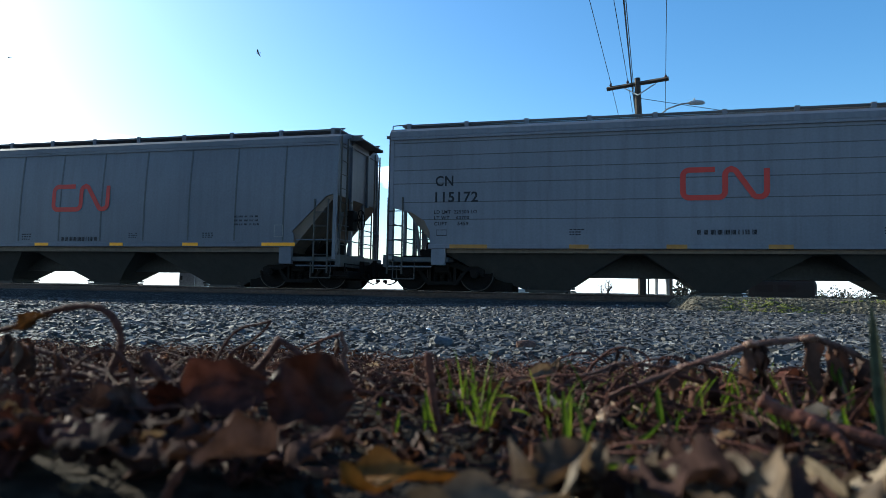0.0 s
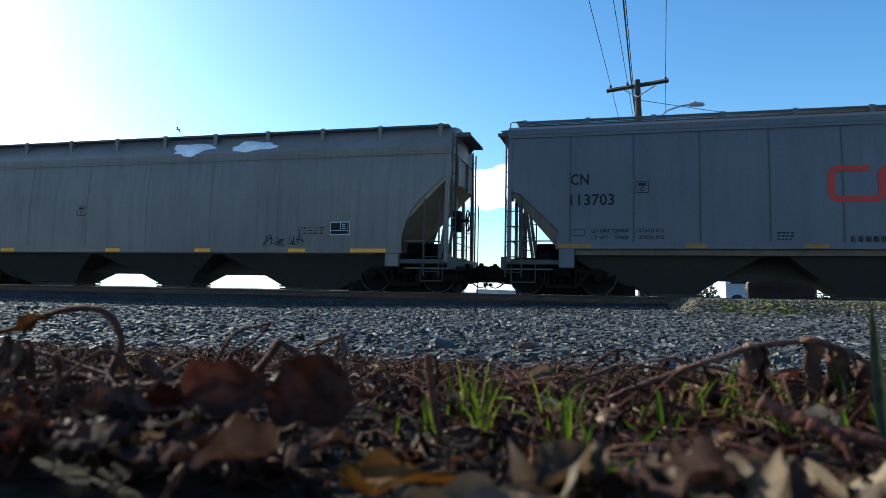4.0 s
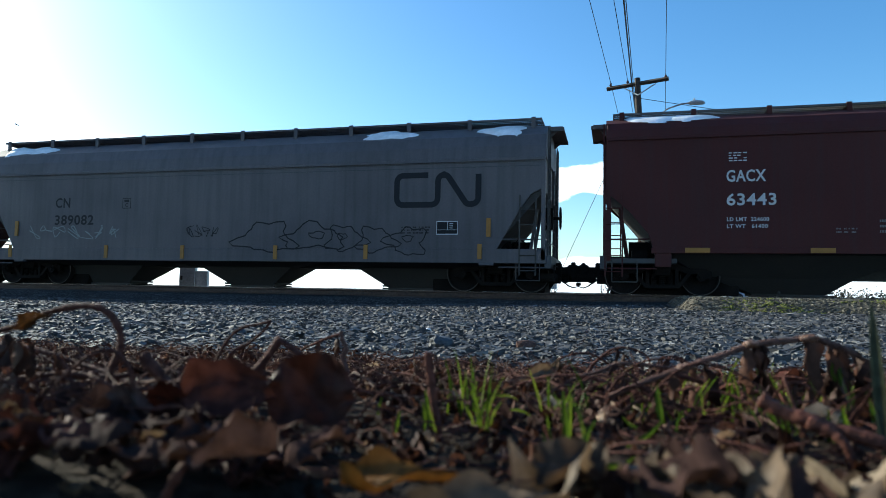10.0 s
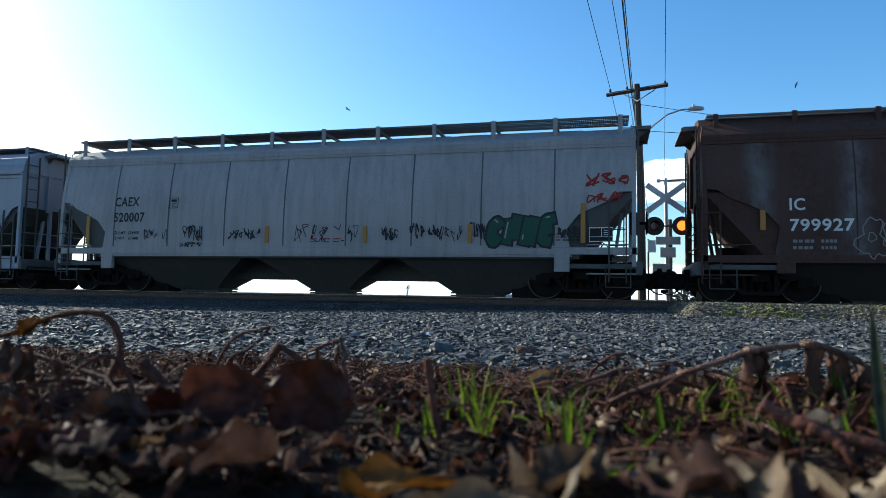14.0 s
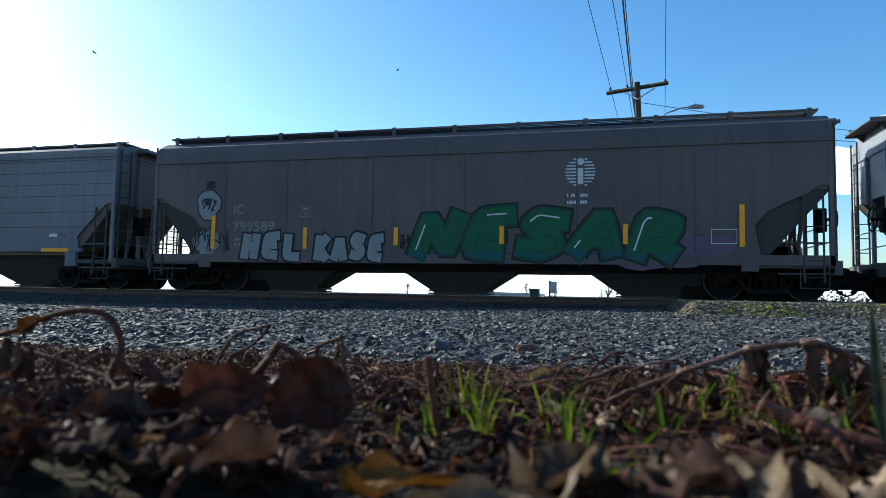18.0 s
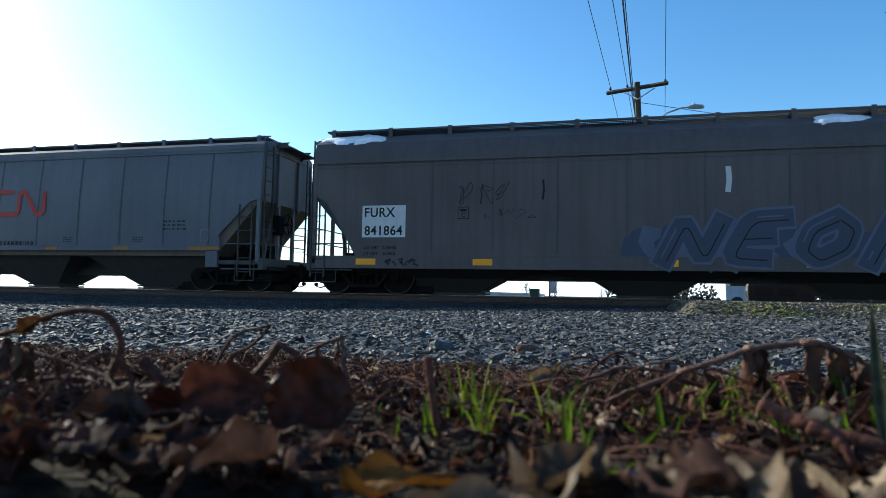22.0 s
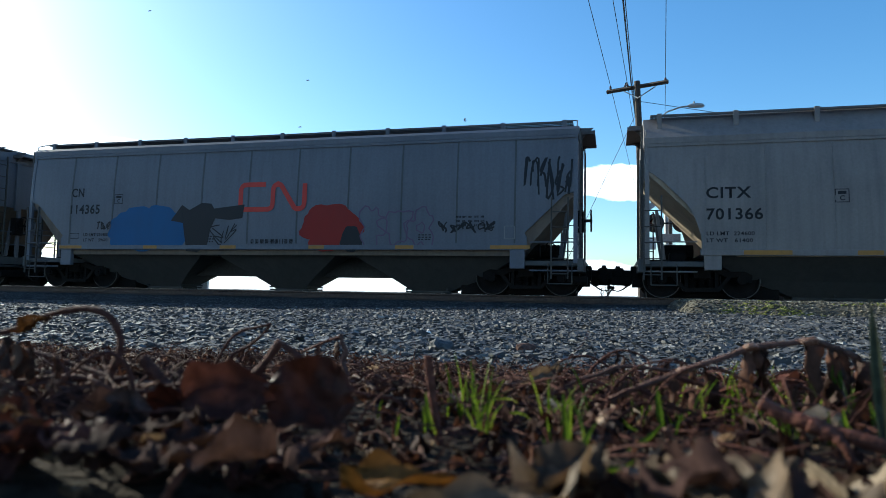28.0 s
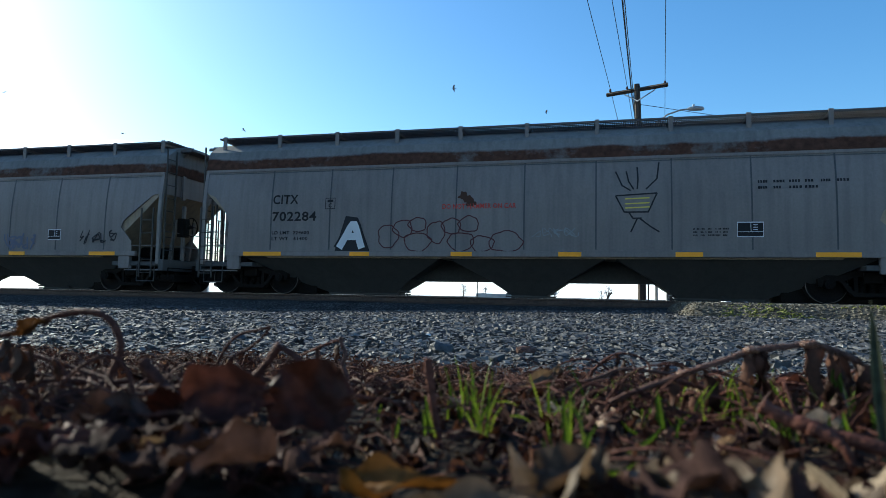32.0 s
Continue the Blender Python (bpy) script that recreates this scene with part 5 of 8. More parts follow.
# ---- lettering, reflectors, emblems and graffiti on the cars ----
FACE = {}
for key, x0, L, spec in CARS:
    FACE[key] = -(HALF + (0.010 if spec.get("ribs") else (0.009 if spec.get("seams") else 0.007)))
SILL_FACE = {key: -(HALF + (0.052 if not spec.get("full_sill") else 0.017)) for key, _, _, spec in CARS}


def text(key, s, x, z, h, w, mat, label=""):
    part("lettering", writing(s, h, M[mat], w), M[mat], CAR[key], label or "stencilled lettering", at=pose(x, FACE[key], z))


def bars(key, x0, x1, z0, z1, rows, mat, seed=1, words=3):
    """Small print too worn to read: rows of short bars."""
    rg = random.Random(seed)
    bm = bmesh.new()
    y = FACE[key]
    step = (z1 - z0) / rows
    for r in range(rows):
        x = x0
        for k in range(words):
            w = (x1 - x0) / words * rg.uniform(0.55, 0.9)
            for q in range(4):
                if rg.random() < 0.9 or q == 0:
                    a, b = x + w * (q + 0.04) / 4, x + w * (q + rg.uniform(0.62, 0.86)) / 4
                    patch(bm, [(a, z0 + r * step), (b, z0 + r * step), (b, z0 + (r + 0.46) * step), (a, z0 + (r + 0.46) * step)], y)
            x += (x1 - x0) / words
    tagged(part("small_print", bm, M[mat], CAR[key]), kind="stuff")


def frame_box(key, x0, x1, z0, z1, mat, w=0.02, letter="", fill=""):
    bm = bmesh.new()
    y = FACE[key]
    if fill:
        patch(bm, [(x0, z0), (x1, z0), (x1, z1), (x0, z1)], y)
        part("label_panel", bm, M[fill], CAR[key])
        bm = bmesh.new()
        if fill == "black":
            xm, zm = x0 + 0.52 * (x1 - x0), z0 + 0.34 * (z1 - z0)
            ribbon(bm, [(xm, zm), (xm, z1)], w * 0.6, y, 0.003)
            ribbon(bm, [(x0, zm), (x1, zm)], w * 0.5, y, 0.003)
            for q in range(3):
                ribbon(bm, [(xm + 0.05, z1 - 0.06 - 0.055 * q), (x1 - 0.12, z1 - 0.06 - 0.055 * q)], 0.016, y, 0.003)
            part("small_print", bm, M[mat], CAR[key])
            bm = bmesh.new()
    ribbon(bm, [(x0, z0), (x1, z0), (x1, z1), (x0, z1)], w, y, 0.003, True)
    part("label_frame", bm, M[mat], CAR[key])
    if letter:
        hh = (z1 - z0) * 0.36
        part("lettering", writing(letter, hh, M[mat]), M[mat], CAR[key], "stencilled letter", at=pose((x0 + x1) / 2 - hh * 0.45, y - 0.002, z0 + (z1 - z0) * 0.14))
        bars_at = (z0 + (z1 - z0) * 0.62, z0 + (z1 - z0) * 0.86)
        bm = bmesh.new()
        patch(bm, [(x0 + 0.05, bars_at[0]), (x1 - 0.05, bars_at[0]), (x1 - 0.05, bars_at[1]), (x0 + 0.05, bars_at[1])], y - 0.002)
        part("small_print", bm, M[mat], CAR[key])


def stripes(key, spans, z0, z1, mat="yellow", sill=True):
    y = SILL_FACE[key] if sill else FACE[key]
    for x0, x1 in spans:
        bm = bmesh.new()
        box(bm, x0, x1, y - 0.006, y + 0.002, z0, z1)
        part("reflector", bm, M[mat], CAR[key], "yellow reflective strip")


def uprights(key, rows, mat="yellow"):
    for x, z0, z1 in rows:
        bm = bmesh.new()
        box(bm, x - 0.055, x + 0.055, FACE[key] - 0.030, FACE[key] + 0.002, z0, z1)
        part("reflector", bm, M[mat], CAR[key], "upright yellow reflective strip")


def arc_pts(cx, cz, rx, rz, a0, a1, n=6):
    return [(cx + rx * math.cos(math.radians(a0 + (a1 - a0) * k / n)), cz + rz * math.sin(math.radians(a0 + (a1 - a0) * k / n))) for k in range(n + 1)]


def emblem(key, x0, x1, z0, z1, mat, stroke=0.125, name="emblem", label="angular band emblem in one stroke"):
    """A band that doubles back on itself, in one flat stroke."""
    s = stroke / 2
    w, h = x1 - x0 - stroke, z1 - z0 - stroke
    r = min(0.22 * h, 0.09 * w)
    p = [(0.39 * w, h)] + arc_pts(r, h - r, r, r, 90, 180) + arc_pts(r, r, r, r, 180, 270) + arc_pts(0.51 * w - r, r, r, r, 270, 360)
    p += arc_pts(0.51 * w + r, h - r, r, r, 180, 90) + arc_pts(0.58 * w, h - r, r, r, 90, 40, 3) + arc_pts(0.90 * w, r, r, r, 230, 270, 3) + arc_pts(w - r, r, r, r, 270, 360) + [(w, h)]
    pts = [(x0 + s + a, z0 + s + b) for a, b in p]
    bm = bmesh.new()
    ribbon(bm, pts, stroke, FACE[key], 0.002)
    part(name, bm, M[mat], CAR[key], label)


def blob_pts(cx, cz, rx, rz, seed, n=28, rough=0.16, lobes=0):
    rg = random.Random(seed)
    ph = [rg.uniform(0, 6.28) for _ in range(4)]
    out = []
    for k in range(n):
        a = 6.2832 * k / n
        f = 1 + rough * (math.sin(3 * a + ph[0]) * 0.5 + math.sin(5 * a + ph[1]) * 0.35 + math.sin(8 * a + ph[2]) * 0.25)
        if lobes:
            f *= 1 + 0.13 * abs(math.sin(lobes * a / 2 + ph[3]))
        out.append((cx + rx * f * math.cos(a), cz + rz * f * math.sin(a)))
    return out


def sprayed(key, pts, mat, lift=0.004, name="graffiti", label="sprayed paint patch"):
    bm = bmesh.new()
    patch(bm, pts, FACE[key] - lift)
    part(name, bm, M[mat], CAR[key], label)


def scribble(key, x0, x1, z0, z1, loops, mat, w, seed, lift=0.006, label="sprayed scribble in one colour"):
    """A sprayed tag: short curved strokes side by side, some crossing."""
    rg = random.Random(seed)
    bm = bmesh.new()
    cell = (x1 - x0) / loops
    for k in range(loops):
        cx = x0 + cell * (k + 0.5)
        for s in range(rg.choice((1, 2, 2))):
            P = [Vector((cx + rg.uniform(-0.55, 0.55) * cell, z0 + (z1 - z0) * rg.uniform(0.0, 1.0))) for _ in range(rg.choice((4, 5, 6)))]
            P.sort(key=lambda q: q.x * rg.choice((1, -1)) * 0.3 + rg.random() * cell)
            pts = []
            for i in range(len(P) - 1):
                for f in (0.0, 0.25, 0.5, 0.75):
                    p0, p1, p2, p3 = P[max(i - 1, 0)], P[i], P[i + 1], P[min(i + 2, len(P) - 1)]
                    q = 0.5 * ((2 * p1) + (p2 - p0) * f + (2 * p0 - 5 * p1 + 4 * p2 - p3) * f * f + (3 * p1 - p0 - 3 * p2 + p3) * f ** 3)
                    pts.append((q.x, min(z1, max(z0, q.y))))
            pts.append(tuple(P[-1]))
            ribbon(bm, pts, w * rg.uniform(0.8, 1.2), FACE[key] - lift - 0.0016 * (2 * (k % 3) + s), 0.001)
    part("graffiti", bm, M[mat], CAR[key], label)


GLYPHS = [
    [[(0.85, 0.9), (0.3, 1.0), (0.12, 0.78), (0.35, 0.56), (0.75, 0.42), (0.85, 0.18), (0.55, 0.0), (0.1, 0.08)]],
    [[(0.12, 0.0), (0.2, 1.0)], [(0.8, 0.0), (0.88, 1.0)], [(0.16, 0.5), (0.84, 0.5)]],
    [[(0.85, 1.0), (0.2, 0.95), (0.12, 0.05), (0.8, 0.0)], [(0.16, 0.52), (0.7, 0.55)]],
    [[(0.08, 1.0), (0.42, 0.0), (0.92, 1.0)]],
    [[(0.9, 0.85), (0.55, 1.0), (0.15, 0.8), (0.12, 0.25), (0.5, 0.0), (0.88, 0.2)]],
    [[(0.5, 1.0), (0.14, 0.72), (0.16, 0.25), (0.5, 0.0), (0.86, 0.3), (0.84, 0.75), (0.5, 1.0)]],
    [[(0.1, 0.95), (0.88, 1.0), (0.15, 0.05), (0.92, 0.0)]],
    [[(0.08, 0.0), (0.45, 1.0), (0.9, 0.0)], [(0.25, 0.38), (0.72, 0.38)]],
    [[(0.14, 0.0), (0.14, 1.0), (0.75, 0.85), (0.7, 0.55), (0.2, 0.48), (0.9, 0.0)]],
    [[(0.1, 0.0), (0.15, 1.0), (0.85, 0.05), (0.9, 1.0)]],
    [[(0.15, 1.0), (0.15, 0.04), (0.85, 0.0)]],
    [[(0.15, 0.0), (0.2, 1.0)], [(0.85, 1.0), (0.25, 0.5), (0.92, 0.0)]],
    [[(0.08, 0.0), (0.2, 1.0), (0.5, 0.35), (0.8, 1.0), (0.92, 0.0)]],
]


def rounded(pts, turns=2):
    """Cut the corners of a line, as a spray can does."""
    for _ in range(turns):
        out = [pts[0]]
        for (a, b), (c, d) in zip(pts, pts[1:]):
            out += [(0.86 * a + 0.14 * c, 0.86 * b + 0.14 * d), (0.14 * a + 0.86 * c, 0.14 * b + 0.86 * d)]
        pts = out + [pts[-1]]
    return pts


def bubbles(key, x0, x1, z0, z1, n, mat, w, seed, lift=0.006):
    """A row of outlined bubble shapes that lean on each other, each with an inner loop."""
    rg = random.Random(seed)
    cell = (x1 - x0) / n
    for k in range(n):
        cx, cz = x0 + cell * (k + 0.5), (z0 + z1) / 2 + rg.uniform(-0.06, 0.06)
        bm = bmesh.new()
        ribbon(bm, blob_pts(cx, cz, cell * rg.uniform(0.48, 0.62), (z1 - z0) * rg.uniform(0.40, 0.52), seed * 31 + k, 30, 0.42), w, FACE[key] - lift - 0.0005 * k, 0.0, True)
        if rg.random() < 0.6:
            ribbon(bm, blob_pts(cx + rg.uniform(-0.1, 0.1) * cell, cz + rg.uniform(-0.1, 0.15), cell * 0.16, (z1 - z0) * 0.12, seed * 17 + k, 14, 0.3), w * 0.8, FACE[key] - lift - 0.0005 * k, 0.0, True)
        part("graffiti", bm, M[mat], CAR[key], "sprayed bubble outline")


def mural(key, x0, x1, z0, z1, forms, fill, rim, halo, seed, stroke=0.30, lift=0.004, slant=0.12, shine="", inner="", low=()):
    """Big bulging sprayed forms, each with a rim and a halo."""
    rg = random.Random(seed)
    n = len(forms)
    w = (x1 - x0) / n
    for i, g in enumerate(forms):
        bx, bw = x0 + i * w - 0.05 * w, w * 1.10
        dz, top = rg.uniform(-0.05, 0.05), rg.uniform(0.92, 1.02)
        lines = []
        for st in GLYPHS[g]:
            pts = rounded(st)
            s2 = stroke / 2
            lines.append([(bx + s2 + (bw - stroke) * u + slant * (v - 0.5) * (z1 - z0), z0 + s2 + dz + (z1 - z0 - stroke) * v * top) for u, v in pts])
        layers = ([(halo, stroke + 0.20, 0.0)] if halo else []) + [(rim, stroke + 0.09, 0.008), (fill, stroke - 0.03, 0.016)]
        for mat, sw, up in layers:
            bm = bmesh.new()
            for j, pts in enumerate(lines):
                a, b = Vector(pts[0]), Vector(pts[1])
                e = (a - b).normalized() * sw * 0.35
                c, d = Vector(pts[-1]), Vector(pts[-2])
                g2 = (c - d).normalized() * sw * 0.35
                ribbon(bm, [tuple(a + e)] + pts[1:-1] + [tuple(c + g2)], sw, FACE[key] - lift - up - 0.0006 * i - 0.0025 * j, 0.0)
                for m_, q in enumerate(pts[4:-1:4]):
                    patch(bm, arc_pts(q[0], q[1], sw / 2, sw / 2, 0, 330, 11), FACE[key] - lift - up - 0.0006 * i - 0.0025 * j - 0.0008 - 0.0002 * m_)
            if low and mat == fill:
                foot = bm.copy()
                bmesh.ops.bisect_plane(foot, geom=foot.verts[:] + foot.edges[:] + foot.faces[:], plane_co=(0, 0, low[0] + 0.05 * math.sin(9 * i)), plane_no=(0, 0, 1), clear_outer=True)
                for v in foot.verts:
                    v.co.y -= 0.008
                part("graffiti", foot, M[low[1]], CAR[key], "foot of the form in another colour")
            part("graffiti", bm, M[mat], CAR[key], "bulging sprayed graffiti form")
        if inner:
            bm = bmesh.new()
            for j, pts in enumerate(lines):
                ribbon(bm, [(q[0] + 0.06, q[1] - 0.05) for q in pts[1:-1]], 0.028, FACE[key] - lift - 0.024 - 0.0006 * i - 0.0025 * j, 0.0)
            part("graffiti", bm, M[inner], CAR[key], "thin sprayed line inside the form")
        if shine:
            bm = bmesh.new()
            p = lines[0]
            ribbon(bm, [(q[0] - 0.05, q[1] + 0.05) for q in p[1:max(4, len(p) // 3)]], 0.035, FACE[key] - lift - 0.026, 0.0)
            part("graffiti", bm, M[shine], CAR[key], "thin sprayed highlight")


def burst(key, cx, cz, r, seed, mat, points=18):
    rg = random.Random(seed)
    pts = []
    for k in range(points * 2):
        a = 6.2832 * k / (points * 2)
        q = r * (1.0 if k % 2 == 0 else 0.78) * rg.uniform(0.94, 1.05)
        pts.append((cx + q * math.cos(a), cz + q * math.sin(a) * 0.9))
    bm = bmesh.new()
    ribbon(bm, pts, 0.05, FACE[key] - 0.008, 0.0, True)
    part("graffiti", bm, M[mat], CAR[key], "sprayed spiky ring")


# red emblems, small marks and numbers of the ribbed and seamed grey cars
for key, num in (("A", "115172"), ("L", "115054"), ("O", "115147")):
    emblem(key, -1.05, 0.88, 2.22, 3.0, "red")
    text(key, "CN", -7.0, 2.70, 0.25, 0.47, "charcoal")
    text(key, num, -7.0, 2.28, 0.25, 1.12, "charcoal")
    text(key, "LD LMT  225300 LO", -7.02, 1.98, 0.085, 1.12, "charcoal")
    text(key, "LT WT    60700", -7.02, 1.83, 0.085, 0.92, "charcoal")
    text(key, "CUFT      5459", -7.02, 1.68, 0.085, 0.90, "charcoal")
    bars(key, -0.68, 0.65, 1.42, 1.66, 1, "black", 3, 9)
    frame_box(key, -6.95, -6.68, 1.42, 1.56, "charcoal", 0.014)
    bars(key, -3.6, -3.15, 1.42, 1.60, 3, "charcoal", 4, 1)
    bars(key, 3.15, 3.7, 1.42, 1.60, 3, "charcoal", 5, 1)
    frame_box(key, 5.95, 6.25, 1.52, 1.64, "charcoal", 0.012, fill="chalk")
    bars(key, 6.35, 6.6, 1.55, 1.66, 2, "charcoal", 6, 2)
    stripes(key, ((-6.59, -5.62), (-3.6, -3.14), (-1.36, -0.9), (0.83, 1.34), (3.17, 3.67), (5.73, 6.72)), 1.085, 1.185, "yellow_dull" if key in "AO" else "yellow")
for key, num in (("B", "113196"), ("C", "113703"), ("N", "114184"), ("Q", "114365"), ("R", "113997")):
    emblem(key, -1.05, 1.03, 2.17, 3.0, "red", 0.135)
    text(key, "CN", -6.70, 2.70, 0.25, 0.44, "charcoal")
    text(key, num, -6.70, 2.19, 0.26, 1.04, "charcoal")
    frame_box(key, -5.16, -4.88, 2.47, 2.74, "charcoal", 0.018, "C")
    text(key, "LD LMT 226400", -6.19, 1.52, 0.085, 0.86, "charcoal")
    text(key, "LT WT    59600", -6.19, 1.36, 0.085, 0.86, "charcoal")
    text(key, "102650 KG", -5.15, 1.52, 0.085, 0.62, "charcoal")
    text(key, "27050 KG", -5.10, 1.36, 0.085, 0.57, "charcoal")
    frame_box(key, -6.66, -6.36, 1.45, 1.60, "charcoal", 0.012)
    bars(key, -0.62, 0.70, 1.29, 1.55, 1, "black", 3, 9)
    bars(key, -2.1, -1.6, 1.33, 1.55, 3, "charcoal", 7, 1)
    bars(key, 1.75, 2.2, 1.38, 1.55, 3, "charcoal", 8, 1)
    bars(key, 4.2, 4.7, 1.38, 1.55, 3, "charcoal", 9, 1)
    bars(key, 5.2, 6.0, 1.72, 2.05, 3, "charcoal", 10, 5)
    frame_box(key, 6.45, 6.70, 1.40, 1.72, "chalk_old", 0.02)
    stripes(key, ((-7.0, -6.2), (-4.05, -3.6), (-1.55, -1.05), (1.15, 1.6), (3.6, 4.1), (6.1, 7.1)), 1.145, 1.235, "yellow" if key == "B" else "yellow_dull")
# pale wheat-bowl emblems
for key, cx in (("B", -4.32), ("C", 4.88)):
    bm = bmesh.new()
    ribbon(bm, arc_pts(cx, 1.95, 0.48, 0.42, -30, 210, 16), 0.05, FACE[key], 0.006)
    for s in (-0.12, 0.12):
        ribbon(bm, [(cx + s * 0.3, 1.62), (cx + s * 2.1, 1.9), (cx + s * 1.6, 2.2), (cx + s * 0.3, 1.62)], 0.035, FACE[key], 0.006)
    for z, w in ((1.58, 0.42), (1.47, 0.36), (1.36, 0.28)):
        ribbon(bm, [(cx - w, z), (cx + w, z)], 0.045, FACE[key], 0.006)
    ribbon(bm, [(cx, 1.32), (cx - 0.05, 1.22)], 0.08, FACE[key], 0.006)
    part("wheat_emblem", bm, M["chalk"], CAR[key], "pale grey wheat and bowl emblem")
# leased cars with stencilled marks
for key, mark, num, x, zm, h, col in (("D", "CEFX", "70522", -7.29, 2.34, 0.24, "black"), ("P", "CITX", "701366", -7.69, 2.34, 0.25, "black"),
                                      ("S", "CITX", "702284", -6.92, 2.46, 0.24, "black"), ("F", "GACX", "63443", -6.05, 2.65, 0.26, "chalk"),
                                      ("E", "NDYX", "847149", -6.12, 2.48, 0.32, "black"), ("J", "WFRX", "849614", -6.90, 2.14, 0.34, "black"),
                                      ("I", "CAEX", "520007", -6.42, 2.48, 0.26, "charcoal"), ("M", "FURX", "841864", -7.13, 2.02, 0.24, "black")):
    wn_ = {"J": 1.43, "S": 1.31, "T": 1.31, "P": 1.21}.get(key, 1.05)
    if key == "E":
        sprayed(key, [(-6.19, 1.94), (-4.53, 1.94), (-4.53, 2.89), (-6.19, 2.89)], "mid", -0.002, "patch", "grey paint patch behind the lettering")
    if key == "M":
        sprayed(key, [(-7.2, 1.48), (-6.0, 1.48), (-6.0, 2.32), (-7.2, 2.32)], "chalk", -0.002, "patch", "white paint patch behind the lettering")
    if key:
        text(key, mark, x, zm, h, wn_ * 0.80 if key != "S" else 0.76, col)
        dz = {"F": 0.55, "E": 0.42, "J": 0.46, "P": 0.50, "S": 0.47, "D": 0.47, "I": 0.46, "M": 0.48}[key]
        text(key, num, x, zm - dz, h, wn_, col)
        text(key, "LD LMT  224600", x, zm - dz - 0.37, 0.085, wn_ * 0.85, col)
        text(key, "LT WT   61400", x, zm - dz - 0.53, 0.085, wn_ * 0.82, col)
for key, x, z in (("D", -2.6, 2.1), ("E", -4.35, 2.35), ("F", -2.75, 2.38), ("P", -5.0, 2.2), ("S", -5.35, 2.3), ("I", -4.55, 2.40), ("J", -4.6, 2.15), ("G", -3.6, 2.25), ("H", -4.35, 1.98), ("K", -4.15, 2.05), ("M", -4.6, 1.95)):
    frame_box(key, x, x + 0.27, z, z + 0.29, "chalk_old" if key in "FHK" else "charcoal", 0.02, "C")
for key, x0, z0, col in (("E", 6.37, 1.56, "black"), ("F", 4.95, 1.47, "chalk_old"), ("G", 5.95, 1.45, "black"), ("K", 6.25, 1.30, "charcoal"), ("M", 6.56, 1.20, "black"), ("S", 4.9, 1.5, "black"), ("P", 5.6, 1.5, "black"), ("D", 5.6, 1.5, "black"), ("H", 6.2, 1.4, "chalk_old"), ("I", 7.25, 1.4, "black")):
    frame_box(key, x0, x0 + 0.55, z0, z0 + 0.33, "chalk", 0.02, fill="black" if col == "black" else "")
    bars(key, x0 - 0.95, x0 - 0.15, z0 + 0.02, z0 + 0.24, 3, col, 21, 5)
stripes("E", ((-7.77, -6.79), (-4.76, -4.27), (-1.84, -1.38), (1.3, 1.8), (4.3, 4.79), (6.86, 7.87)), 1.09, 1.19)
text("E", "CAUTION", -0.68, 1.88, 0.07, 0.40, "black")
for i, s in enumerate(("DO NOT MOVE CAR", "WITH GATES OPEN", "GATES OPEN")):
    text("E", s, -0.81, 1.77 - 0.12 * i, 0.07, 0.70, "black")
frame_box("E", 0.0, 0.6, 1.52, 1.86, "mid", 0.01, fill="mid")
bars("E", -7.3, -6.3, 1.70, 1.95, 3, "black", 2, 3)
bars("E", 4.9, 5.7, 1.55, 1.90, 3, "black", 12, 4)
stripes("F", ((-6.96, -6.42), (-4.33, -3.83), (-1.65, -1.16), (1.09, 1.6), (3.88, 4.4), (6.6, 7.2)), 1.00, 1.11, "yellow_dull")
for x in (-2.95, 1.94):
    text("F", "WARNING", x + 0.2, 1.86, 0.09, 0.52, "chalk_old")
    bars("F", x, x + 0.92, 1.45, 1.80, 3, "chalk_old", 31, 4)
bars("F", -6.0, -5.45, 3.12, 3.36, 4, "chalk", 33, 1)
bars("F", -3.8, -3.35, 1.45, 1.60, 2, "chalk_old", 34, 3)
bars("F", -0.6, -0.3, 1.45, 1.60, 2, "chalk", 35, 1)
bars("F", 3.4, 4.0, 1.48, 1.62, 2, "chalk_old", 36, 3)
stripes("D", ((-6.8, -5.79), (-5.31, -4.82), (-1.5, -1.0), (1.5, 2.0), (4.4, 4.9), (6.2, 7.2)), 1.02, 1.12)
stripes("P", ((-6.9, -5.9), (-4.6, -4.1), (-1.5, -1.0), (1.5, 2.0), (4.4, 4.9), (6.4, 7.3)), 1.02, 1.12, "yellow_dull")
for key in "ST":
    stripes(key, ((-7.75, -6.6), (-4.6, -4.05), (-1.85, -1.3), (0.85, 1.4), (3.55, 4.15), (6.5, 7.4)), 1.03, 1.14)
bars("P", 4.2, 5.2, 1.75, 2.0, 3, "black", 13, 4)
scribble("D", 3.6, 4.9, 1.2, 1.5, 4, "charcoal", 0.02, 17)

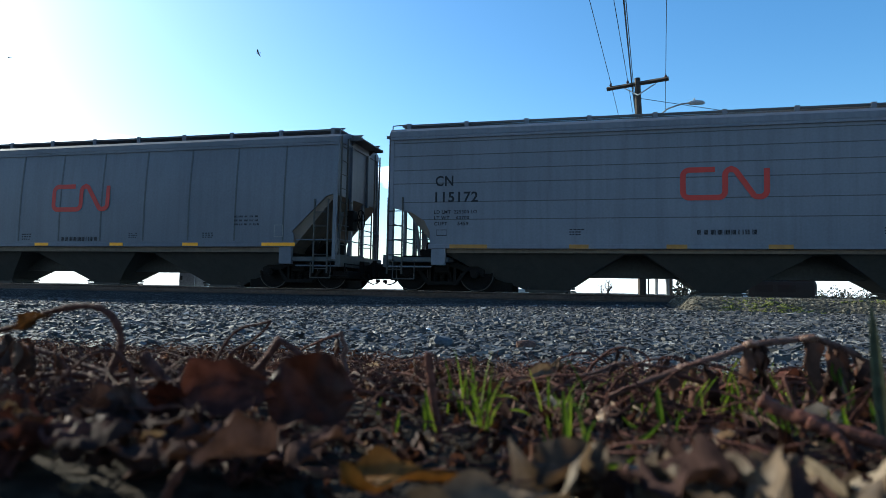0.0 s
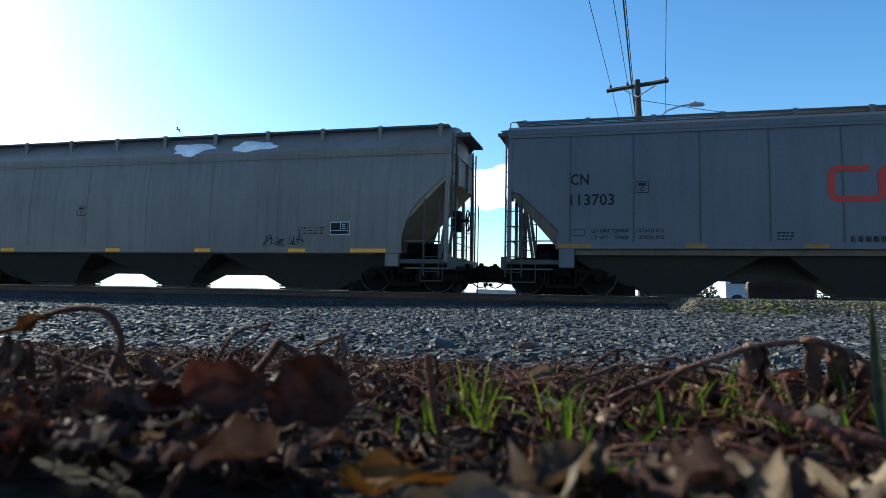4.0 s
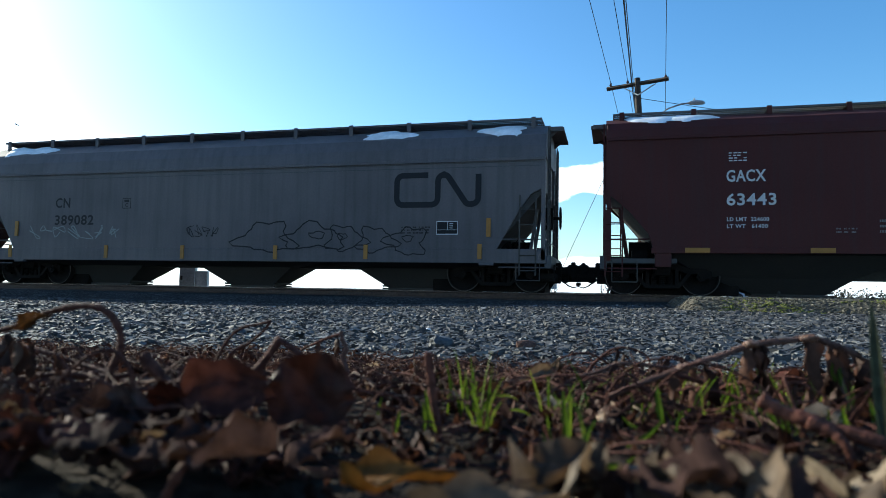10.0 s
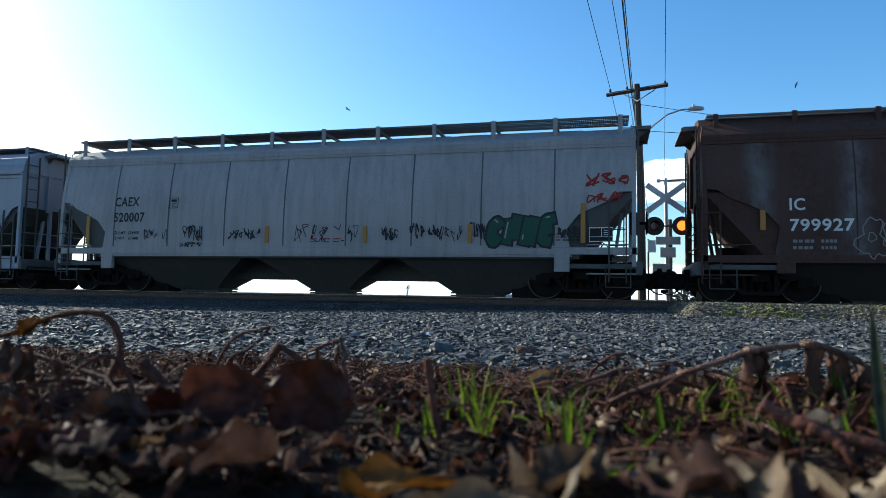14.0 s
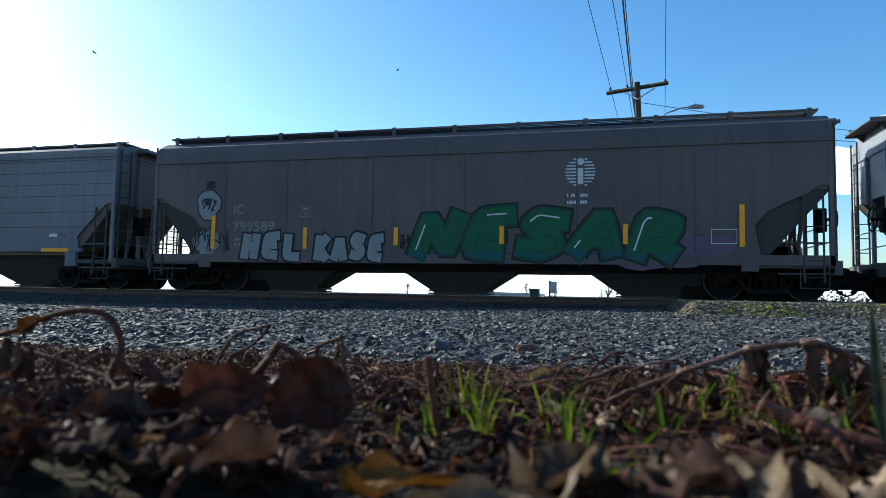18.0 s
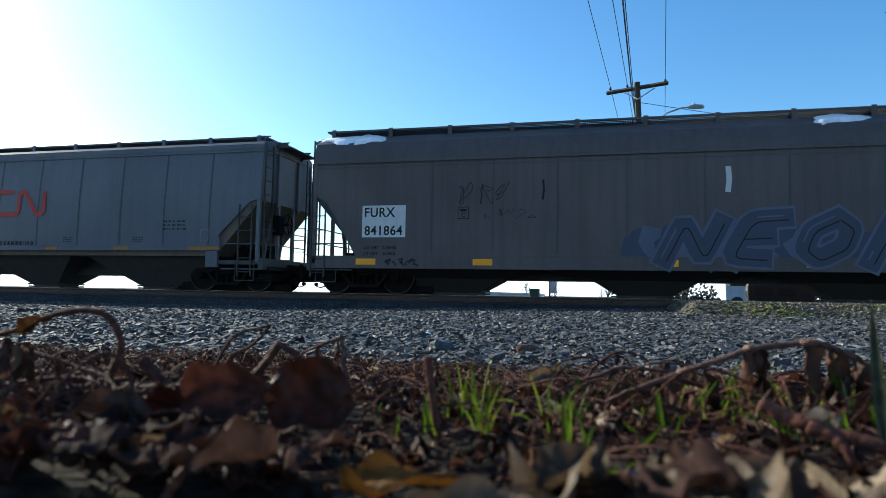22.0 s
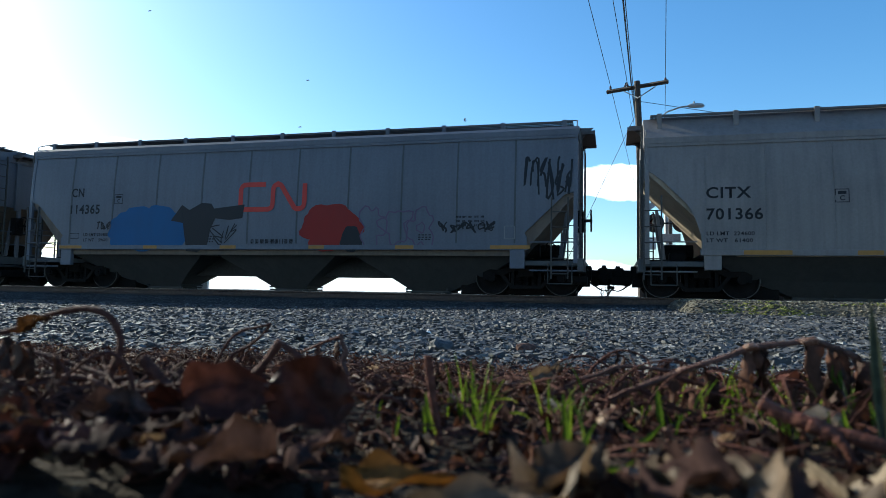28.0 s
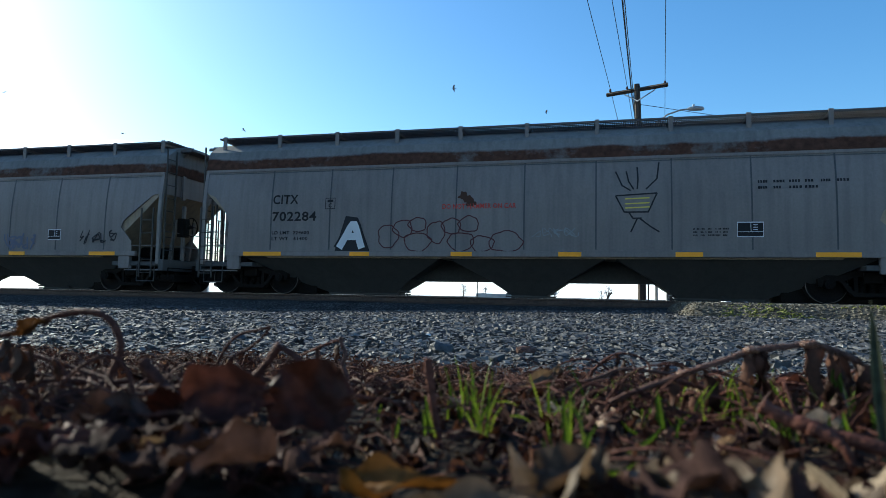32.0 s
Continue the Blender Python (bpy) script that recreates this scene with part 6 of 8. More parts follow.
# old grey car: dark emblem, upright reflectors, outlined scrawl
emblem("G", 4.78, 7.1, 2.14, 3.06, "charcoal", 0.15)
text("G", "CN", -6.0, 2.30, 0.28, 0.53, "charcoal")
text("G", "389082", -6.0, 1.78, 0.28, 1.4, "charcoal")
uprights("G", ((-7.4, 1.45, 1.9), (-7.6, 0.80, 1.18), (-4.1, 0.78, 1.16), (-1.52, 0.78, 1.16), (1.4, 0.78, 1.16), (4.03, 0.80, 1.18), (7.08, 0.82, 1.2), (7.3, 1.38, 1.85)), "yellow_dull")
bubbles("G", 0.4, 3.2, 0.95, 1.75, 2, "charcoal", 0.034, 5)
bubbles("G", 3.0, 5.6, 0.95, 1.65, 3, "charcoal", 0.028, 6)
scribble("G", -7.0, -3.6, 1.35, 1.75, 7, "sp_grey", 0.025, 8)
scribble("G", -1.4, -0.4, 1.40, 1.75, 4, "charcoal", 0.018, 9)
# repainted patches
sprayed("F", [(2.6, 2.35), (7.0, 2.2), (7.05, 3.2), (2.5, 3.25)], "dim_patch", 0.0005, "patch", "dull bluish repainted patch")
# rusty brown car: pale scrawls and a striped disc
for key, cx, cz in (("H", 3.0, 3.02), ("K", 3.28, 3.06)):
    mt = "chalk" if key == "K" else "chalk_old"
    bm = bmesh.new()
    for k in range(9):
        z = cz - 0.32 + 0.08 * k
        half = math.sqrt(max(0.01, 0.36 ** 2 - (z - cz) ** 2))
        ribbon(bm, [(cx - half, z), (cx - 0.10, z)], 0.035, FACE[key], 0.002)
        ribbon(bm, [(cx + 0.10, z), (cx + half, z)], 0.035, FACE[key], 0.002)
    patch(bm, [(cx - 0.07, cz - 0.30), (cx + 0.07, cz - 0.30), (cx + 0.07, cz + 0.10), (cx - 0.07, cz + 0.10)], FACE[key] - 0.003)
    patch(bm, [(p[0], p[1]) for p in arc_pts(cx, cz + 0.26, 0.09, 0.09, 0, 340, 12)], FACE[key] - 0.003)
    part("emblem", bm, M[mt], CAR[key], "pale striped disc emblem")
    bars(key, cx - 0.32, cx + 0.32, cz - 0.78, cz - 0.44, 2, mt, 40, 2)
for key, x, z, h, w, num, mt in (("H", -7.14, 1.63, 0.26, 1.30, "799927", "chalk"), ("K", -6.21, 1.68, 0.25, 1.27, "799589", "chalk_old")):
    text(key, num, x, z, h, w, mt)
    text(key, "IC", x, z + 0.47, 0.26, 0.32, mt)
    bars(key, x + 0.05, x + 1.2, z - 0.42, z - 0.12, 2, "chalk_old", 42, 2)
bubbles("H", -5.75, -3.85, 1.02, 1.85, 4, "chalk_old", 0.026, 11)
bubbles("H", -3.7, -2.0, 1.25, 1.95, 4, "chalk_old", 0.024, 12)
scribble("H", -3.6, -1.95, 1.1, 1.4, 5, "chalk_old", 0.020, 12)
scribble("H", 0.25, 1.2, 1.2, 1.85, 5, "chalk_old", 0.018, 13)
scribble("H", 2.0, 3.85, 1.25, 2.0, 5, "charcoal", 0.05, 14)
scribble("H", 4.6, 5.6, 1.75, 2.1, 4, "chalk", 0.025, 15)
scribble("H", 6.0, 8.0, 1.2, 1.75, 8, "chalk_old", 0.02, 16)
uprights("H", ((-7.7, 1.65, 2.1), (4.7, 1.6, 1.72)), "yellow_dull")
# dusty white car: many small tags, a green mural, red scrawl
mural("I", 4.73, 6.45, 1.30, 2.12, (4, 9, 1, 2), "sp_dgreen", "sp_black", "", 31, 0.26, shine="sp_grey")
for i, (x0, x1, mt) in enumerate(((-5.4, -4.6, "charcoal"), (-4.1, -3.3, "charcoal"), (-2.6, -1.6, "sp_black"), (-0.6, 0.4, "charcoal"), (1.9, 2.4, "sp_black"), (2.7, 3.6, "charcoal"), (3.5, 4.1, "sp_black"), (4.3, 4.7, "charcoal"), (6.5, 7.1, "sp_black"), (0.6, 1.3, "charcoal"))):
    scribble("I", x0, x1, 1.40 + 0.04 * (i % 3), 1.80 + 0.1 * (i % 2), 4 + i % 3, mt, 0.02 + 0.006 * (i % 3), 50 + i)
scribble("I", -4.2, -3.4, 1.28, 1.42, 4, "sp_black", 0.025, 70)
scribble("I", 7.1, 8.2, 2.75, 3.15, 3, "sp_red", 0.045, 71)
scribble("I", 7.15, 8.0, 2.3, 2.6, 3, "sp_red", 0.04, 72)
uprights("I", ((-7.3, 1.35, 2.2), (-1.4, 1.38, 1.85), (1.47, 1.38, 1.83), (4.3, 1.37, 1.85), (7.1, 1.36, 2.33)), "yellow_dull")
bars("I", -0.1, 0.9, 1.4, 1.55, 2, "sp_red", 73, 3)
# white car: long blue and white mural
rg = random.Random(8)
for k in range(34):
    x = -5.6 + 0.40 * k + rg.uniform(-0.2, 0.2)
    for q in range(2):
        sprayed("J", blob_pts(x + rg.uniform(-0.3, 0.3), rg.choice((0.75, 0.9, 1.75, 1.95)) + rg.uniform(-0.1, 0.1), rg.uniform(0.07, 0.22), rg.uniform(0.06, 0.15), k * 2 + q, 16, 0.3), rg.choice(("sp_blue", "sp_slate", "sp_pale", "sp_blue")), 0.003, label="blue sprayed cloud")
mural("J", -5.5, -0.3, 0.68, 2.05, (7, 2, 1, 0, 2, 9), "sp_silver", "sp_black", "", 32, 0.36, 0.008, inner="charcoal")
bubbles("J", -5.6, -0.2, 0.66, 1.02, 9, "sp_black", 0.05, 321, 0.036)
mural("J", 0.75, 7.2, 0.68, 2.15, (4, 11, 2, 5, 9, 0, 8), "sp_silver", "sp_black", "", 33, 0.38, 0.008, inner="charcoal")
bubbles("J", 0.8, 7.1, 0.66, 1.02, 9, "sp_black", 0.05, 331, 0.036)
sprayed("J", blob_pts(0.2, 1.55, 0.52, 0.45, 77, 26, 0.3), "sp_purple", 0.009)
scribble("J", -0.2, 0.6, 1.15, 1.9, 4, "sp_red", 0.02, 78, 0.012)
scribble("J", -6.25, -5.7, 1.45, 1.65, 4, "sp_black", 0.02, 79)
scribble("J", -7.5, -6.9, 0.70, 0.85, 4, "sp_black", 0.02, 80)
uprights("J", ((-7.14, 1.05, 1.99), (-3.7, 1.0, 1.5), (-1.25, 1.0, 1.5), (1.6, 1.0, 1.5), (4.4, 1.0, 1.5), (7.0, 1.05, 1.99)))
# tan car: green mural, white mural, pale oval
sprayed("K", blob_pts(5.2, 1.2, 1.4, 0.5, 90, 30, 0.25), "sp_purple", 0.002)
mural("K", -0.95, 5.75, 0.86, 2.20, (9, 2, 0, 7, 8), "sp_green", "sp_dgreen", "sp_black", 34, 0.46, 0.006, 0.2, "sp_white", "sp_dgreen", (1.10, "sp_teal"))
sprayed("K", [(-0.8, 0.83), (5.6, 0.83), (5.3, 1.04), (3.0, 1.12), (1.0, 1.05), (-0.6, 1.10)], "sp_teal", 0.003, label="teal sprayed strip along the sill")
mural("K", -5.95, -4.05, 0.84, 1.64, (1, 2, 10), "sp_grey", "sp_black", "", 35, 0.28, 0.004, 0.05)
mural("K", -3.75, -1.70, 0.84, 1.64, (11, 7, 0, 2), "sp_grey", "sp_black", "", 39, 0.27, 0.004, 0.05)
sprayed("K", blob_pts(-7.0, 2.42, 0.40, 0.46, 91, 26, 0.12), "sp_black", 0.003, label="black rim of a sprayed oval")
sprayed("K", blob_pts(-7.0, 2.42, 0.36, 0.42, 91, 26, 0.12), "sp_grey", 0.005, label="pale sprayed oval")
scribble("K", -7.2, -6.75, 2.25, 2.6, 3, "sp_black", 0.04, 92, 0.009)
sprayed("K", [(-7.12, 2.86), (-6.82, 2.88), (-6.85, 3.1), (-7.08, 3.08)], "sp_black", 0.005)
sprayed("K", blob_pts(-7.05, 1.35, 0.42, 0.35, 93, 26, 0.2), "sp_grey", 0.004)
scribble("K", -7.5, -6.3, 1.0, 1.8, 5, "sp_black", 0.03, 94, 0.009)
scribble("K", -1.3, -0.9, 1.15, 1.6, 4, "sp_black", 0.03, 95)
uprights("K", ((-6.82, 1.18, 2.11), (-4.0, 1.18, 1.76), (-1.42, 1.27, 1.74), (1.36, 1.30, 1.75), (4.34, 1.29, 1.77), (6.91, 1.23, 2.2)))
# seamed car: outlined bubble
for i, (cx, cz, rx, rz) in enumerate(((-2.75, 1.75, 0.25, 0.2), (-2.4, 1.85, 0.22, 0.2), (-2.05, 1.85, 0.22, 0.2), (-1.75, 1.7, 0.2, 0.24), (-2.6, 1.35, 0.3, 0.26), (-2.0, 1.35, 0.4, 0.26))):
    pts = blob_pts(cx, cz, rx, rz, 100 + i, 20, 0.1)
    sprayed("L", pts, "mid", 0.003 + 0.001 * i)
    bm = bmesh.new()
    ribbon(bm, pts, 0.03, FACE["L"] - 0.004 - 0.001 * i, 0.0, True)
    part("graffiti", bm, M["sp_white"], CAR["L"], "white sprayed outline")
# tan car with slate blue mural
for k in range(16):
    sprayed("M", blob_pts(-0.2 + 0.40 * k, 1.22 + 0.14 * math.sin(k), 0.40, 0.40, 120 + k, 20, 0.25), ("sp_slate", "sp_pale")[k % 2], 0.002 + 0.0003 * k)
mural("M", 0.30, 5.95, 0.70, 2.05, (9, 2, 5, 11), "sp_slate", "sp_pale", "", 36, 0.44, 0.010, 0.3, "sp_pale", "charcoal")
for x in (-6.69, 5.9):
    sprayed("M", [(x, 0.68), (x + 1.17, 0.68), (x + 1.17, 0.96), (x, 0.96)], "chalk", 0.001, "patch", "white paint patch on the sill")
    scribble("M", x + 0.15, x + 1.05, 0.72, 0.93, 5, "sp_black", 0.03, 37)
stripes("M", ((-7.35, -6.8), (-4.2, -3.7), (0.2, 0.7), (3.4, 3.8), (7.1, 8.0)), 0.76, 0.92)
scribble("M", -4.6, -3.3, 2.3, 2.95, 4, "charcoal", 0.015, 38)
scribble("M", -4.0, -2.6, 1.9, 2.2, 5, "charcoal", 0.012, 39)
for x, z0, z1 in ((-2.45, 2.4, 2.9), (1.8, 2.5, 3.1)):
    bm = bmesh.new()
    ribbon(bm, [(x, z1), (x + 0.02, (z0 + z1) / 2), (x - 0.01, z0)], 0.05 if x < 0 else 0.12, FACE["M"], 0.003)
    part("scrape", bm, M["black"] if x < 0 else M["chalk"], CAR["M"], "scraped paint mark")
# ribbed car with blue, black and red clouds of paint
for i, (cx, cz, rx, rz) in enumerate(((-4.75, 1.75, 0.5, 0.42), (-4.2, 1.95, 0.6, 0.42), (-3.55, 1.9, 0.6, 0.45), (-3.1, 1.6, 0.45, 0.38), (-3.9, 1.45, 0.95, 0.32), (-4.7, 1.42, 0.5, 0.26))):
    sprayed("Q", blob_pts(cx, cz, rx, rz, 130 + 9 * i, 34, 0.14, 7), "sp_blue", 0.002 + 0.0004 * i, label="blue sprayed cloud")
sprayed("Q", [(-3.2, 1.95), (-2.9, 2.05), (-2.85, 2.4), (-2.6, 2.25), (-2.2, 2.45), (-1.9, 2.42), (-1.8, 2.28), (-0.85, 2.38), (-0.9, 2.0), (-1.3, 1.95), (-1.75, 2.0), (-1.9, 1.7), (-2.0, 1.2), (-2.3, 1.05), (-2.65, 1.08), (-2.7, 1.6), (-2.8, 1.88)], "sp_black", 0.006, label="black sprayed cloud")
scribble("Q", -1.9, -1.0, 1.2, 1.95, 2, "sp_black", 0.03, 131)
sprayed("Q", blob_pts(1.75, 1.80, 0.82, 0.50, 132, 40, 0.14, 8), "sp_red", 0.003, label="red sprayed cloud")
sprayed("Q", blob_pts(1.6, 1.32, 0.45, 0.25, 135, 30, 0.14), "sp_red", 0.004, label="red sprayed cloud")
sprayed("Q", blob_pts(2.35, 1.4, 0.3, 0.35, 133, 30, 0.14), "sp_black", 0.006, label="black sprayed cloud")
bubbles("Q", 2.6, 4.6, 1.20, 2.25, 3, "sp_purple", 0.035, 134)
scribble("Q", 4.75, 6.2, 1.55, 1.85, 6, "sp_black", 0.035, 136)
scribble("Q", 6.9, 8.1, 2.35, 3.45, 6, "sp_black", 0.05, 137)
scribble("Q", -5.75, -5.25, 1.7, 1.95, 3, "sp_black", 0.035, 138)
# ribbed car with black and white murals on red
for k in range(26):
    rg = random.Random(200 + k)
    x = rg.choice((-5.0, -4.6, -0.6, -0.2, 0.3, 0.9, 1.2, 5.2, 5.5, 5.9, 3.2, 2.4, -2.2)) + rg.uniform(-0.35, 0.35)
    sprayed("R", blob_pts(x, rg.uniform(1.3, 2.15), rg.uniform(0.1, 0.38), rg.uniform(0.1, 0.34), 210 + k, 18, 0.2), "sp_red", 0.001 + 0.0002 * k, label="red sprayed dots")
mural("R", -4.85, -0.70, 1.16, 2.28, (0, 1, 2, 3), "sp_black", "sp_white", "sp_red", 41, 0.42, 0.008, 0.16)
mural("R", 1.2, 5.35, 1.16, 2.30, (4, 5, 6, 2), "sp_black", "sp_white", "", 42, 0.42, 0.008, 0.10)
burst("R", 6.35, 2.07, 0.62, 5, "sp_white")
for i, s in enumerate(("RESPECT", "TO ALL RAIL", "WORKERS")):
    text("R", s, 5.98 - 0.1 * (i == 1), 2.22 - 0.24 * i, 0.15, 0.78 + 0.2 * (i == 1), "sp_red", "red sprayed words")
burst("R", 0.35, 2.0, 0.45, 6, "sp_white")
scribble("R", 0.1, 0.65, 1.85, 2.15, 3, "sp_red", 0.05, 43)
sprayed("R", [(5.35, 1.27), (6.5, 1.27), (6.5, 1.62), (5.35, 1.62)], "sp_red", 0.002)
scribble("R", 5.5, 6.35, 1.33, 1.52, 6, "sp_white", 0.03, 47)
bm = bmesh.new()
ribbon(bm, arc_pts(5.62, 1.75, 0.15, 0.15, 0, 350, 16), 0.03, FACE["R"] - 0.008, 0.0)
ribbon(bm, [(5.52, 1.66), (5.62, 1.86), (5.72, 1.66)], 0.03, FACE["R"] - 0.008, 0.0)
part("graffiti", bm, M["sp_white"], CAR["R"], "white sprayed ring")
scribble("R", -6.45, -5.3, 1.75, 2.0, 4, "sp_white", 0.03, 44)
scribble("R", -6.3, -5.5, 1.72, 1.95, 4, "sp_black", 0.03, 45, 0.010)
# warm grey cars at the tail: red notice, torch sketch, white wedge, rust
text("S", "DO NOT HAMMER ON CAR", -2.1, 2.25, 0.12, 1.9, "red")
bm = bmesh.new()
for pts in ([(2.2, 3.1), (2.35, 2.75), (2.55, 2.62)], [(2.45, 3.1), (2.5, 2.85), (2.62, 2.65)], [(2.7, 3.2), (2.72, 2.9), (2.7, 2.65)], [(3.2, 3.3), (3.15, 2.9), (2.9, 2.65)], [(2.2, 2.5), (3.15, 2.55)],
            [(2.2, 2.5), (2.4, 2.1), (2.95, 2.1), (3.15, 2.55)], [(2.5, 2.1), (2.6, 1.95), (2.8, 1.95)], [(2.7, 1.95), (2.55, 1.62)], [(2.75, 1.95), (3.0, 1.75), (3.2, 1.62)]):
    ribbon(bm, pts, 0.035, FACE["S"] - 0.004, 0.0)
part("graffiti", bm, M["sp_black"], CAR["S"], "black sprayed torch sketch")
bm = bmesh.new()
for z in (2.2, 2.3, 2.42):
    ribbon(bm, [(2.42, z), (2.98, z + 0.02)], 0.03, FACE["S"] - 0.004, 0.0)
part("graffiti", bm, M["sp_yellow"], CAR["S"], "yellow sprayed bands")
sprayed("S", [(-5.05, 1.15), (-4.75, 2.1), (-4.4, 2.05), (-4.05, 1.15)], "sp_black", 0.004)
mural("S", -4.95, -4.1, 1.15, 2.05, (7,), "sp_white", "sp_black", "", 46, 0.22, 0.006)
for i, (cx, cz, rx, rz) in enumerate(((-3.55, 1.55, 0.28, 0.30), (-3.15, 1.75, 0.26, 0.22), (-2.75, 1.85, 0.24, 0.18), (-2.75, 1.40, 0.36, 0.24), (-2.25, 1.65, 0.24, 0.28), (-1.85, 1.80, 0.25, 0.20), (-1.4, 1.85, 0.26, 0.20), (-1.6, 1.40, 0.34, 0.24), (-1.05, 1.35, 0.30, 0.20), (-0.45, 1.40, 0.42, 0.26))):
    bm = bmesh.new()
    ribbon(bm, blob_pts(cx, cz, rx, rz, 700 + i, 26, 0.12), 0.028, FACE["S"] - 0.004 - 0.0005 * i, 0.0, True)
    part("graffiti", bm, M["sp_wine"], CAR["S"], "dark red sprayed bubble outline")
scribble("S", 0.2, 1.5, 1.5, 1.75, 5, "sp_grey", 0.015, 49)
bars("S", 5.35, 6.65, 2.60, 2.73, 1, "charcoal", 59, 4)
bars("S", 5.35, 7.3, 2.74, 2.87, 1, "charcoal", 60, 6)
for i in range(3):
    sprayed("S", blob_pts(-1.55 + 0.10 * i, 2.58 - 0.09 * i, 0.12, 0.10, 61 + i, 26, 0.45), "rust_mark", -0.001 + 0.0005 * i, "stain", "orange rust stain")
scribble("T", 6.0, 7.4, 1.35, 1.8, 5, "charcoal", 0.03, 66)
scribble("T", 3.2, 4.6, 1.2, 1.7, 5, "sp_pale", 0.05, 67)
frame_box("T", 4.95, 5.4, 1.5, 1.8, "chalk", 0.02, fill="black")

# paint lies on the bowed sides
PAINTED = ("lettering", "small_print", "label_frame", "label_panel", "reflector", "emblem", "mark", "graffiti", "patch", "wheat_emblem", "scrape", "stain")
for key, _, _, sp in CARS:
    if sp.get("bow"):
        lean = lean_of(sp)
        for ob in CAR[key].children:
            if ob.name.split(".")[0] in PAINTED:
                if ob.data.users > 1:
                    zs = [v.co.z for v in ob.data.vertices]
                    ob.location.y += lean(ob.location.z + 0.5 * max(zs))
                else:
                    for v in ob.data.vertices:
                        v.co.y += lean(v.co.z + ob.location.z)

# old snow lying on some roofs
for key, spots in (("E", (-7.6, -6.3, -1.0, 0.3, 2.9, 4.0)), ("F", (-7.6, -6.8, 7.2, 6.2)), ("G", (-7.8, -6.9, 4.5, 7.6)), ("D", (1.0, 3.0)), ("M", (-7.9, -7.2, 4.2, 6.6))):
    rg = random.Random(ord(key))
    sp = next(sp for k, _, _, sp in CARS if k == key)
    zt = sp.get("eave", 3.86)
    rz = sp.get("ridge", 4.44 if sp.get("shoulder") else 4.50)
    p0, p1 = ((-HALF + 0.13, zt + 0.55 * (rz - zt)), (-HALF + 0.48, zt + 0.82 * (rz - zt))) if sp.get("shoulder") else ((-HALF + sp.get("bow", 0) + 0.05, zt + 0.20), (-0.9, rz - 0.06))
    lean = (p1[1] - p0[1]) / (p1[0] - p0[0])
    for x in spots:
        bm = bmesh.new()
        rim = blob_pts(0, 0, rg.uniform(0.45, 0.8), rg.uniform(0.22, 0.32), rg.randint(0, 999), 18, 0.35)
        c = bm.verts.new((0, 0, 0.06))
        mid_ = [bm.verts.new((u * 0.7, v * 0.7, 0.045)) for u, v in rim]
        out = [bm.verts.new((u, v, -0.02)) for u, v in rim]
        for k in range(len(rim)):
            j = (k + 1) % len(rim)
            bm.faces.new((c, mid_[k], mid_[j]))
            bm.faces.new((mid_[k], out[k], out[j], mid_[j]))
        part("snow_patch", bm, M["snow"], CAR[key], "patch of old snow", True, pose(x, -1.27, p0[1] + lean * (-1.27 - p0[0]) + 0.005, math.degrees(math.atan(lean)), 0, 0))

# ---- the leaf litter before the lens ----


def leafy(name, stops, translucent=0.35, rough=0.6, per="Object", spec=0.10):
    """A thin dry or green leaf: veined blotches, light shining through it."""
    m = bpy.data.materials.new(name)
    m.use_nodes = True
    nt = m.node_tree
    b = nt.nodes["Principled BSDF"]
    b.inputs["Roughness"].default_value = rough
    b.inputs["Specular IOR Level"].default_value = spec
    if per == "Island":
        geo = nt.nodes.new("ShaderNodeNewGeometry")
        src = geo.outputs["Random Per Island"]
    else:
        oi = nt.nodes.new("ShaderNodeObjectInfo")
        src = oi.outputs["Random"]
    c = ramp(nt, src, stops)
    f = noise_of(nt, 90.0, 5)
    c = mixed(nt, 1.0, c, ramp(nt, f, [(0.3, g4(0.45)), (0.7, g4(1.0))]), "MULTIPLY")
    nt.links.new(c, b.inputs["Base Color"])
    bumped(nt, b, f, 0.5, 0.002)
    tr = nt.nodes.new("ShaderNodeBsdfTranslucent")
    nt.links.new(mixed(nt, 1.0, c, (1.0, 0.85, 0.6, 1) if translucent < 0.45 else (1.0, 1.0, 0.55, 1), "MULTIPLY"), tr.inputs[0])
    mx = nt.nodes.new("ShaderNodeMixShader")
    mx.inputs[0].default_value = translucent
    nt.links.new(b.outputs[0], mx.inputs[1])
    nt.links.new(tr.outputs[0], mx.inputs[2])
    nt.links.new(mx.outputs[0], nt.nodes["Material Output"].inputs[0])
    return m


# leaf browns; the raised pale end puts glints into a few pieces
BROWNS = [(0.0, (0.022, 0.011, 0.009, 1)), (0.55, (0.048, 0.022, 0.016, 1)), (0.85, (0.130, 0.064, 0.046, 1)), (0.95, (0.30, 0.19, 0.14, 1)), (1.0, (0.50, 0.40, 0.30, 1))]
M["litter"] = leafy("dry_leaf_litter", BROWNS, 0.25, 0.7, "Island")
M["leaf_brown"] = leafy("dry_brown_leaf", BROWNS, 0.3, 0.5)
M["leaf_dark"] = leafy("blackened_leaf", [(0.0, (0.032, 0.019, 0.017, 1)), (0.6, (0.060, 0.034, 0.029, 1)), (1.0, (0.10, 0.057, 0.047, 1))], 0.15, 0.8, spec=0.02)
M["leaf_maroon"] = leafy("maroon_leaf", [(0.0, (0.048, 0.019, 0.016, 1)), (1.0, (0.090, 0.034, 0.027, 1))], 0.18, 0.65, spec=0.08)
M["leaf_amber"] = leafy("amber_leaf", [(0.0, (0.075, 0.036, 0.013, 1)), (1.0, (0.10, 0.048, 0.018, 1))], 0.2, 0.6)
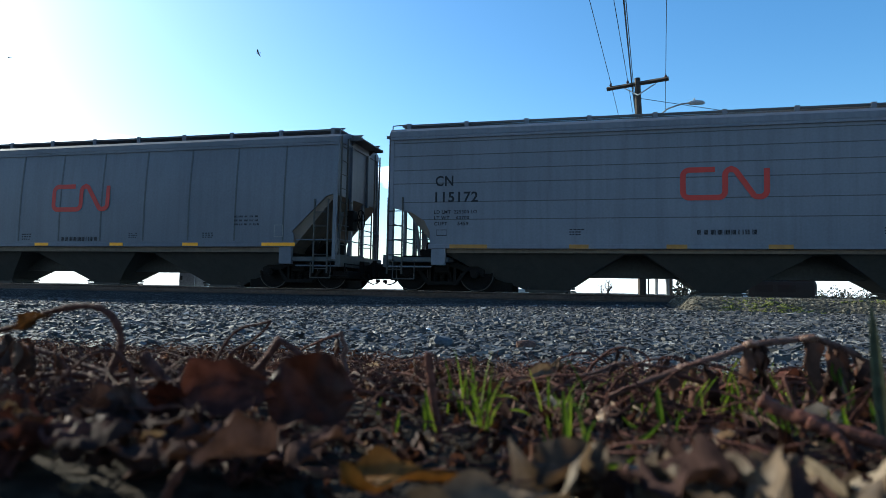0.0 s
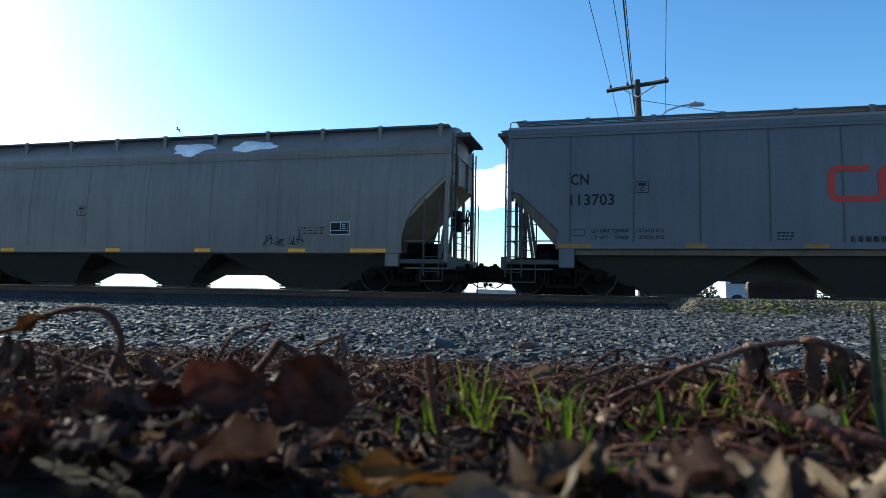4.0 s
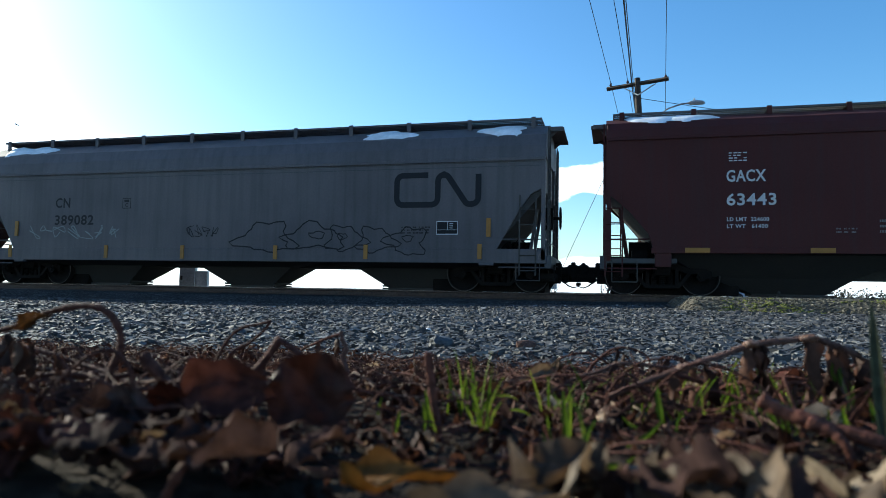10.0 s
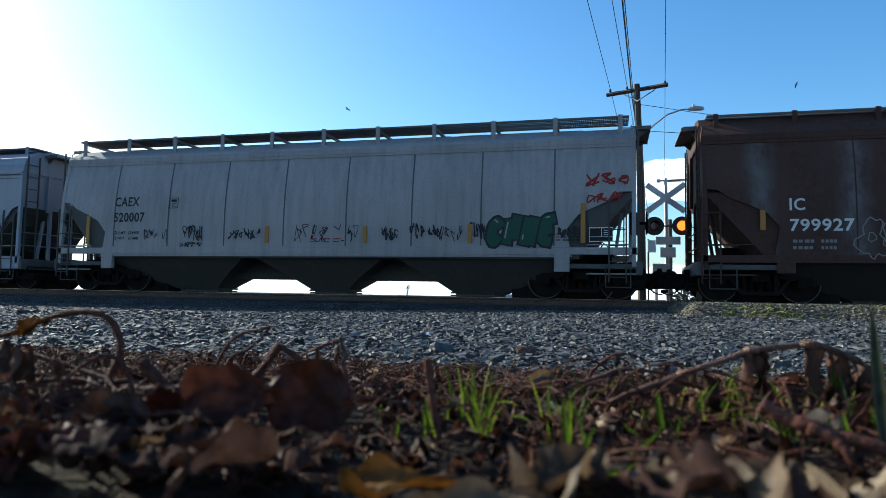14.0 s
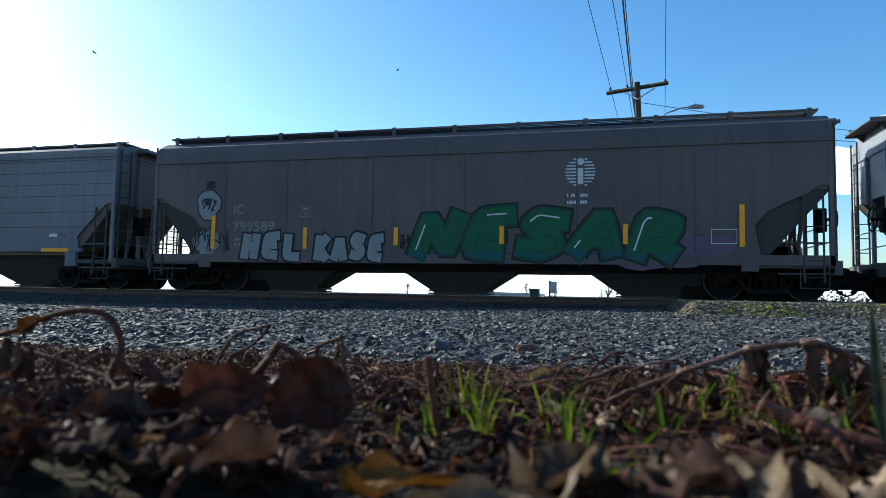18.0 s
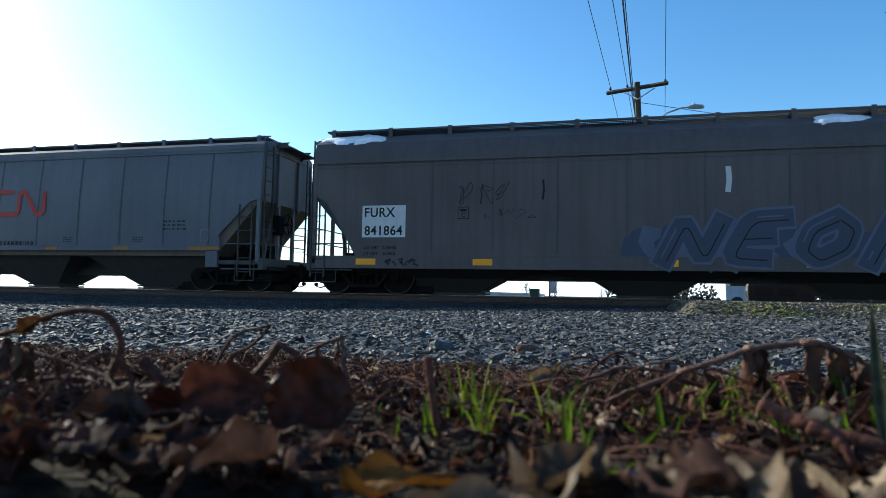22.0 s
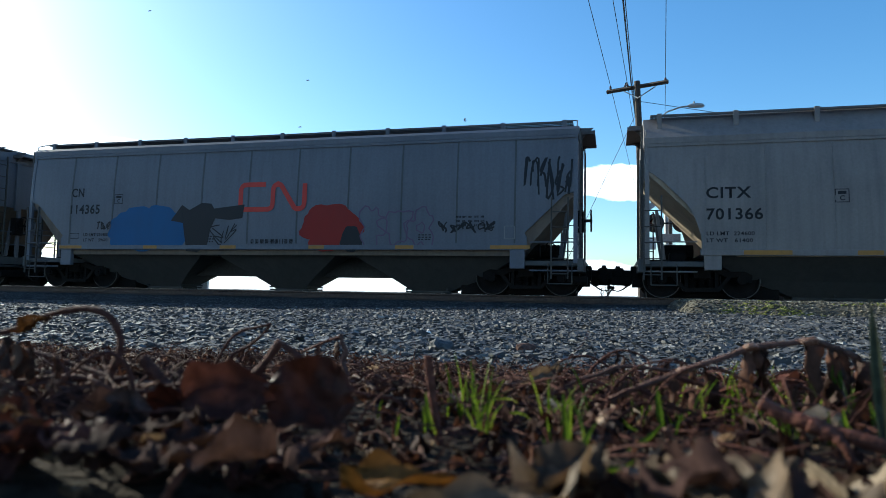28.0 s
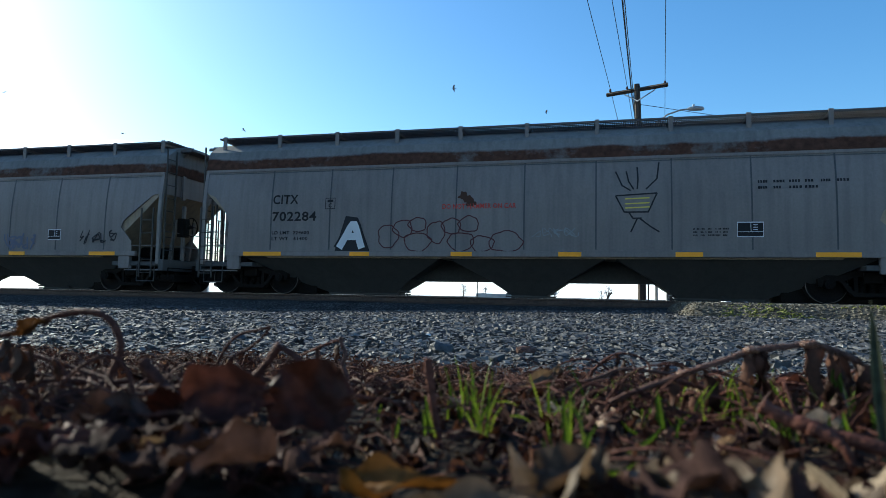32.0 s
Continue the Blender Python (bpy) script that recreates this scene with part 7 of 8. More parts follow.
M["grass_blade"] = leafy("bright_grass_blade", [(0.0, (0.055, 0.095, 0.012, 1)), (0.5, (0.13, 0.19, 0.020, 1)), (1.0, (0.27, 0.31, 0.045, 1))], 0.5, 0.45)
M["leaf_grey"] = leafy("purple_brown_leaf", [(0.0, (0.040, 0.028, 0.028, 1)), (1.0, (0.055, 0.038, 0.038, 1))], 0.08, 0.6, spec=0.12)
M["leaf_pink"] = leafy("pinkish_dead_leaf", [(0.0, (0.13, 0.048, 0.036, 1)), (1.0, (0.18, 0.07, 0.05, 1))], 0.2, 0.5)
M["leaf_red"] = leafy("red_brown_leaf", [(0.0, (0.028, 0.009, 0.007, 1)), (0.5, (0.042, 0.013, 0.009, 1)), (1.0, (0.065, 0.026, 0.018, 1))], 0.10, 0.5)
M["leaf_pale"] = leafy("pale_dry_leaf", [(0.0, (0.085, 0.056, 0.038, 1)), (0.6, (0.15, 0.105, 0.072, 1)), (1.0, (0.30, 0.23, 0.16, 1))], 0.25, 0.55)
M["leaf_yellow"] = leafy("yellow_brown_leaf", [(0.0, (0.16, 0.07, 0.016, 1)), (1.0, (0.20, 0.09, 0.02, 1))], 0.25, 0.5)
M["grass"] = leafy("fresh_grass", [(0.0, (0.04, 0.075, 0.010, 1)), (0.5, (0.11, 0.165, 0.020, 1)), (1.0, (0.26, 0.31, 0.045, 1))], 0.5, 0.4, "Island")
M["grass_dark"] = leafy("dark_grass", [(0.0, (0.050, 0.062, 0.042, 1)), (1.0, (0.060, 0.072, 0.050, 1))], 0.35, 0.5)
M["knot"] = plain("orange_brown_joint", (0.17, 0.075, 0.042, 1), 0.6, grain=160, amount=0.5, bump=0.6)
M["twig"] = plain("dry_twig_bark", (0.084, 0.036, 0.027, 1), 0.8, grain=120, amount=0.5, bump=0.5, spec=0.08)
M["twig_pale"] = plain("pale_dry_stem", (0.115, 0.062, 0.048, 1), 0.7, grain=120, amount=0.45, bump=0.5, spec=0.12)
M["twig_red"] = plain("reddish_stick_bark", (0.120, 0.045, 0.030, 1), 0.75, grain=110, amount=0.45, bump=0.5, spec=0.12)
# pale stalk colour that paints fine sunlit highlights into the litter
M["straw"] = plain("highlight_straw", (0.20, 0.12, 0.088, 1), 0.7, grain=120, amount=0.5, bump=0.3, spec=0.2)
M["pod"] = leafy("shrivelled_brown_leaf", [(0.0, (0.030, 0.014, 0.010, 1)), (0.7, (0.070, 0.032, 0.021, 1)), (1.0, (0.12, 0.056, 0.036, 1))], 0.15, 0.55)
M["chip"] = plain("white_stone_chip", (0.75, 0.74, 0.72, 1), 0.6, grain=40, amount=0.1)
M["dark_rock"] = plain("dark_basalt", (0.045, 0.047, 0.052, 1), 0.6, grain=60, amount=0.35, bump=0.6)


def leaf_grid(size, curl, cup, seed, wide=0.62, nu=7, nv=5, lobes=0.0, shape=0.7, crumple=1.0):
    """Points and faces of one curled leaf, lengthwise along x, about its stem end."""
    rg = random.Random(seed)
    ph = [rg.uniform(0, 6.28) for _ in range(4)]
    V, F = [], []
    for i in range(nu):
        u = i / (nu - 1)
        w = wide * math.sin(math.pi * min(0.985, u ** 0.8 + 0.02)) ** shape * 0.5
        w *= 1 + lobes * math.sin(u * 15 + ph[3])
        for j in range(nv):
            v = 2 * j / (nv - 1) - 1
            x, y = u, v * w
            z = cup * v * v * w * 2.2 + 0.06 * math.sin(7 * u + ph[0] + 2 * v) + 0.05 * math.sin(9 * v + ph[1]) * abs(v) + 0.035 * math.sin(13 * u + 5 * v + ph[2])
            k_ = noise.noise((u * 3.1 + ph[0] * 7, v * 1.7, ph[1] * 5)) * 0.17 + noise.noise((u * 7.3, v * 3.7 + ph[2] * 5, ph[3])) * 0.08
            z += crumple * k_
            y *= 1 + crumple * 0.35 * noise.noise((u * 4.1, ph[0] * 3 + (9 if v > 0 else 0), 2.0)) * abs(v)
            a = curl * (u - 0.3)
            x, z = (math.sin(a) / curl + 0.3 - z * math.sin(a), (1 - math.cos(a)) / curl + z * math.cos(a)) if abs(curl) > 0.05 else (x, z)
            V.append((x * size, y * size, z * size))
    for i in range(nu - 1):
        for j in range(nv - 1):
            k = i * nv + j
            F.append((k, k + 1, k + nv + 1, k + nv))
    return V, F


def fallen_leaf(at, size, curl, cup, seed, mat, label, wide=0.62, lobes=0.05, crumple=1.2):
    V, F = leaf_grid(size, curl, cup, seed, wide, 17, 11, lobes, 0.42, crumple)
    me = bpy.data.meshes.new("fallen_leaf")
    me.from_pydata(V, [], F)
    me.materials.append(M[mat])
    me.polygons.foreach_set("use_smooth", [True] * len(F))
    lf = thing("fallen_leaf", label, "leaf", at, "fallen leaves")
    part("blade", me, M[mat], lf)
    bm = bmesh.new()
    tube(bm, [(-0.28 * size, 0, 0.03 * size), (-0.1 * size, 0, 0.0), (0.08 * size, 0, 0.012 * size)], [0.012 * size, 0.012 * size, 0.006 * size], 5)
    part("stalk", bm, M["twig"], lf)
    return lf


def litter_mesh(name, label, category, count, seed, area, size, mat, up=0.02):
    """Many dry leaves in one mesh, lying and standing at random."""
    rg = random.Random(seed)
    V, F = [], []
    forms = [leaf_grid(1.0, c, q, 40 + i, w, 7, 5, 0.2, 0.5, 1.9) for i, (c, q, w) in enumerate(((1.6, 0.9, 0.6), (-1.2, 0.5, 0.75), (2.6, -0.6, 0.5), (0.7, 1.4, 0.8), (-2.2, 0.9, 0.55), (3.4, 0.3, 0.5), (-3.0, 1.2, 0.7), (1.1, -0.9, 0.9)))]
    for _ in range(count):
        y = area[0] + (area[1] - area[0]) * rg.random() ** area[2]
        a, b = wedge(y)
        x = rg.uniform(a, b)
        s = size * rg.uniform(0.45, 1.35)
        m = pose(x, y, ground_z(x, y) + rg.uniform(-0.004, up), rg.gauss(0, 24), rg.gauss(-6, 22), rg.uniform(0, 360))
        v, f = rg.choice(forms)
        k = len(V)
        V.extend([m @ (Vector(p) * s) for p in v])
        F.extend([tuple(q + k for q in g) for g in f])
    me = bpy.data.meshes.new(name)
    me.from_pydata(V, [], F)
    me.materials.append(M[mat])
    me.polygons.foreach_set("use_smooth", [True] * len(F))
    return tagged(new(name, me), label, category, kind="stuff")


litter_mesh("leaf_litter", "dark brown dead leaves and crumbs covering the ground", "leaf litter", 7000, 1, (0.60, 2.10, 0.9), 0.019, "litter", 0.010)
litter_mesh("leaf_crumbs", "small broken dead leaf pieces", "leaf litter", 15000, 2, (0.46, 2.4, 0.8), 0.009, "litter", 0.012)


def outer_litter(count, seed):
    """The litter goes on to both sides and behind, more thinly."""
    rg = random.Random(seed)
    V, F = [], []
    forms = [leaf_grid(1.0, c, 0.3, 140 + i, 0.7, 6, 4, 0.2, 0.5, 1.9) for i, c in enumerate((1.2, -1.0, 2.0, -1.8))]
    while len(F) < count * 15:
        x, y = rg.uniform(-4, 4), rg.uniform(-3.5, 2.5)
        a, b = wedge(y)
        if (y > -0.3 and a + 0.2 < x < b - 0.2) or (abs(x) < 0.8 and -0.5 < y < 0.6):
            continue
        s = rg.uniform(0.015, 0.045)
        m = pose(x, y, ground_z(x, y) + rg.uniform(0.0, 0.012), rg.gauss(0, 18), rg.gauss(0, 16), rg.uniform(0, 360))
        v, f = rg.choice(forms)
        k = len(V)
        V.extend([m @ (Vector(p) * s) for p in v])
        F.extend([tuple(q + k for q in g) for g in f])
    me = bpy.data.meshes.new("leaf_litter")
    me.from_pydata(V, [], F)
    me.materials.append(M["litter"])
    return tagged(new("leaf_litter", me), "dead leaves thinly strewn over dark soil", "leaf litter", kind="stuff")


outer_litter(7000, 6)


def twig_mat(mat, name, label, count, seed, y0, y1, length, r):
    rg = random.Random(seed)
    bm = bmesh.new()
    for _ in range(count):
        y = y0 + (y1 - y0) * rg.random()
        a, b = wedge(y)
        x = rg.uniform(a, b)
        p = Vector((x, y, ground_z(x, y) + rg.uniform(0.0, 0.03)))
        d = Vector((rg.uniform(-1, 1), rg.uniform(-0.6, 0.6), rg.uniform(-0.10, 0.30))).normalized()
        pts = [p]
        L_ = length * rg.uniform(0.4, 1.3)
        for k in range(4):
            d = (d + Vector((rg.uniform(-0.3, 0.3), rg.uniform(-0.3, 0.3), rg.uniform(-0.35, 0.2)))).normalized()
            q = pts[-1] + d * L_ / 4
            q.z = max(q.z, ground_z(q.x, q.y) + 0.002)
            pts.append(q)
        rr = r * rg.uniform(0.5, 1.4)
        tube(bm, pts, [rr, rr, rr * 0.85, rr * 0.7, rr * 0.4], 4)
    return tagged(new(name, finish(bm, name, M[mat])), label, "twigs", kind="stuff")


twig_mat("twig", "twig_litter", "thin dark dry twigs strewn on the ground", 5200, 4, 0.50, 2.2, 0.075, 0.0011)
# dry stalks whose pale colour stands in for highlights
twig_mat("straw", "straw_litter", "dry stalks strewn on the ground, coloured pale as highlights", 1500, 5, 0.7, 2.3, 0.050, 0.0008)


def withered(bm, top, ln, wide, seed, lean=0.0, turn=0.0, curl=1.6):
    """A shrivelled, rolled leaf hanging from the point top, ln long; the leaf's length runs down."""
    V, F = leaf_grid(ln, curl * 0.5, 0.7, seed, wide, 12, 5, 0.20, 0.8, 0.38)
    m = pose(top[0], top[1], top[2], 0, 90 + lean, turn)
    vs = [bm.verts.new(m @ Vector(p)) for p in V]
    for f in F:
        bm.faces.new([vs[i] for i in f])


def stem(name, label, pts, radii, mat, bits=(), category="twig", knots=()):
    """One clearly seen twig or stalk; bits are hanging withered leaves (point, length, lean), knots the swollen joints."""
    st = thing(name, label, category, None, "dry stems")
    fine = []
    P = [Vector(p) for p in pts]
    for i in range(len(P) - 1):
        for k in range(5):
            f = k / 5
            p0, p1, p2, p3 = P[max(i - 1, 0)], P[i], P[i + 1], P[min(i + 2, len(P) - 1)]
            fine.append(0.5 * ((2 * p1) + (p2 - p0) * f + (2 * p0 - 5 * p1 + 4 * p2 - p3) * f * f + (3 * p1 - p0 - 3 * p2 + p3) * f ** 3))
    fine.append(P[-1])
    n = len(fine)
    rg = random.Random(len(name) + n)
    rad = [(radii[0] + (radii[1] - radii[0]) * i / (n - 1)) * rg.uniform(0.86, 1.16) for i in range(n)]
    bm = bmesh.new()
    tube(bm, fine, rad, 7)
    part("stalk", bm, M[mat], st, smooth=True)
    for p in knots:
        bm = bmesh.new()
        bmesh.ops.create_icosphere(bm, subdivisions=2, radius=max(radii) * 1.15)
        for v in bm.verts:
            v.co *= 1 + 0.6 * noise.noise(v.co * 260 + Vector(p) * 50)
            v.co.x *= 1.7
        part("joint", bm, M["knot"], st, "swollen orange-brown joint", True, pose(*p))
    for i, (p, ln, lean) in enumerate(bits):
        bm = bmesh.new()
        withered(bm, p, ln, rg.uniform(0.13, 0.21), rg.randint(0, 9999), lean, rg.uniform(-50, 50), rg.choice((1.2, -1.4, 2.0, -0.8)))
        part("withered_leaf", bm, M["pod"], st, smooth=True)
    return st


# stems and twigs over the litter on the shaded side
stem("bent_twig", "thick brown dead stem bent over in a loop", [(-0.728, 0.620, 0.167), (-0.679, 0.620, 0.177), (-0.647, 0.620, 0.189), (-0.616, 0.620, 0.199), (-0.585, 0.620, 0.204), (-0.561, 0.620, 0.203), (-0.542, 0.620, 0.195), (-0.530, 0.620, 0.179), (-0.527, 0.620, 0.164), (-0.532, 0.620, 0.148), (-0.538, 0.620, 0.132), (-0.542, 0.620, 0.097)],
     (0.0036, 0.0044), "twig", [((-0.614, 0.615, 0.199), 0.036, 72), ((-0.658, 0.600, 0.171), 0.05, 15), ((-0.634, 0.600, 0.167), 0.06, -8), ((-0.669, 0.600, 0.168), 0.055, 22), ((-0.637, 0.590, 0.164), 0.06, 5)])
stem("forked_twig", "dark forked twig rising from the litter", [(-0.568, 0.860, 0.114), (-0.545, 0.860, 0.153), (-0.524, 0.860, 0.169), (-0.498, 0.860, 0.175), (-0.477, 0.860, 0.181)], (0.0024, 0.0020), "twig")
stem("forked_twig", "dark forked twig rising from the litter", [(-0.548, 0.850, 0.108), (-0.534, 0.855, 0.134), (-0.512, 0.860, 0.147), (-0.492, 0.860, 0.163), (-0.478, 0.860, 0.179)], (0.0034, 0.0018), "twig")
stem("thick_twig", "thick brown twig with a red broken tip", [(-0.343, 0.640, 0.175), (-0.352, 0.640, 0.162), (-0.365, 0.640, 0.146), (-0.379, 0.640, 0.135), (-0.394, 0.630, 0.122), (-0.406, 0.620, 0.105)], (0.0046, 0.0038), "twig")
stem("thick_twig", "dark twig leaning behind the red leaf", [(-0.408, 0.750, 0.165), (-0.389, 0.750, 0.156), (-0.375, 0.750, 0.145), (-0.359, 0.750, 0.128)], (0.0042, 0.0046), "twig")
stem("pale_twig", "pale crooked twig standing in the litter", [(-0.428, 1.000, 0.160), (-0.425, 1.000, 0.146), (-0.418, 1.000, 0.131), (-0.423, 1.000, 0.115), (-0.415, 1.000, 0.095), (-0.417, 1.000, 0.070)], (0.0036, 0.0044), "twig_pale")
stem("side_twig", "thin brown twig beside the pale one", [(-0.496, 1.000, 0.128), (-0.472, 1.000, 0.139), (-0.451, 1.000, 0.148), (-0.429, 1.000, 0.155)], (0.0020, 0.0026), "twig_red", [((-0.470, 1.000, 0.139), 0.028, 0), ((-0.435, 1.000, 0.153), 0.036, 10)])
stem("upright_stick", "reddish brown stick standing upright in the litter", [(-0.196, 0.700, 0.161), (-0.195, 0.700, 0.148), (-0.191, 0.700, 0.123), (-0.187, 0.700, 0.099), (-0.183, 0.700, 0.079), (-0.179, 0.700, 0.058)], (0.0052, 0.0040), "twig_red", [((-0.202, 0.700, 0.157), 0.018, 10), ((-0.209, 0.710, 0.149), 0.020, 30), ((-0.189, 0.700, 0.159), 0.016, -20)])
stem("crossed_twig", "thick dark twig lying across the leaves", [(-0.530, 0.660, 0.147), (-0.517, 0.660, 0.136), (-0.500, 0.660, 0.121), (-0.483, 0.660, 0.108), (-0.469, 0.660, 0.092)], (0.0068, 0.0058), "twig")
stem("arched_twig", "thin dark twig arched over the ground", [(-0.635, 0.840, 0.095), (-0.618, 0.840, 0.112), (-0.596, 0.840, 0.123), (-0.578, 0.850, 0.116), (-0.555, 0.860, 0.110), (-0.531, 0.870, 0.103)], (0.0040, 0.0034), "twig")
stem("low_twig", "dark twig lying low in the litter", [(-0.746, 0.700, 0.146), (-0.701, 0.700, 0.138), (-0.656, 0.700, 0.128), (-0.599, 0.690, 0.118), (-0.554, 0.680, 0.106)], (0.0032, 0.0030), "twig")
stem("low_twig", "dark twig lying low in the litter", [(-0.692, 0.600, 0.110), (-0.658, 0.620, 0.118), (-0.623, 0.640, 0.123), (-0.576, 0.650, 0.121), (-0.546, 0.660, 0.124)], (0.0052, 0.0034), "twig")
stem("low_twig", "thin broken twig with a pale split side", [(-0.574, 0.600, 0.088), (-0.555, 0.600, 0.098), (-0.556, 0.610, 0.107), (-0.552, 0.620, 0.115)], (0.0016, 0.0012), "twig_pale")
stem("low_twig", "thin dry twig in the litter", [(-0.531, 0.620, 0.104), (-0.519, 0.630, 0.110), (-0.517, 0.640, 0.123), (-0.514, 0.650, 0.129)], (0.0014, 0.0012), "twig_red")
stem("low_twig", "thin dry twig in the litter", [(-0.514, 0.620, 0.101), (-0.489, 0.620, 0.111), (-0.462, 0.620, 0.110), (-0.437, 0.620, 0.113)], (0.0020, 0.0016), "twig_pale")
stem("tan_stick", "short tan stick close to the lens", [(-0.289, 0.420, 0.105), (-0.296, 0.420, 0.102), (-0.297, 0.410, 0.095), (-0.304, 0.410, 0.082), (-0.308, 0.410, 0.070)], (0.0030, 0.0042), "twig_red")
# dead vines over the grass
stem("dry_vine", "long pale dry stem with swollen joints", [(-0.162, 0.960, 0.071), (-0.121, 0.960, 0.079), (-0.092, 0.965, 0.086), (-0.065, 0.970, 0.098), (-0.045, 0.975, 0.109), (-0.018, 0.980, 0.117), (0.009, 0.990, 0.128), (0.045, 1.000, 0.127), (0.085, 1.010, 0.122), (0.132, 1.020, 0.108), (0.191, 1.020, 0.092), (0.256, 1.020, 0.083)],
     (0.0028, 0.0030), "twig_pale", knots=((-0.045, 0.975, 0.109), (0.007, 0.990, 0.128)))
stem("dry_vine", "long arched dry stem hung with withered leaves", [(-0.002, 0.840, 0.103), (0.019, 0.840, 0.114), (0.045, 0.850, 0.124), (0.069, 0.855, 0.133), (0.086, 0.860, 0.140), (0.112, 0.865, 0.150), (0.138, 0.870, 0.159), (0.158, 0.875, 0.167), (0.185, 0.880, 0.173), (0.211, 0.885, 0.176), (0.235, 0.890, 0.180), (0.255, 0.895, 0.174), (0.277, 0.900, 0.166), (0.295, 0.905, 0.151), (0.307, 0.910, 0.126), (0.313, 0.910, 0.088)],
     (0.0036, 0.0044), "twig_pale", [((0.071, 0.850, 0.135), 0.055, 4), ((0.102, 0.860, 0.145), 0.062, -14), ((0.155, 0.870, 0.166), 0.085, 2), ((0.166, 0.872, 0.167), 0.07, -8), ((0.176, 0.875, 0.170), 0.05, 6), ((0.232, 0.885, 0.178), 0.11, 5), ((0.251, 0.890, 0.174), 0.075, -10),
                                     ((0.265, 0.892, 0.170), 0.085, 4), ((0.282, 0.900, 0.164), 0.08, -6), ((0.295, 0.900, 0.151), 0.075, 8), ((0.304, 0.900, 0.136), 0.07, -4), ((0.262, 0.900, 0.171), 0.09, 12), ((0.286, 0.890, 0.159), 0.09, 0)],
     knots=((0.084, 0.858, 0.140), (0.164, 0.872, 0.171), (0.234, 0.886, 0.180), (0.228, 0.884, 0.179)))
stem("dead_vine", "dark dead stem under the arched one", [(0.075, 0.980, 0.121), (0.118, 0.970, 0.111), (0.159, 0.960, 0.105), (0.199, 0.950, 0.100), (0.249, 0.940, 0.089), (0.297, 0.930, 0.072)], (0.0040, 0.0030), "twig", [((0.145, 0.960, 0.106), 0.05, 0), ((0.223, 0.940, 0.094), 0.05, 10)])
stem("dead_vine", "red-brown dead stem slanting through the grass", [(0.137, 0.688, 0.131), (0.157, 0.680, 0.121), (0.178, 0.672, 0.116), (0.203, 0.664, 0.109), (0.231, 0.656, 0.103)], (0.0075, 0.0060), "twig_red")
stem("dead_vine", "red-brown split stem below the arch", [(0.169, 0.656, 0.118), (0.185, 0.648, 0.112), (0.194, 0.640, 0.104), (0.199, 0.640, 0.091)], (0.0060, 0.0030), "twig_red")
rgs = random.Random(77)


def tangle(count, x_of, y_of, h_of, span_of, r_of, bits, label):
    """Dead stems that rise from the litter, bow over and come down again, some hung with withered leaves."""
    for k in range(count):
        y = rgs.uniform(*y_of)
        x = rgs.uniform(x_of[0] * y, x_of[1] * y)
        z, a, h_, sp = ground_z(x, y), rgs.choice((0, 3.14)) + rgs.gauss(0, 0.6), rgs.uniform(*h_of), rgs.uniform(*span_of)
        pts = []
        for u, v in ((0, -0.15), (0.12, 0.55), (0.35, 1.0), (0.62, 0.95), (0.85, 0.55), (1.0, rgs.uniform(0.0, 0.5))):
            pts.append((x + (u - 0.3) * sp * math.cos(a) + rgs.gauss(0, 0.006), y + (u - 0.3) * sp * math.sin(a) * 0.6 + rgs.gauss(0, 0.004), z + h_ * v + rgs.gauss(0, 0.003)))
        r = rgs.uniform(*r_of)
        hang = [(pts[i], rgs.uniform(0.022, 0.05), rgs.uniform(-30, 30)) for i in rgs.sample((1, 2, 3, 4, 5), rgs.choice(bits))]
        stem("dead_twig", label, pts, (r, r * 0.55), ("twig", "twig", "twig_red", "twig")[k % 4], hang)


tangle(46, (-0.06, 0.44), (0.76, 1.25), (0.025, 0.075), (0.06, 0.20), (0.0012, 0.0026), (1, 2, 3), "withered brown stem bowed over among the grass")
tangle(34, (-0.30, 0.10), (0.90, 1.50), (0.015, 0.05), (0.06, 0.18), (0.0010, 0.0022), (0, 1, 2), "thin dead stem tangled in the litter")
tangle(26, (-0.95, -0.30), (0.72, 1.45), (0.02, 0.055), (0.08, 0.20), (0.0012, 0.0026), (0, 1, 1), "dark dead twig sticking out of the litter")
tangle(16, (-0.98, -0.62), (0.55, 0.75), (0.02, 0.06), (0.06, 0.14), (0.0014, 0.0028), (1, 2, 3), "dark withered stem with hanging leaves")

# leaves that stand out
fallen_leaf(pose(-0.318, 0.575, 0.132, 66, 6, 14), 0.086, 0.5, 0.15, 1, "leaf_red", "large red-brown leaf standing on edge, sun behind it", 0.86, 0.02, 0.8)
fallen_leaf(pose(-0.392, 0.548, 0.118, 58, -8, 14), 0.088, 0.6, 0.35, 2, "leaf_maroon", "curled maroon leaf with a pale sheen on its rim", 0.72, 0.02, 0.7)
fallen_leaf(pose(-0.462, 0.520, 0.112, 76, 0, 12), 0.052, 0.3, 0.15, 3, "leaf_grey", "dull purple-brown leaf standing in the litter", 0.9, 0.02, 0.5)
fallen_leaf(pose(-0.430, 0.545, 0.112, 70, -4, 14), 0.050, 0.7, 0.5, 4, "leaf_red", "small dark red leaf", 0.8, 0.03, 0.8)
fallen_leaf(pose(-0.649, 0.600, 0.176, 60, -22, 4), 0.044, 0.5, 0.7, 11, "leaf_amber", "narrow amber leaf clinging to the bent stem", 0.36, 0.02, 0.6)
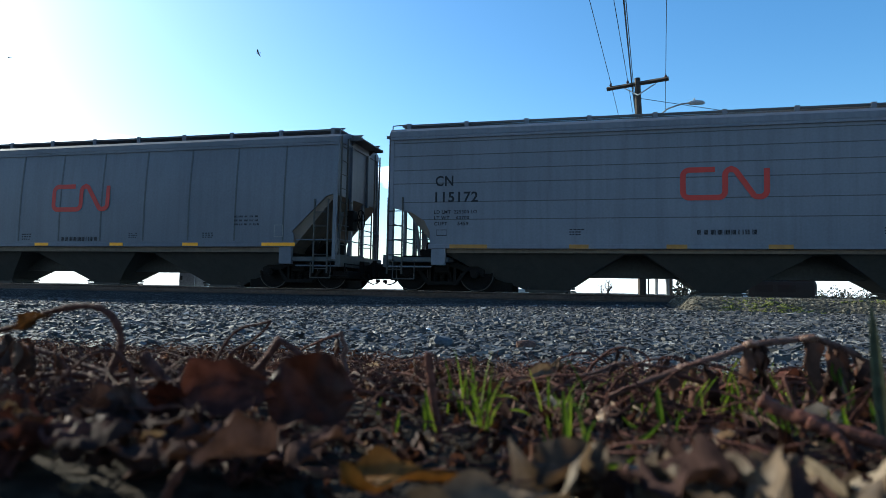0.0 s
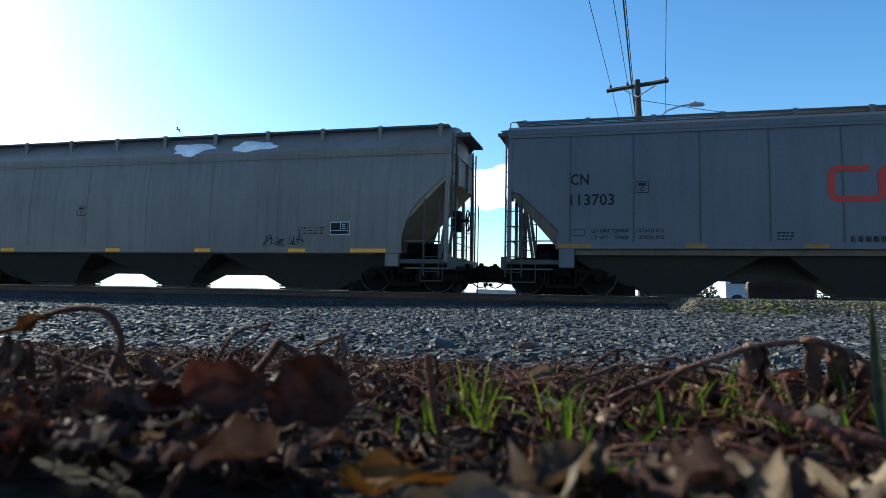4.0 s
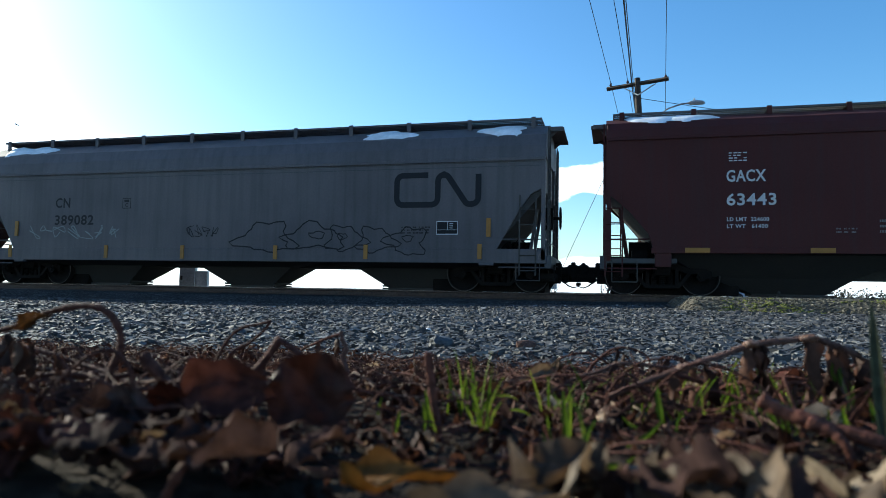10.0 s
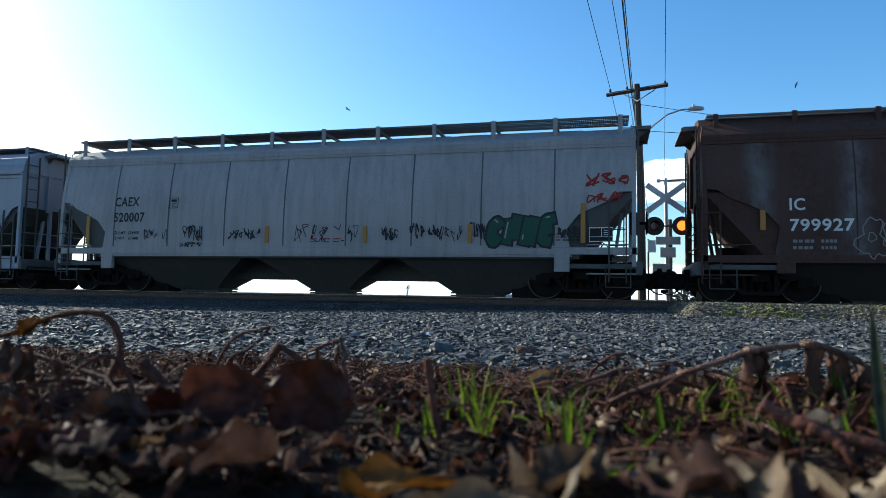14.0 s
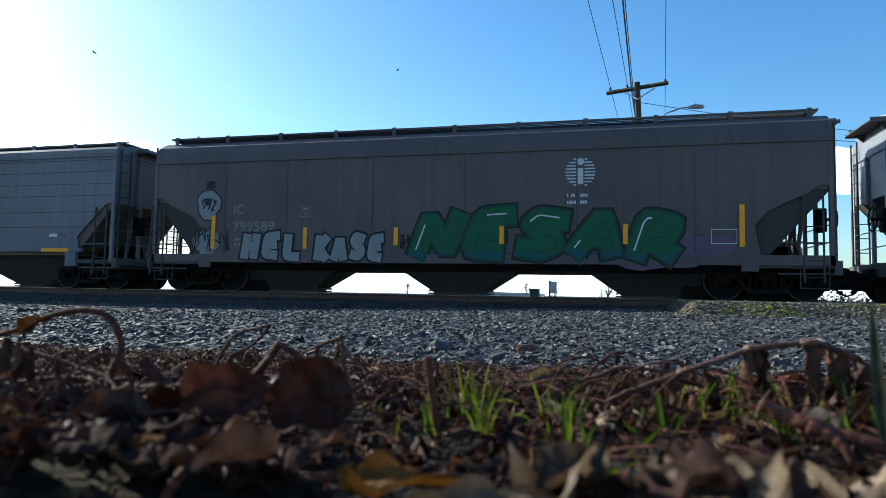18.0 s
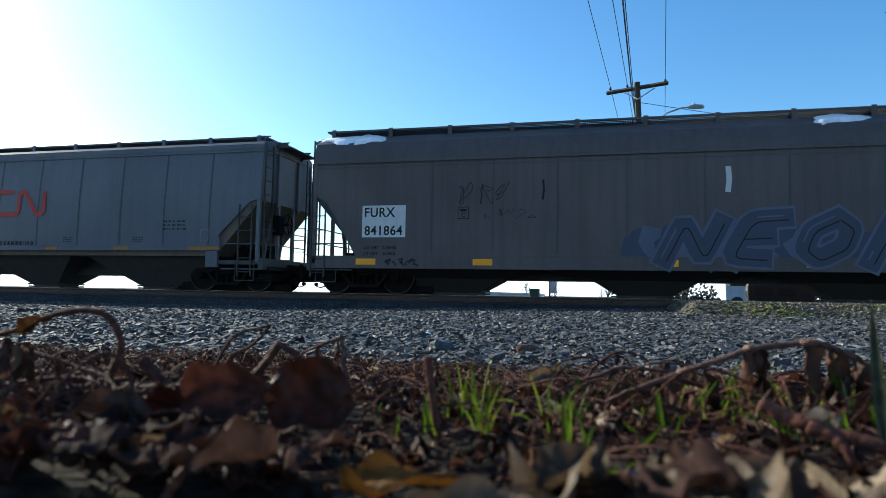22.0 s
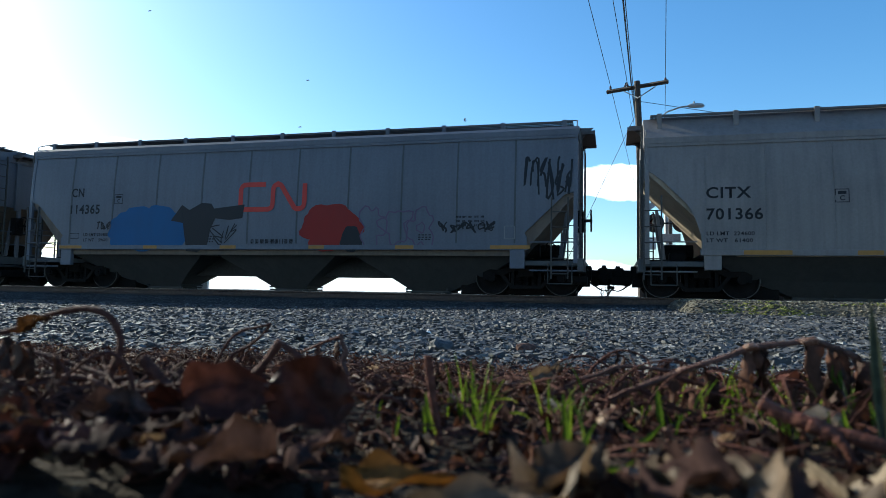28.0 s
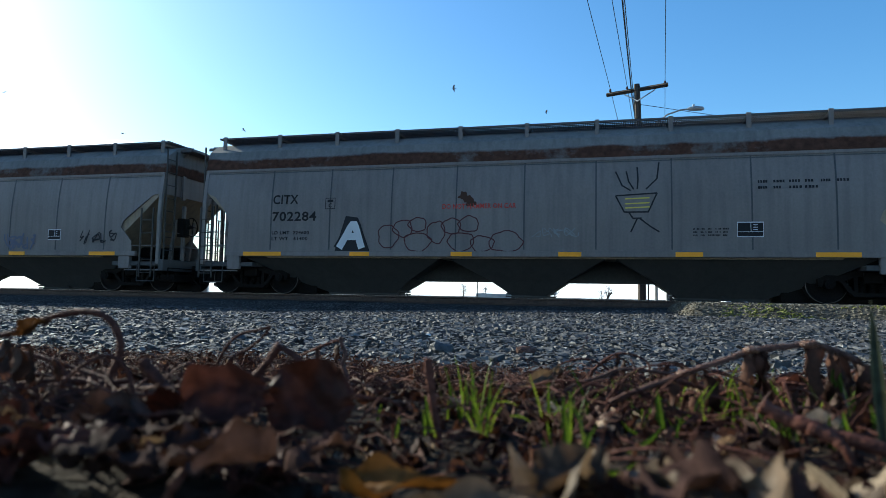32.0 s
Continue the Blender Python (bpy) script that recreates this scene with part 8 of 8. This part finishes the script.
fallen_leaf(pose(-0.181, 0.430, 0.101, 12, 0, 6), 0.084, 0.15, 0.15, 5, "leaf_yellow", "yellow-brown leaf lying close to the lens", 0.26, 0.02, 0.35)
fallen_leaf(pose(-0.118, 0.385, 0.103, 10, 0, 4), 0.095, 0.15, 0.15, 12, "leaf_pale", "bleached leaf under the yellow-brown one", 0.26, 0.02, 0.35)
fallen_leaf(pose(0.262, 1.215, 0.09, 25, 12, 15), 0.10, 0.4, 0.8, 7, "leaf_pink", "narrow pink-brown dead leaf", 0.22, 0.02)
fallen_leaf(pose(-0.135, 1.02, 0.082, 30, -24, 25), 0.075, 0.5, 0.5, 8, "leaf_pale", "pale dry leaf on the twigs", 0.28, 0.02)
rgl = random.Random(9)
for k in range(40):
    y = rgl.uniform(0.60, 1.5)
    x = rgl.uniform(-0.98 * y, 0.44 * y)
    mat = rgl.choice(("leaf_brown", "leaf_red", "leaf_maroon", "leaf_dark"))
    fallen_leaf(pose(x, y, ground_z(x, y) + rgl.uniform(0.0, 0.012), rgl.gauss(0, 14), rgl.gauss(0, 9), rgl.uniform(0, 360)), rgl.uniform(0.022, 0.040), rgl.uniform(-1.2, 1.2), rgl.uniform(-0.4, 0.5), 300 + k, mat,
                "dark brown crumpled dead leaf", rgl.uniform(0.45, 0.8), 0.06, 2.0)
# close to the lens: dark leaves on one side, bleached curled ones under the grass
rgd = random.Random(31)
for k in range(26):
    y = 0.42 + 0.016 * (k % 6) + rgd.uniform(0, 0.01)
    x = (-0.10 + 0.021 * k + rgd.uniform(-0.01, 0.01)) * y
    tan = k % 3 != 1
    fallen_leaf(pose(x, y, 0.23 - y * rgd.uniform(0.262, 0.305), rgd.gauss(14, 9), rgd.gauss(0, 8), rgd.uniform(0, 360)), rgd.uniform(0.050, 0.078), rgd.choice((-0.6, 0.7, 0.9, -0.8)), rgd.uniform(0.15, 0.45), 950 + k, "leaf_pale" if tan else "leaf_dark",
                "bleached curled dead leaf lying close to the lens" if tan else "dark brown crumpled dead leaf", rgd.uniform(0.6, 0.9), 0.05, 1.1)
for k in range(72):
    y = rgd.uniform(0.41, 0.64)
    x = rgd.uniform(-1.25, -0.46) * y
    fallen_leaf(pose(x, y, 0.23 - y * rgd.uniform(0.245, 0.31), rgd.gauss(14, 12), rgd.gauss(0, 8), rgd.uniform(0, 360)), rgd.uniform(0.040, 0.066), rgd.uniform(-0.9, 0.9), rgd.uniform(-0.2, 0.4), 900 + k, "leaf_dark" if k % 4 else "leaf_maroon",
                "dark brown dead leaf lying close to the lens", rgd.uniform(0.55, 0.85), 0.03, 1.3)
for i, (p, s, rz, w) in enumerate((((-0.446, 0.430, 0.096), 0.034, 6, 0.22), ((-0.419, 0.430, 0.095), 0.020, -8, 0.3), ((-0.386, 0.400, 0.081), 0.028, 2, 0.2), ((-0.555, 0.500, 0.114), 0.026, -10, 0.25), ((-0.541, 0.500, 0.108), 0.020, 8, 0.3), ((-0.520, 0.470, 0.098), 0.022, 20, 0.4), ((-0.460, 0.470, 0.102), 0.022, -15, 0.35), ((-0.416, 0.460, 0.106), 0.02, -25, 0.3),
                                  ((-0.385, 0.450, 0.102), 0.022, 12, 0.3), ((-0.367, 0.460, 0.107), 0.022, 10, 0.3), ((-0.295, 0.450, 0.103), 0.010, 0, 0.5), ((-0.056, 0.450, 0.104), 0.018, 20, 0.5), ((-0.025, 0.420, 0.108), 0.02, 30, 0.4), ((-0.148, 0.620, 0.080), 0.024, 16, 0.14), ((-0.054, 0.800, 0.080), 0.03, -6, 0.12))):
    fallen_leaf(pose(p[0], p[1], p[2], 25, 0, rz), s, 0.8, 0.6, 980 + i, "leaf_pale", "pale edge of a torn dead leaf", w, 0.05, 1.2)


def grass_tuft(x, y, n, h, spread, seed, mat="grass", broad=0.0018):
    rg = random.Random(seed)
    V, F = [], []
    for _ in range(n):
        a, lean = rg.uniform(0, 6.28), rg.uniform(0.1, 1.1)
        bx, by = x + rg.gauss(0, spread), y + rg.gauss(0, spread)
        z0 = ground_z(bx, by) - 0.005
        hh, w = h * rg.uniform(0.4, 1.1), broad * rg.uniform(0.55, 1.35)
        side = Vector((-math.sin(a), math.cos(a), 0))
        k = len(V)
        for i in range(6):
            u = i / 5
            c = Vector((bx + math.cos(a) * lean * hh * u * u * 0.8, by + math.sin(a) * lean * hh * u * u * 0.8, z0 + hh * u * (1 - 0.25 * lean * u)))
            ww = w * (1 - u ** 2.2) + 0.0002
            V += [c + side * ww, c - side * ww, c + Vector((0, 0, ww * 0.3))]
        for i in range(5):
            q = k + i * 3
            F += [(q, q + 2, q + 5, q + 3), (q + 2, q + 1, q + 4, q + 5)]
    me = bpy.data.meshes.new("grass_tuft")
    me.from_pydata(V, [], F)
    me.materials.append(M[mat])
    return tagged(new("grass_tuft", me), "tuft of fresh green grass blades among dead leaves", "grass", "grass tufts", "stuff")


def grass_blade(base, tip, w, sag=0.0):
    """One broad blade from base to tip, keeled, bowed by sag."""
    a, b = Vector(base), Vector(tip)
    d = (b - a).normalized()
    side = d.cross(Vector((0, 1, 0))).normalized()
    bm = bmesh.new()
    prev = None
    for i in range(8):
        u = i / 7
        c = a.lerp(b, u) + side * sag * math.sin(math.pi * u)
        ww = 0.8 * w * (1 - u ** 2.6) * min(1, 0.55 + 1.5 * u) + 0.0002
        ring = [bm.verts.new(c + side * ww), bm.verts.new(c + Vector((0, -ww * 0.45, 0))), bm.verts.new(c - side * ww)]
        if prev:
            bm.faces.new((prev[0], prev[1], ring[1], ring[0]))
            bm.faces.new((prev[1], prev[2], ring[2], ring[1]))
        prev = ring
    return tagged(new("grass_sprig", finish(bm, "grass_sprig", M["grass_blade"])), "single bright green blade of grass", "grass", "grass blades")


for base, tip, w, sag in (
        ((-0.129, 0.704, 0.080), (-0.124, 0.704, 0.152), 0.0020, 0.002), ((-0.136, 0.704, 0.083), (-0.152, 0.704, 0.125), 0.0024, -0.004), ((-0.140, 0.713, 0.082), (-0.144, 0.713, 0.132), 0.0018, 0.003), ((-0.132, 0.704, 0.081), (-0.114, 0.722, 0.138), 0.0016, 0.004), ((-0.142, 0.704, 0.085), (-0.127, 0.704, 0.120), 0.0024, 0.0),
        ((-0.126, 0.704, 0.085), (-0.113, 0.704, 0.113), 0.0018, 0.003), ((-0.143, 0.695, 0.087), (-0.154, 0.695, 0.107), 0.0020, -0.002), ((-0.040, 0.651, 0.076), (-0.046, 0.651, 0.137), 0.0046, 0.001), ((-0.042, 0.660, 0.077), (-0.040, 0.660, 0.134), 0.0030, -0.001), ((-0.052, 0.651, 0.072), (-0.065, 0.651, 0.094), 0.0026, 0.003),
        ((-0.025, 0.651, 0.078), (-0.039, 0.660, 0.130), 0.0022, -0.004), ((-0.026, 0.651, 0.079), (-0.013, 0.651, 0.111), 0.0030, 0.003), ((-0.052, 0.651, 0.075), (-0.061, 0.651, 0.112), 0.0020, 0.002), ((-0.077, 0.757, 0.095), (-0.092, 0.757, 0.143), 0.0018, -0.001), ((-0.010, 0.581, 0.084), (0.020, 0.581, 0.095), 0.0030, -0.004),
        ((0.014, 0.660, 0.084), (0.047, 0.660, 0.112), 0.0030, -0.003), ((0.049, 0.704, 0.101), (0.044, 0.704, 0.139), 0.0042, 0.001), ((-0.018, 0.598, 0.083), (-0.030, 0.598, 0.094), 0.0034, 0.002), ((-0.187, 0.686, 0.084), (-0.194, 0.686, 0.124), 0.0034, 0.001), ((-0.194, 0.686, 0.080), (-0.197, 0.686, 0.110), 0.0026, -0.001),
        ((-0.180, 0.678, 0.081), (-0.187, 0.678, 0.107), 0.0024, 0.001), ((-0.270, 0.748, 0.080), (-0.265, 0.748, 0.101), 0.0024, 0.001), ((-0.221, 0.669, 0.079), (-0.217, 0.669, 0.102), 0.0024, 0.0), ((0.171, 0.739, 0.093), (0.150, 0.739, 0.123), 0.0028, 0.003), ((0.226, 0.739, 0.100), (0.222, 0.739, 0.123), 0.0034, 0.001),
        ((0.258, 0.739, 0.106), (0.246, 0.739, 0.131), 0.0028, 0.003), ((0.094, 0.836, 0.099), (0.112, 0.836, 0.131), 0.0018, 0.002), ((0.099, 0.836, 0.098), (0.121, 0.836, 0.135), 0.0018, 0.002), ((0.102, 0.810, 0.093), (0.099, 0.810, 0.124), 0.0018, 0.001), ((0.137, 0.880, 0.116), (0.151, 0.880, 0.152), 0.0016, 0.002),
        ((0.264, 0.880, 0.124), (0.262, 0.880, 0.156), 0.0030, 0.001), ((0.258, 0.880, 0.130), (0.255, 0.880, 0.153), 0.0030, 0.002), ((0.172, 0.880, 0.138), (0.177, 0.880, 0.160), 0.0030, 0.001), ((0.062, 0.704, 0.093), (0.070, 0.704, 0.115), 0.0018, 0.002), ((0.025, 0.704, 0.094), (0.010, 0.704, 0.105), 0.0016, 0.002),
        ((-0.112, 0.748, 0.096), (-0.088, 0.748, 0.090), 0.0018, 0.003), ((-0.131, 0.774, 0.106), (-0.106, 0.774, 0.103), 0.0014, 0.003), ((0.189, 0.836, 0.119), (0.176, 0.836, 0.141), 0.0016, 0.002)):
    grass_blade(base, tip, w, sag)
for i, (x, y, n, h_, sp) in enumerate(((-0.17, 0.82, 9, 0.07, 0.018), (-0.055, 0.79, 6, 0.08, 0.012), (0.05, 0.86, 6, 0.06, 0.02), (0.13, 0.93, 9, 0.07, 0.03), (0.20, 1.0, 13, 0.065, 0.05), (0.30, 0.98, 12, 0.07, 0.04), (0.36, 0.92, 9, 0.07, 0.03),
                                       (0.26, 0.86, 8, 0.06, 0.03), (0.10, 1.15, 10, 0.05, 0.05), (0.0, 1.0, 6, 0.045, 0.05), (0.4, 1.1, 14, 0.06, 0.05), (0.24, 1.3, 14, 0.05, 0.08), (0.45, 1.4, 14, 0.05, 0.08), (0.18, 0.78, 7, 0.05, 0.02))):
    grass_tuft(x, y, n + 8, h_ * 1.25, sp, 500 + i, broad=0.0017)
# the broad blade at the edge of the view
bm = bmesh.new()
prev = None
for i in range(7):
    u = i / 6
    c, w = Vector((0.242 - 0.012 * u, 0.688 - 0.006 * u, 0.08 + 0.152 * u)), 0.0046 * (1 - abs(2 * u - 0.9) ** 2.4) + 0.0010
    ring = [bm.verts.new(c + Vector((-w, 0.002, 0))), bm.verts.new(c + Vector((0, -0.001, 0))), bm.verts.new(c + Vector((w, 0.002, 0)))]
    if prev:
        bm.faces.new((prev[0], prev[1], ring[1], ring[0]))
        bm.faces.new((prev[1], prev[2], ring[2], ring[1]))
    prev = ring
tagged(new("broad_blade", finish(bm, "broad_blade", M["grass_dark"], True)), "broad dark green blade of grass standing upright", "grass")
# grass and weeds between litter and ballast
rgw = random.Random(21)
for k in range(14):
    x, y = rgw.uniform(0.2, 1.6), rgw.uniform(1.6, 3.0)
    grass_tuft(x, y, 10, 0.03, 0.06, 560 + k)

for nm, lb, x, y, s, mat in (("dark_stone", "dark angular stone at the edge of the litter", 0.15, 2.22, 0.045, "dark_rock"), ("white_chip", "small white stone chip on the ballast", -1.09, 3.87, 0.022, "chip"), ("brown_clod", "brown clod on the ballast", -0.38, 3.02, 0.034, "twig_pale"), ("dark_stone", "dark angular stone in the ballast", -0.75, 2.9, 0.045, "dark_rock"), ("dark_stone", "dark angular stone in the ballast", -1.9, 3.1, 0.030, "dark_rock")):
    bm = bmesh.new()
    bmesh.ops.create_icosphere(bm, subdivisions=2, radius=s)
    rg = random.Random(int(x * 1000))
    for v in bm.verts:
        v.co = Vector((v.co.x * 1.25, v.co.y, v.co.z * 0.75)) * (1 + 0.45 * noise.noise(v.co / s * 1.3 + Vector((x, y, 0))))
    tagged(new(nm, finish(bm, nm, M[mat])), lb, "stone").matrix_basis = pose(x, y, ground_z(x, y) + s * 0.45, 0, 0, 30)

# thin moss between litter and ballast
rows = []
rgm = random.Random(44)
for _ in range(900):
    cx, cy = rgm.choice(((0.16, 1.9), (0.45, 1.75), (0.62, 1.9), (0.36, 2.15), (0.75, 2.1), (0.55, 1.6)))
    x, y = rgm.gauss(cx, 0.07), rgm.gauss(cy, 0.09)
    rows.append((x, y, ground_z(x, y) + 0.004, rgm.uniform(0.004, 0.010)))
scatter("moss", "thin yellow-green moss at the edge of the litter", "moss", rows, M["moss"], 0.5)

# ---- gulls ----
M["gull"] = plain("gull_plumage", (0.16, 0.16, 0.17, 1), 0.8, grain=20)


def gull():
    b = thing("gull", "grey gull gliding with bent wings", "bird", None, "gulls")
    bm = bmesh.new()
    tube(bm, [(-0.24, 0, 0.0), (-0.16, 0, 0.02), (0.0, 0, 0.03), (0.13, 0, 0.02), (0.22, 0, 0.0), (0.28, 0, -0.01)], [0.012, 0.045, 0.07, 0.06, 0.04, 0.008], 8)
    bmesh.ops.scale(bm, vec=(0.58, 0.58, 0.58), verts=bm.verts)
    part("body", bm, M["gull"], b, smooth=True)
    for s in (-1, 1):
        bm = bmesh.new()
        rows_ = [(0.03, 0.12, 0.02), (0.28, 0.13, 0.10), (0.50, 0.08, 0.06), (0.68, 0.015, 0.0)]
        top, bot = [], []
        for d, w, z in rows_:
            sw = -0.28 * max(0, d - 0.25)
            top.append((bm.verts.new((sw + w, s * d, z + 0.012)), bm.verts.new((sw - w * 0.8, s * d, z + 0.004))))
            bot.append((bm.verts.new((sw + w, s * d, z)), bm.verts.new((sw - w * 0.8, s * d, z))))
        for i in range(3):
            bm.faces.new((top[i][0], top[i][1], top[i + 1][1], top[i + 1][0]))
            bm.faces.new((bot[i][0], bot[i + 1][0], bot[i + 1][1], bot[i][1]))
            for k in (0, 1):
                bm.faces.new((top[i][k], top[i + 1][k], bot[i + 1][k], bot[i][k]))
        bmesh.ops.scale(bm, vec=(0.58, 0.58, 0.58), verts=bm.verts)
        part("wing", bm, M["gull"], b)
    bm = bmesh.new()
    prism(bm, [(-0.20, 0.01), (-0.36, 0.012), (-0.36, 0.0), (-0.20, -0.004)], -0.06, 0.06)
    bmesh.ops.scale(bm, vec=(0.58, 0.58, 0.58), verts=bm.verts)
    part("tail", bm, M["gull"], b)
    return b


GULL_PATHS = [
    ([(0, (-27.2, 45.54, 18.7)), (1, (-29.68, 44.99, 17.28)), (2, (-32.5, 44.34, 16.14)), (3, (-32.84, 44.32, 15.1))], 25),
    ([(0, (-52.54, 46.12, 20.37)), (1, (-56.33, 45.2, 19.45))], -15),
    ([(5.5, (-37.67, 56.98, 23.7)), (6, (-35.57, 57.72, 20.73))], 20),
    ([(5.5, (-42.95, 45.49, 20.32)), (6, (-43.97, 45.4, 17.75))], -25),
    ([(9, (-55.84, 49.1, 24.9)), (10, (-60.15, 47.89, 26.16))], 30),
    ([(9, (-46.09, 41.46, 22.01)), (10, (-48.84, 40.62, 23.9))], -30),
    ([(9, (-51.16, 47.87, 14.99)), (10, (-52.77, 47.49, 14.58))], 10),
    ([(11.5, (-4.24, 66.53, 25.56)), (12, (-6.24, 66.32, 21.11)), (12.4, (-7.08, 66.33, 17.77))], -35),
    ([(13, (-21.21, 51.98, 22.82)), (14, (-22.3, 52.15, 16.26))], 15),
    ([(13, (24.42, 70.66, 28.16)), (14, (17.43, 69.32, 21.4))], 40),
    ([(17, (-11.35, 51.46, 22.31)), (18, (-17.11, 50.22, 18.56)), (19, (-18.28, 50.15, 15.19))], -35),
    ([(19, (-50.08, 49.03, 17.36)), (20, (-52.63, 48.61, 13.77))], 15),
    ([(20, (-54.13, 55.29, 16.46)), (21, (-58.1, 54.25, 16.62))], 10),
    ([(23, (-33.59, 49.82, 22.66)), (24, (-28.11, 51.76, 15.04))], 20),
    ([(23, (22.32, 71.67, 20.64)), (24, (15.48, 69.93, 20.17)), (25, (10.76, 68.7, 20.25))], -25),
    ([(24, (-21.19, 50.49, 14.33)), (25, (-22.11, 50.25, 14.4))], 15),
    ([(27.5, (-38.5, 52.44, 26.4)), (28, (-42.38, 51.44, 26.31)), (29, (-48.33, 49.96, 25.58))], -30),
    ([(29, (-3.33, 51.85, 16.6)), (30, (-6.41, 51.07, 16.43)), (31, (-9.45, 50.28, 16.44)), (32, (-12.18, 49.56, 16.67))], 25),
    ([(30, (-37.46, 50.38, 14.95)), (31, (-40.41, 49.62, 14.97)), (32, (-42.68, 49.08, 14.27))], -15),
    ([(31, (-4.33, 65.95, 18.63)), (32, (-6.42, 65.39, 18.88))], 20),
    ([(31, (-47.99, 44.34, 18.13)), (32, (-50.33, 43.82, 16.89))], -20),
    ([(31, (-31.21, 56.07, 15.92)), (32, (-34.32, 55.28, 15.76))], 15),
]
GULLS = []
for i, (path, bank) in enumerate(GULL_PATHS):
    g = gull()
    GULLS.append((g, path, bank))


def gull_rows(path, bank):
    """Rows along the path, carried on in a straight line to both ends of the clip."""
    pts = [(t, Vector(p)) for t, p in path]
    (t0, a), (t1, b) = pts[0], pts[1]
    (t2, c), (t3, d) = pts[-2], pts[-1]
    if t0 > 0:
        v = (b - a) / (t1 - t0)
        pts.insert(0, (0, a - v * max(1.0, 20 / v.length) * t0))
    if t3 < 32:
        v = (d - c) / (t3 - t2)
        pts.append((32, d + v * max(1.0, 20 / v.length) * (32 - t3)))
    out = []
    for i, (t, p) in enumerate(pts):
        q = pts[min(i + 1, len(pts) - 1)][1] - pts[max(i - 1, 0)][1]
        head = math.degrees(math.atan2(q.y, q.x))
        out.append((t, p, head))
    h0 = out[len(out) // 2][2]
    return [(t, pose(p.x, p.y, p.z, bank, 0, h0)) for t, p, _ in out]


def motions():
    """The train rolls by at about ten metres a second; each wheel turns with it."""
    for car, wheels, x0 in TRAIN:
        walk(car, [(i * 0.5, pose(x0 + run(i * 0.5), TRACK_Y, RAIL_TOP)) for i in range(65)])
        seen = [i for i in range(481) if -42 < x0 + run(i / 15) < 34]
        for w, x in wheels:
            rows = [(i / 15, pose(x, 0, WHEEL_R, 0, math.degrees(run(i / 15) / WHEEL_R), 0)) for i in seen]
            if not rows:
                rows = [(0, pose(x, 0, WHEEL_R))]
            if rows[0][0] > 0:
                rows.insert(0, (0, rows[0][1]))
            if rows[-1][0] < 32:
                rows.append((32, rows[-1][1]))
            walk(w, rows)
    for g, path, bank in GULLS:
        walk(g, gull_rows(path, bank))


motions()
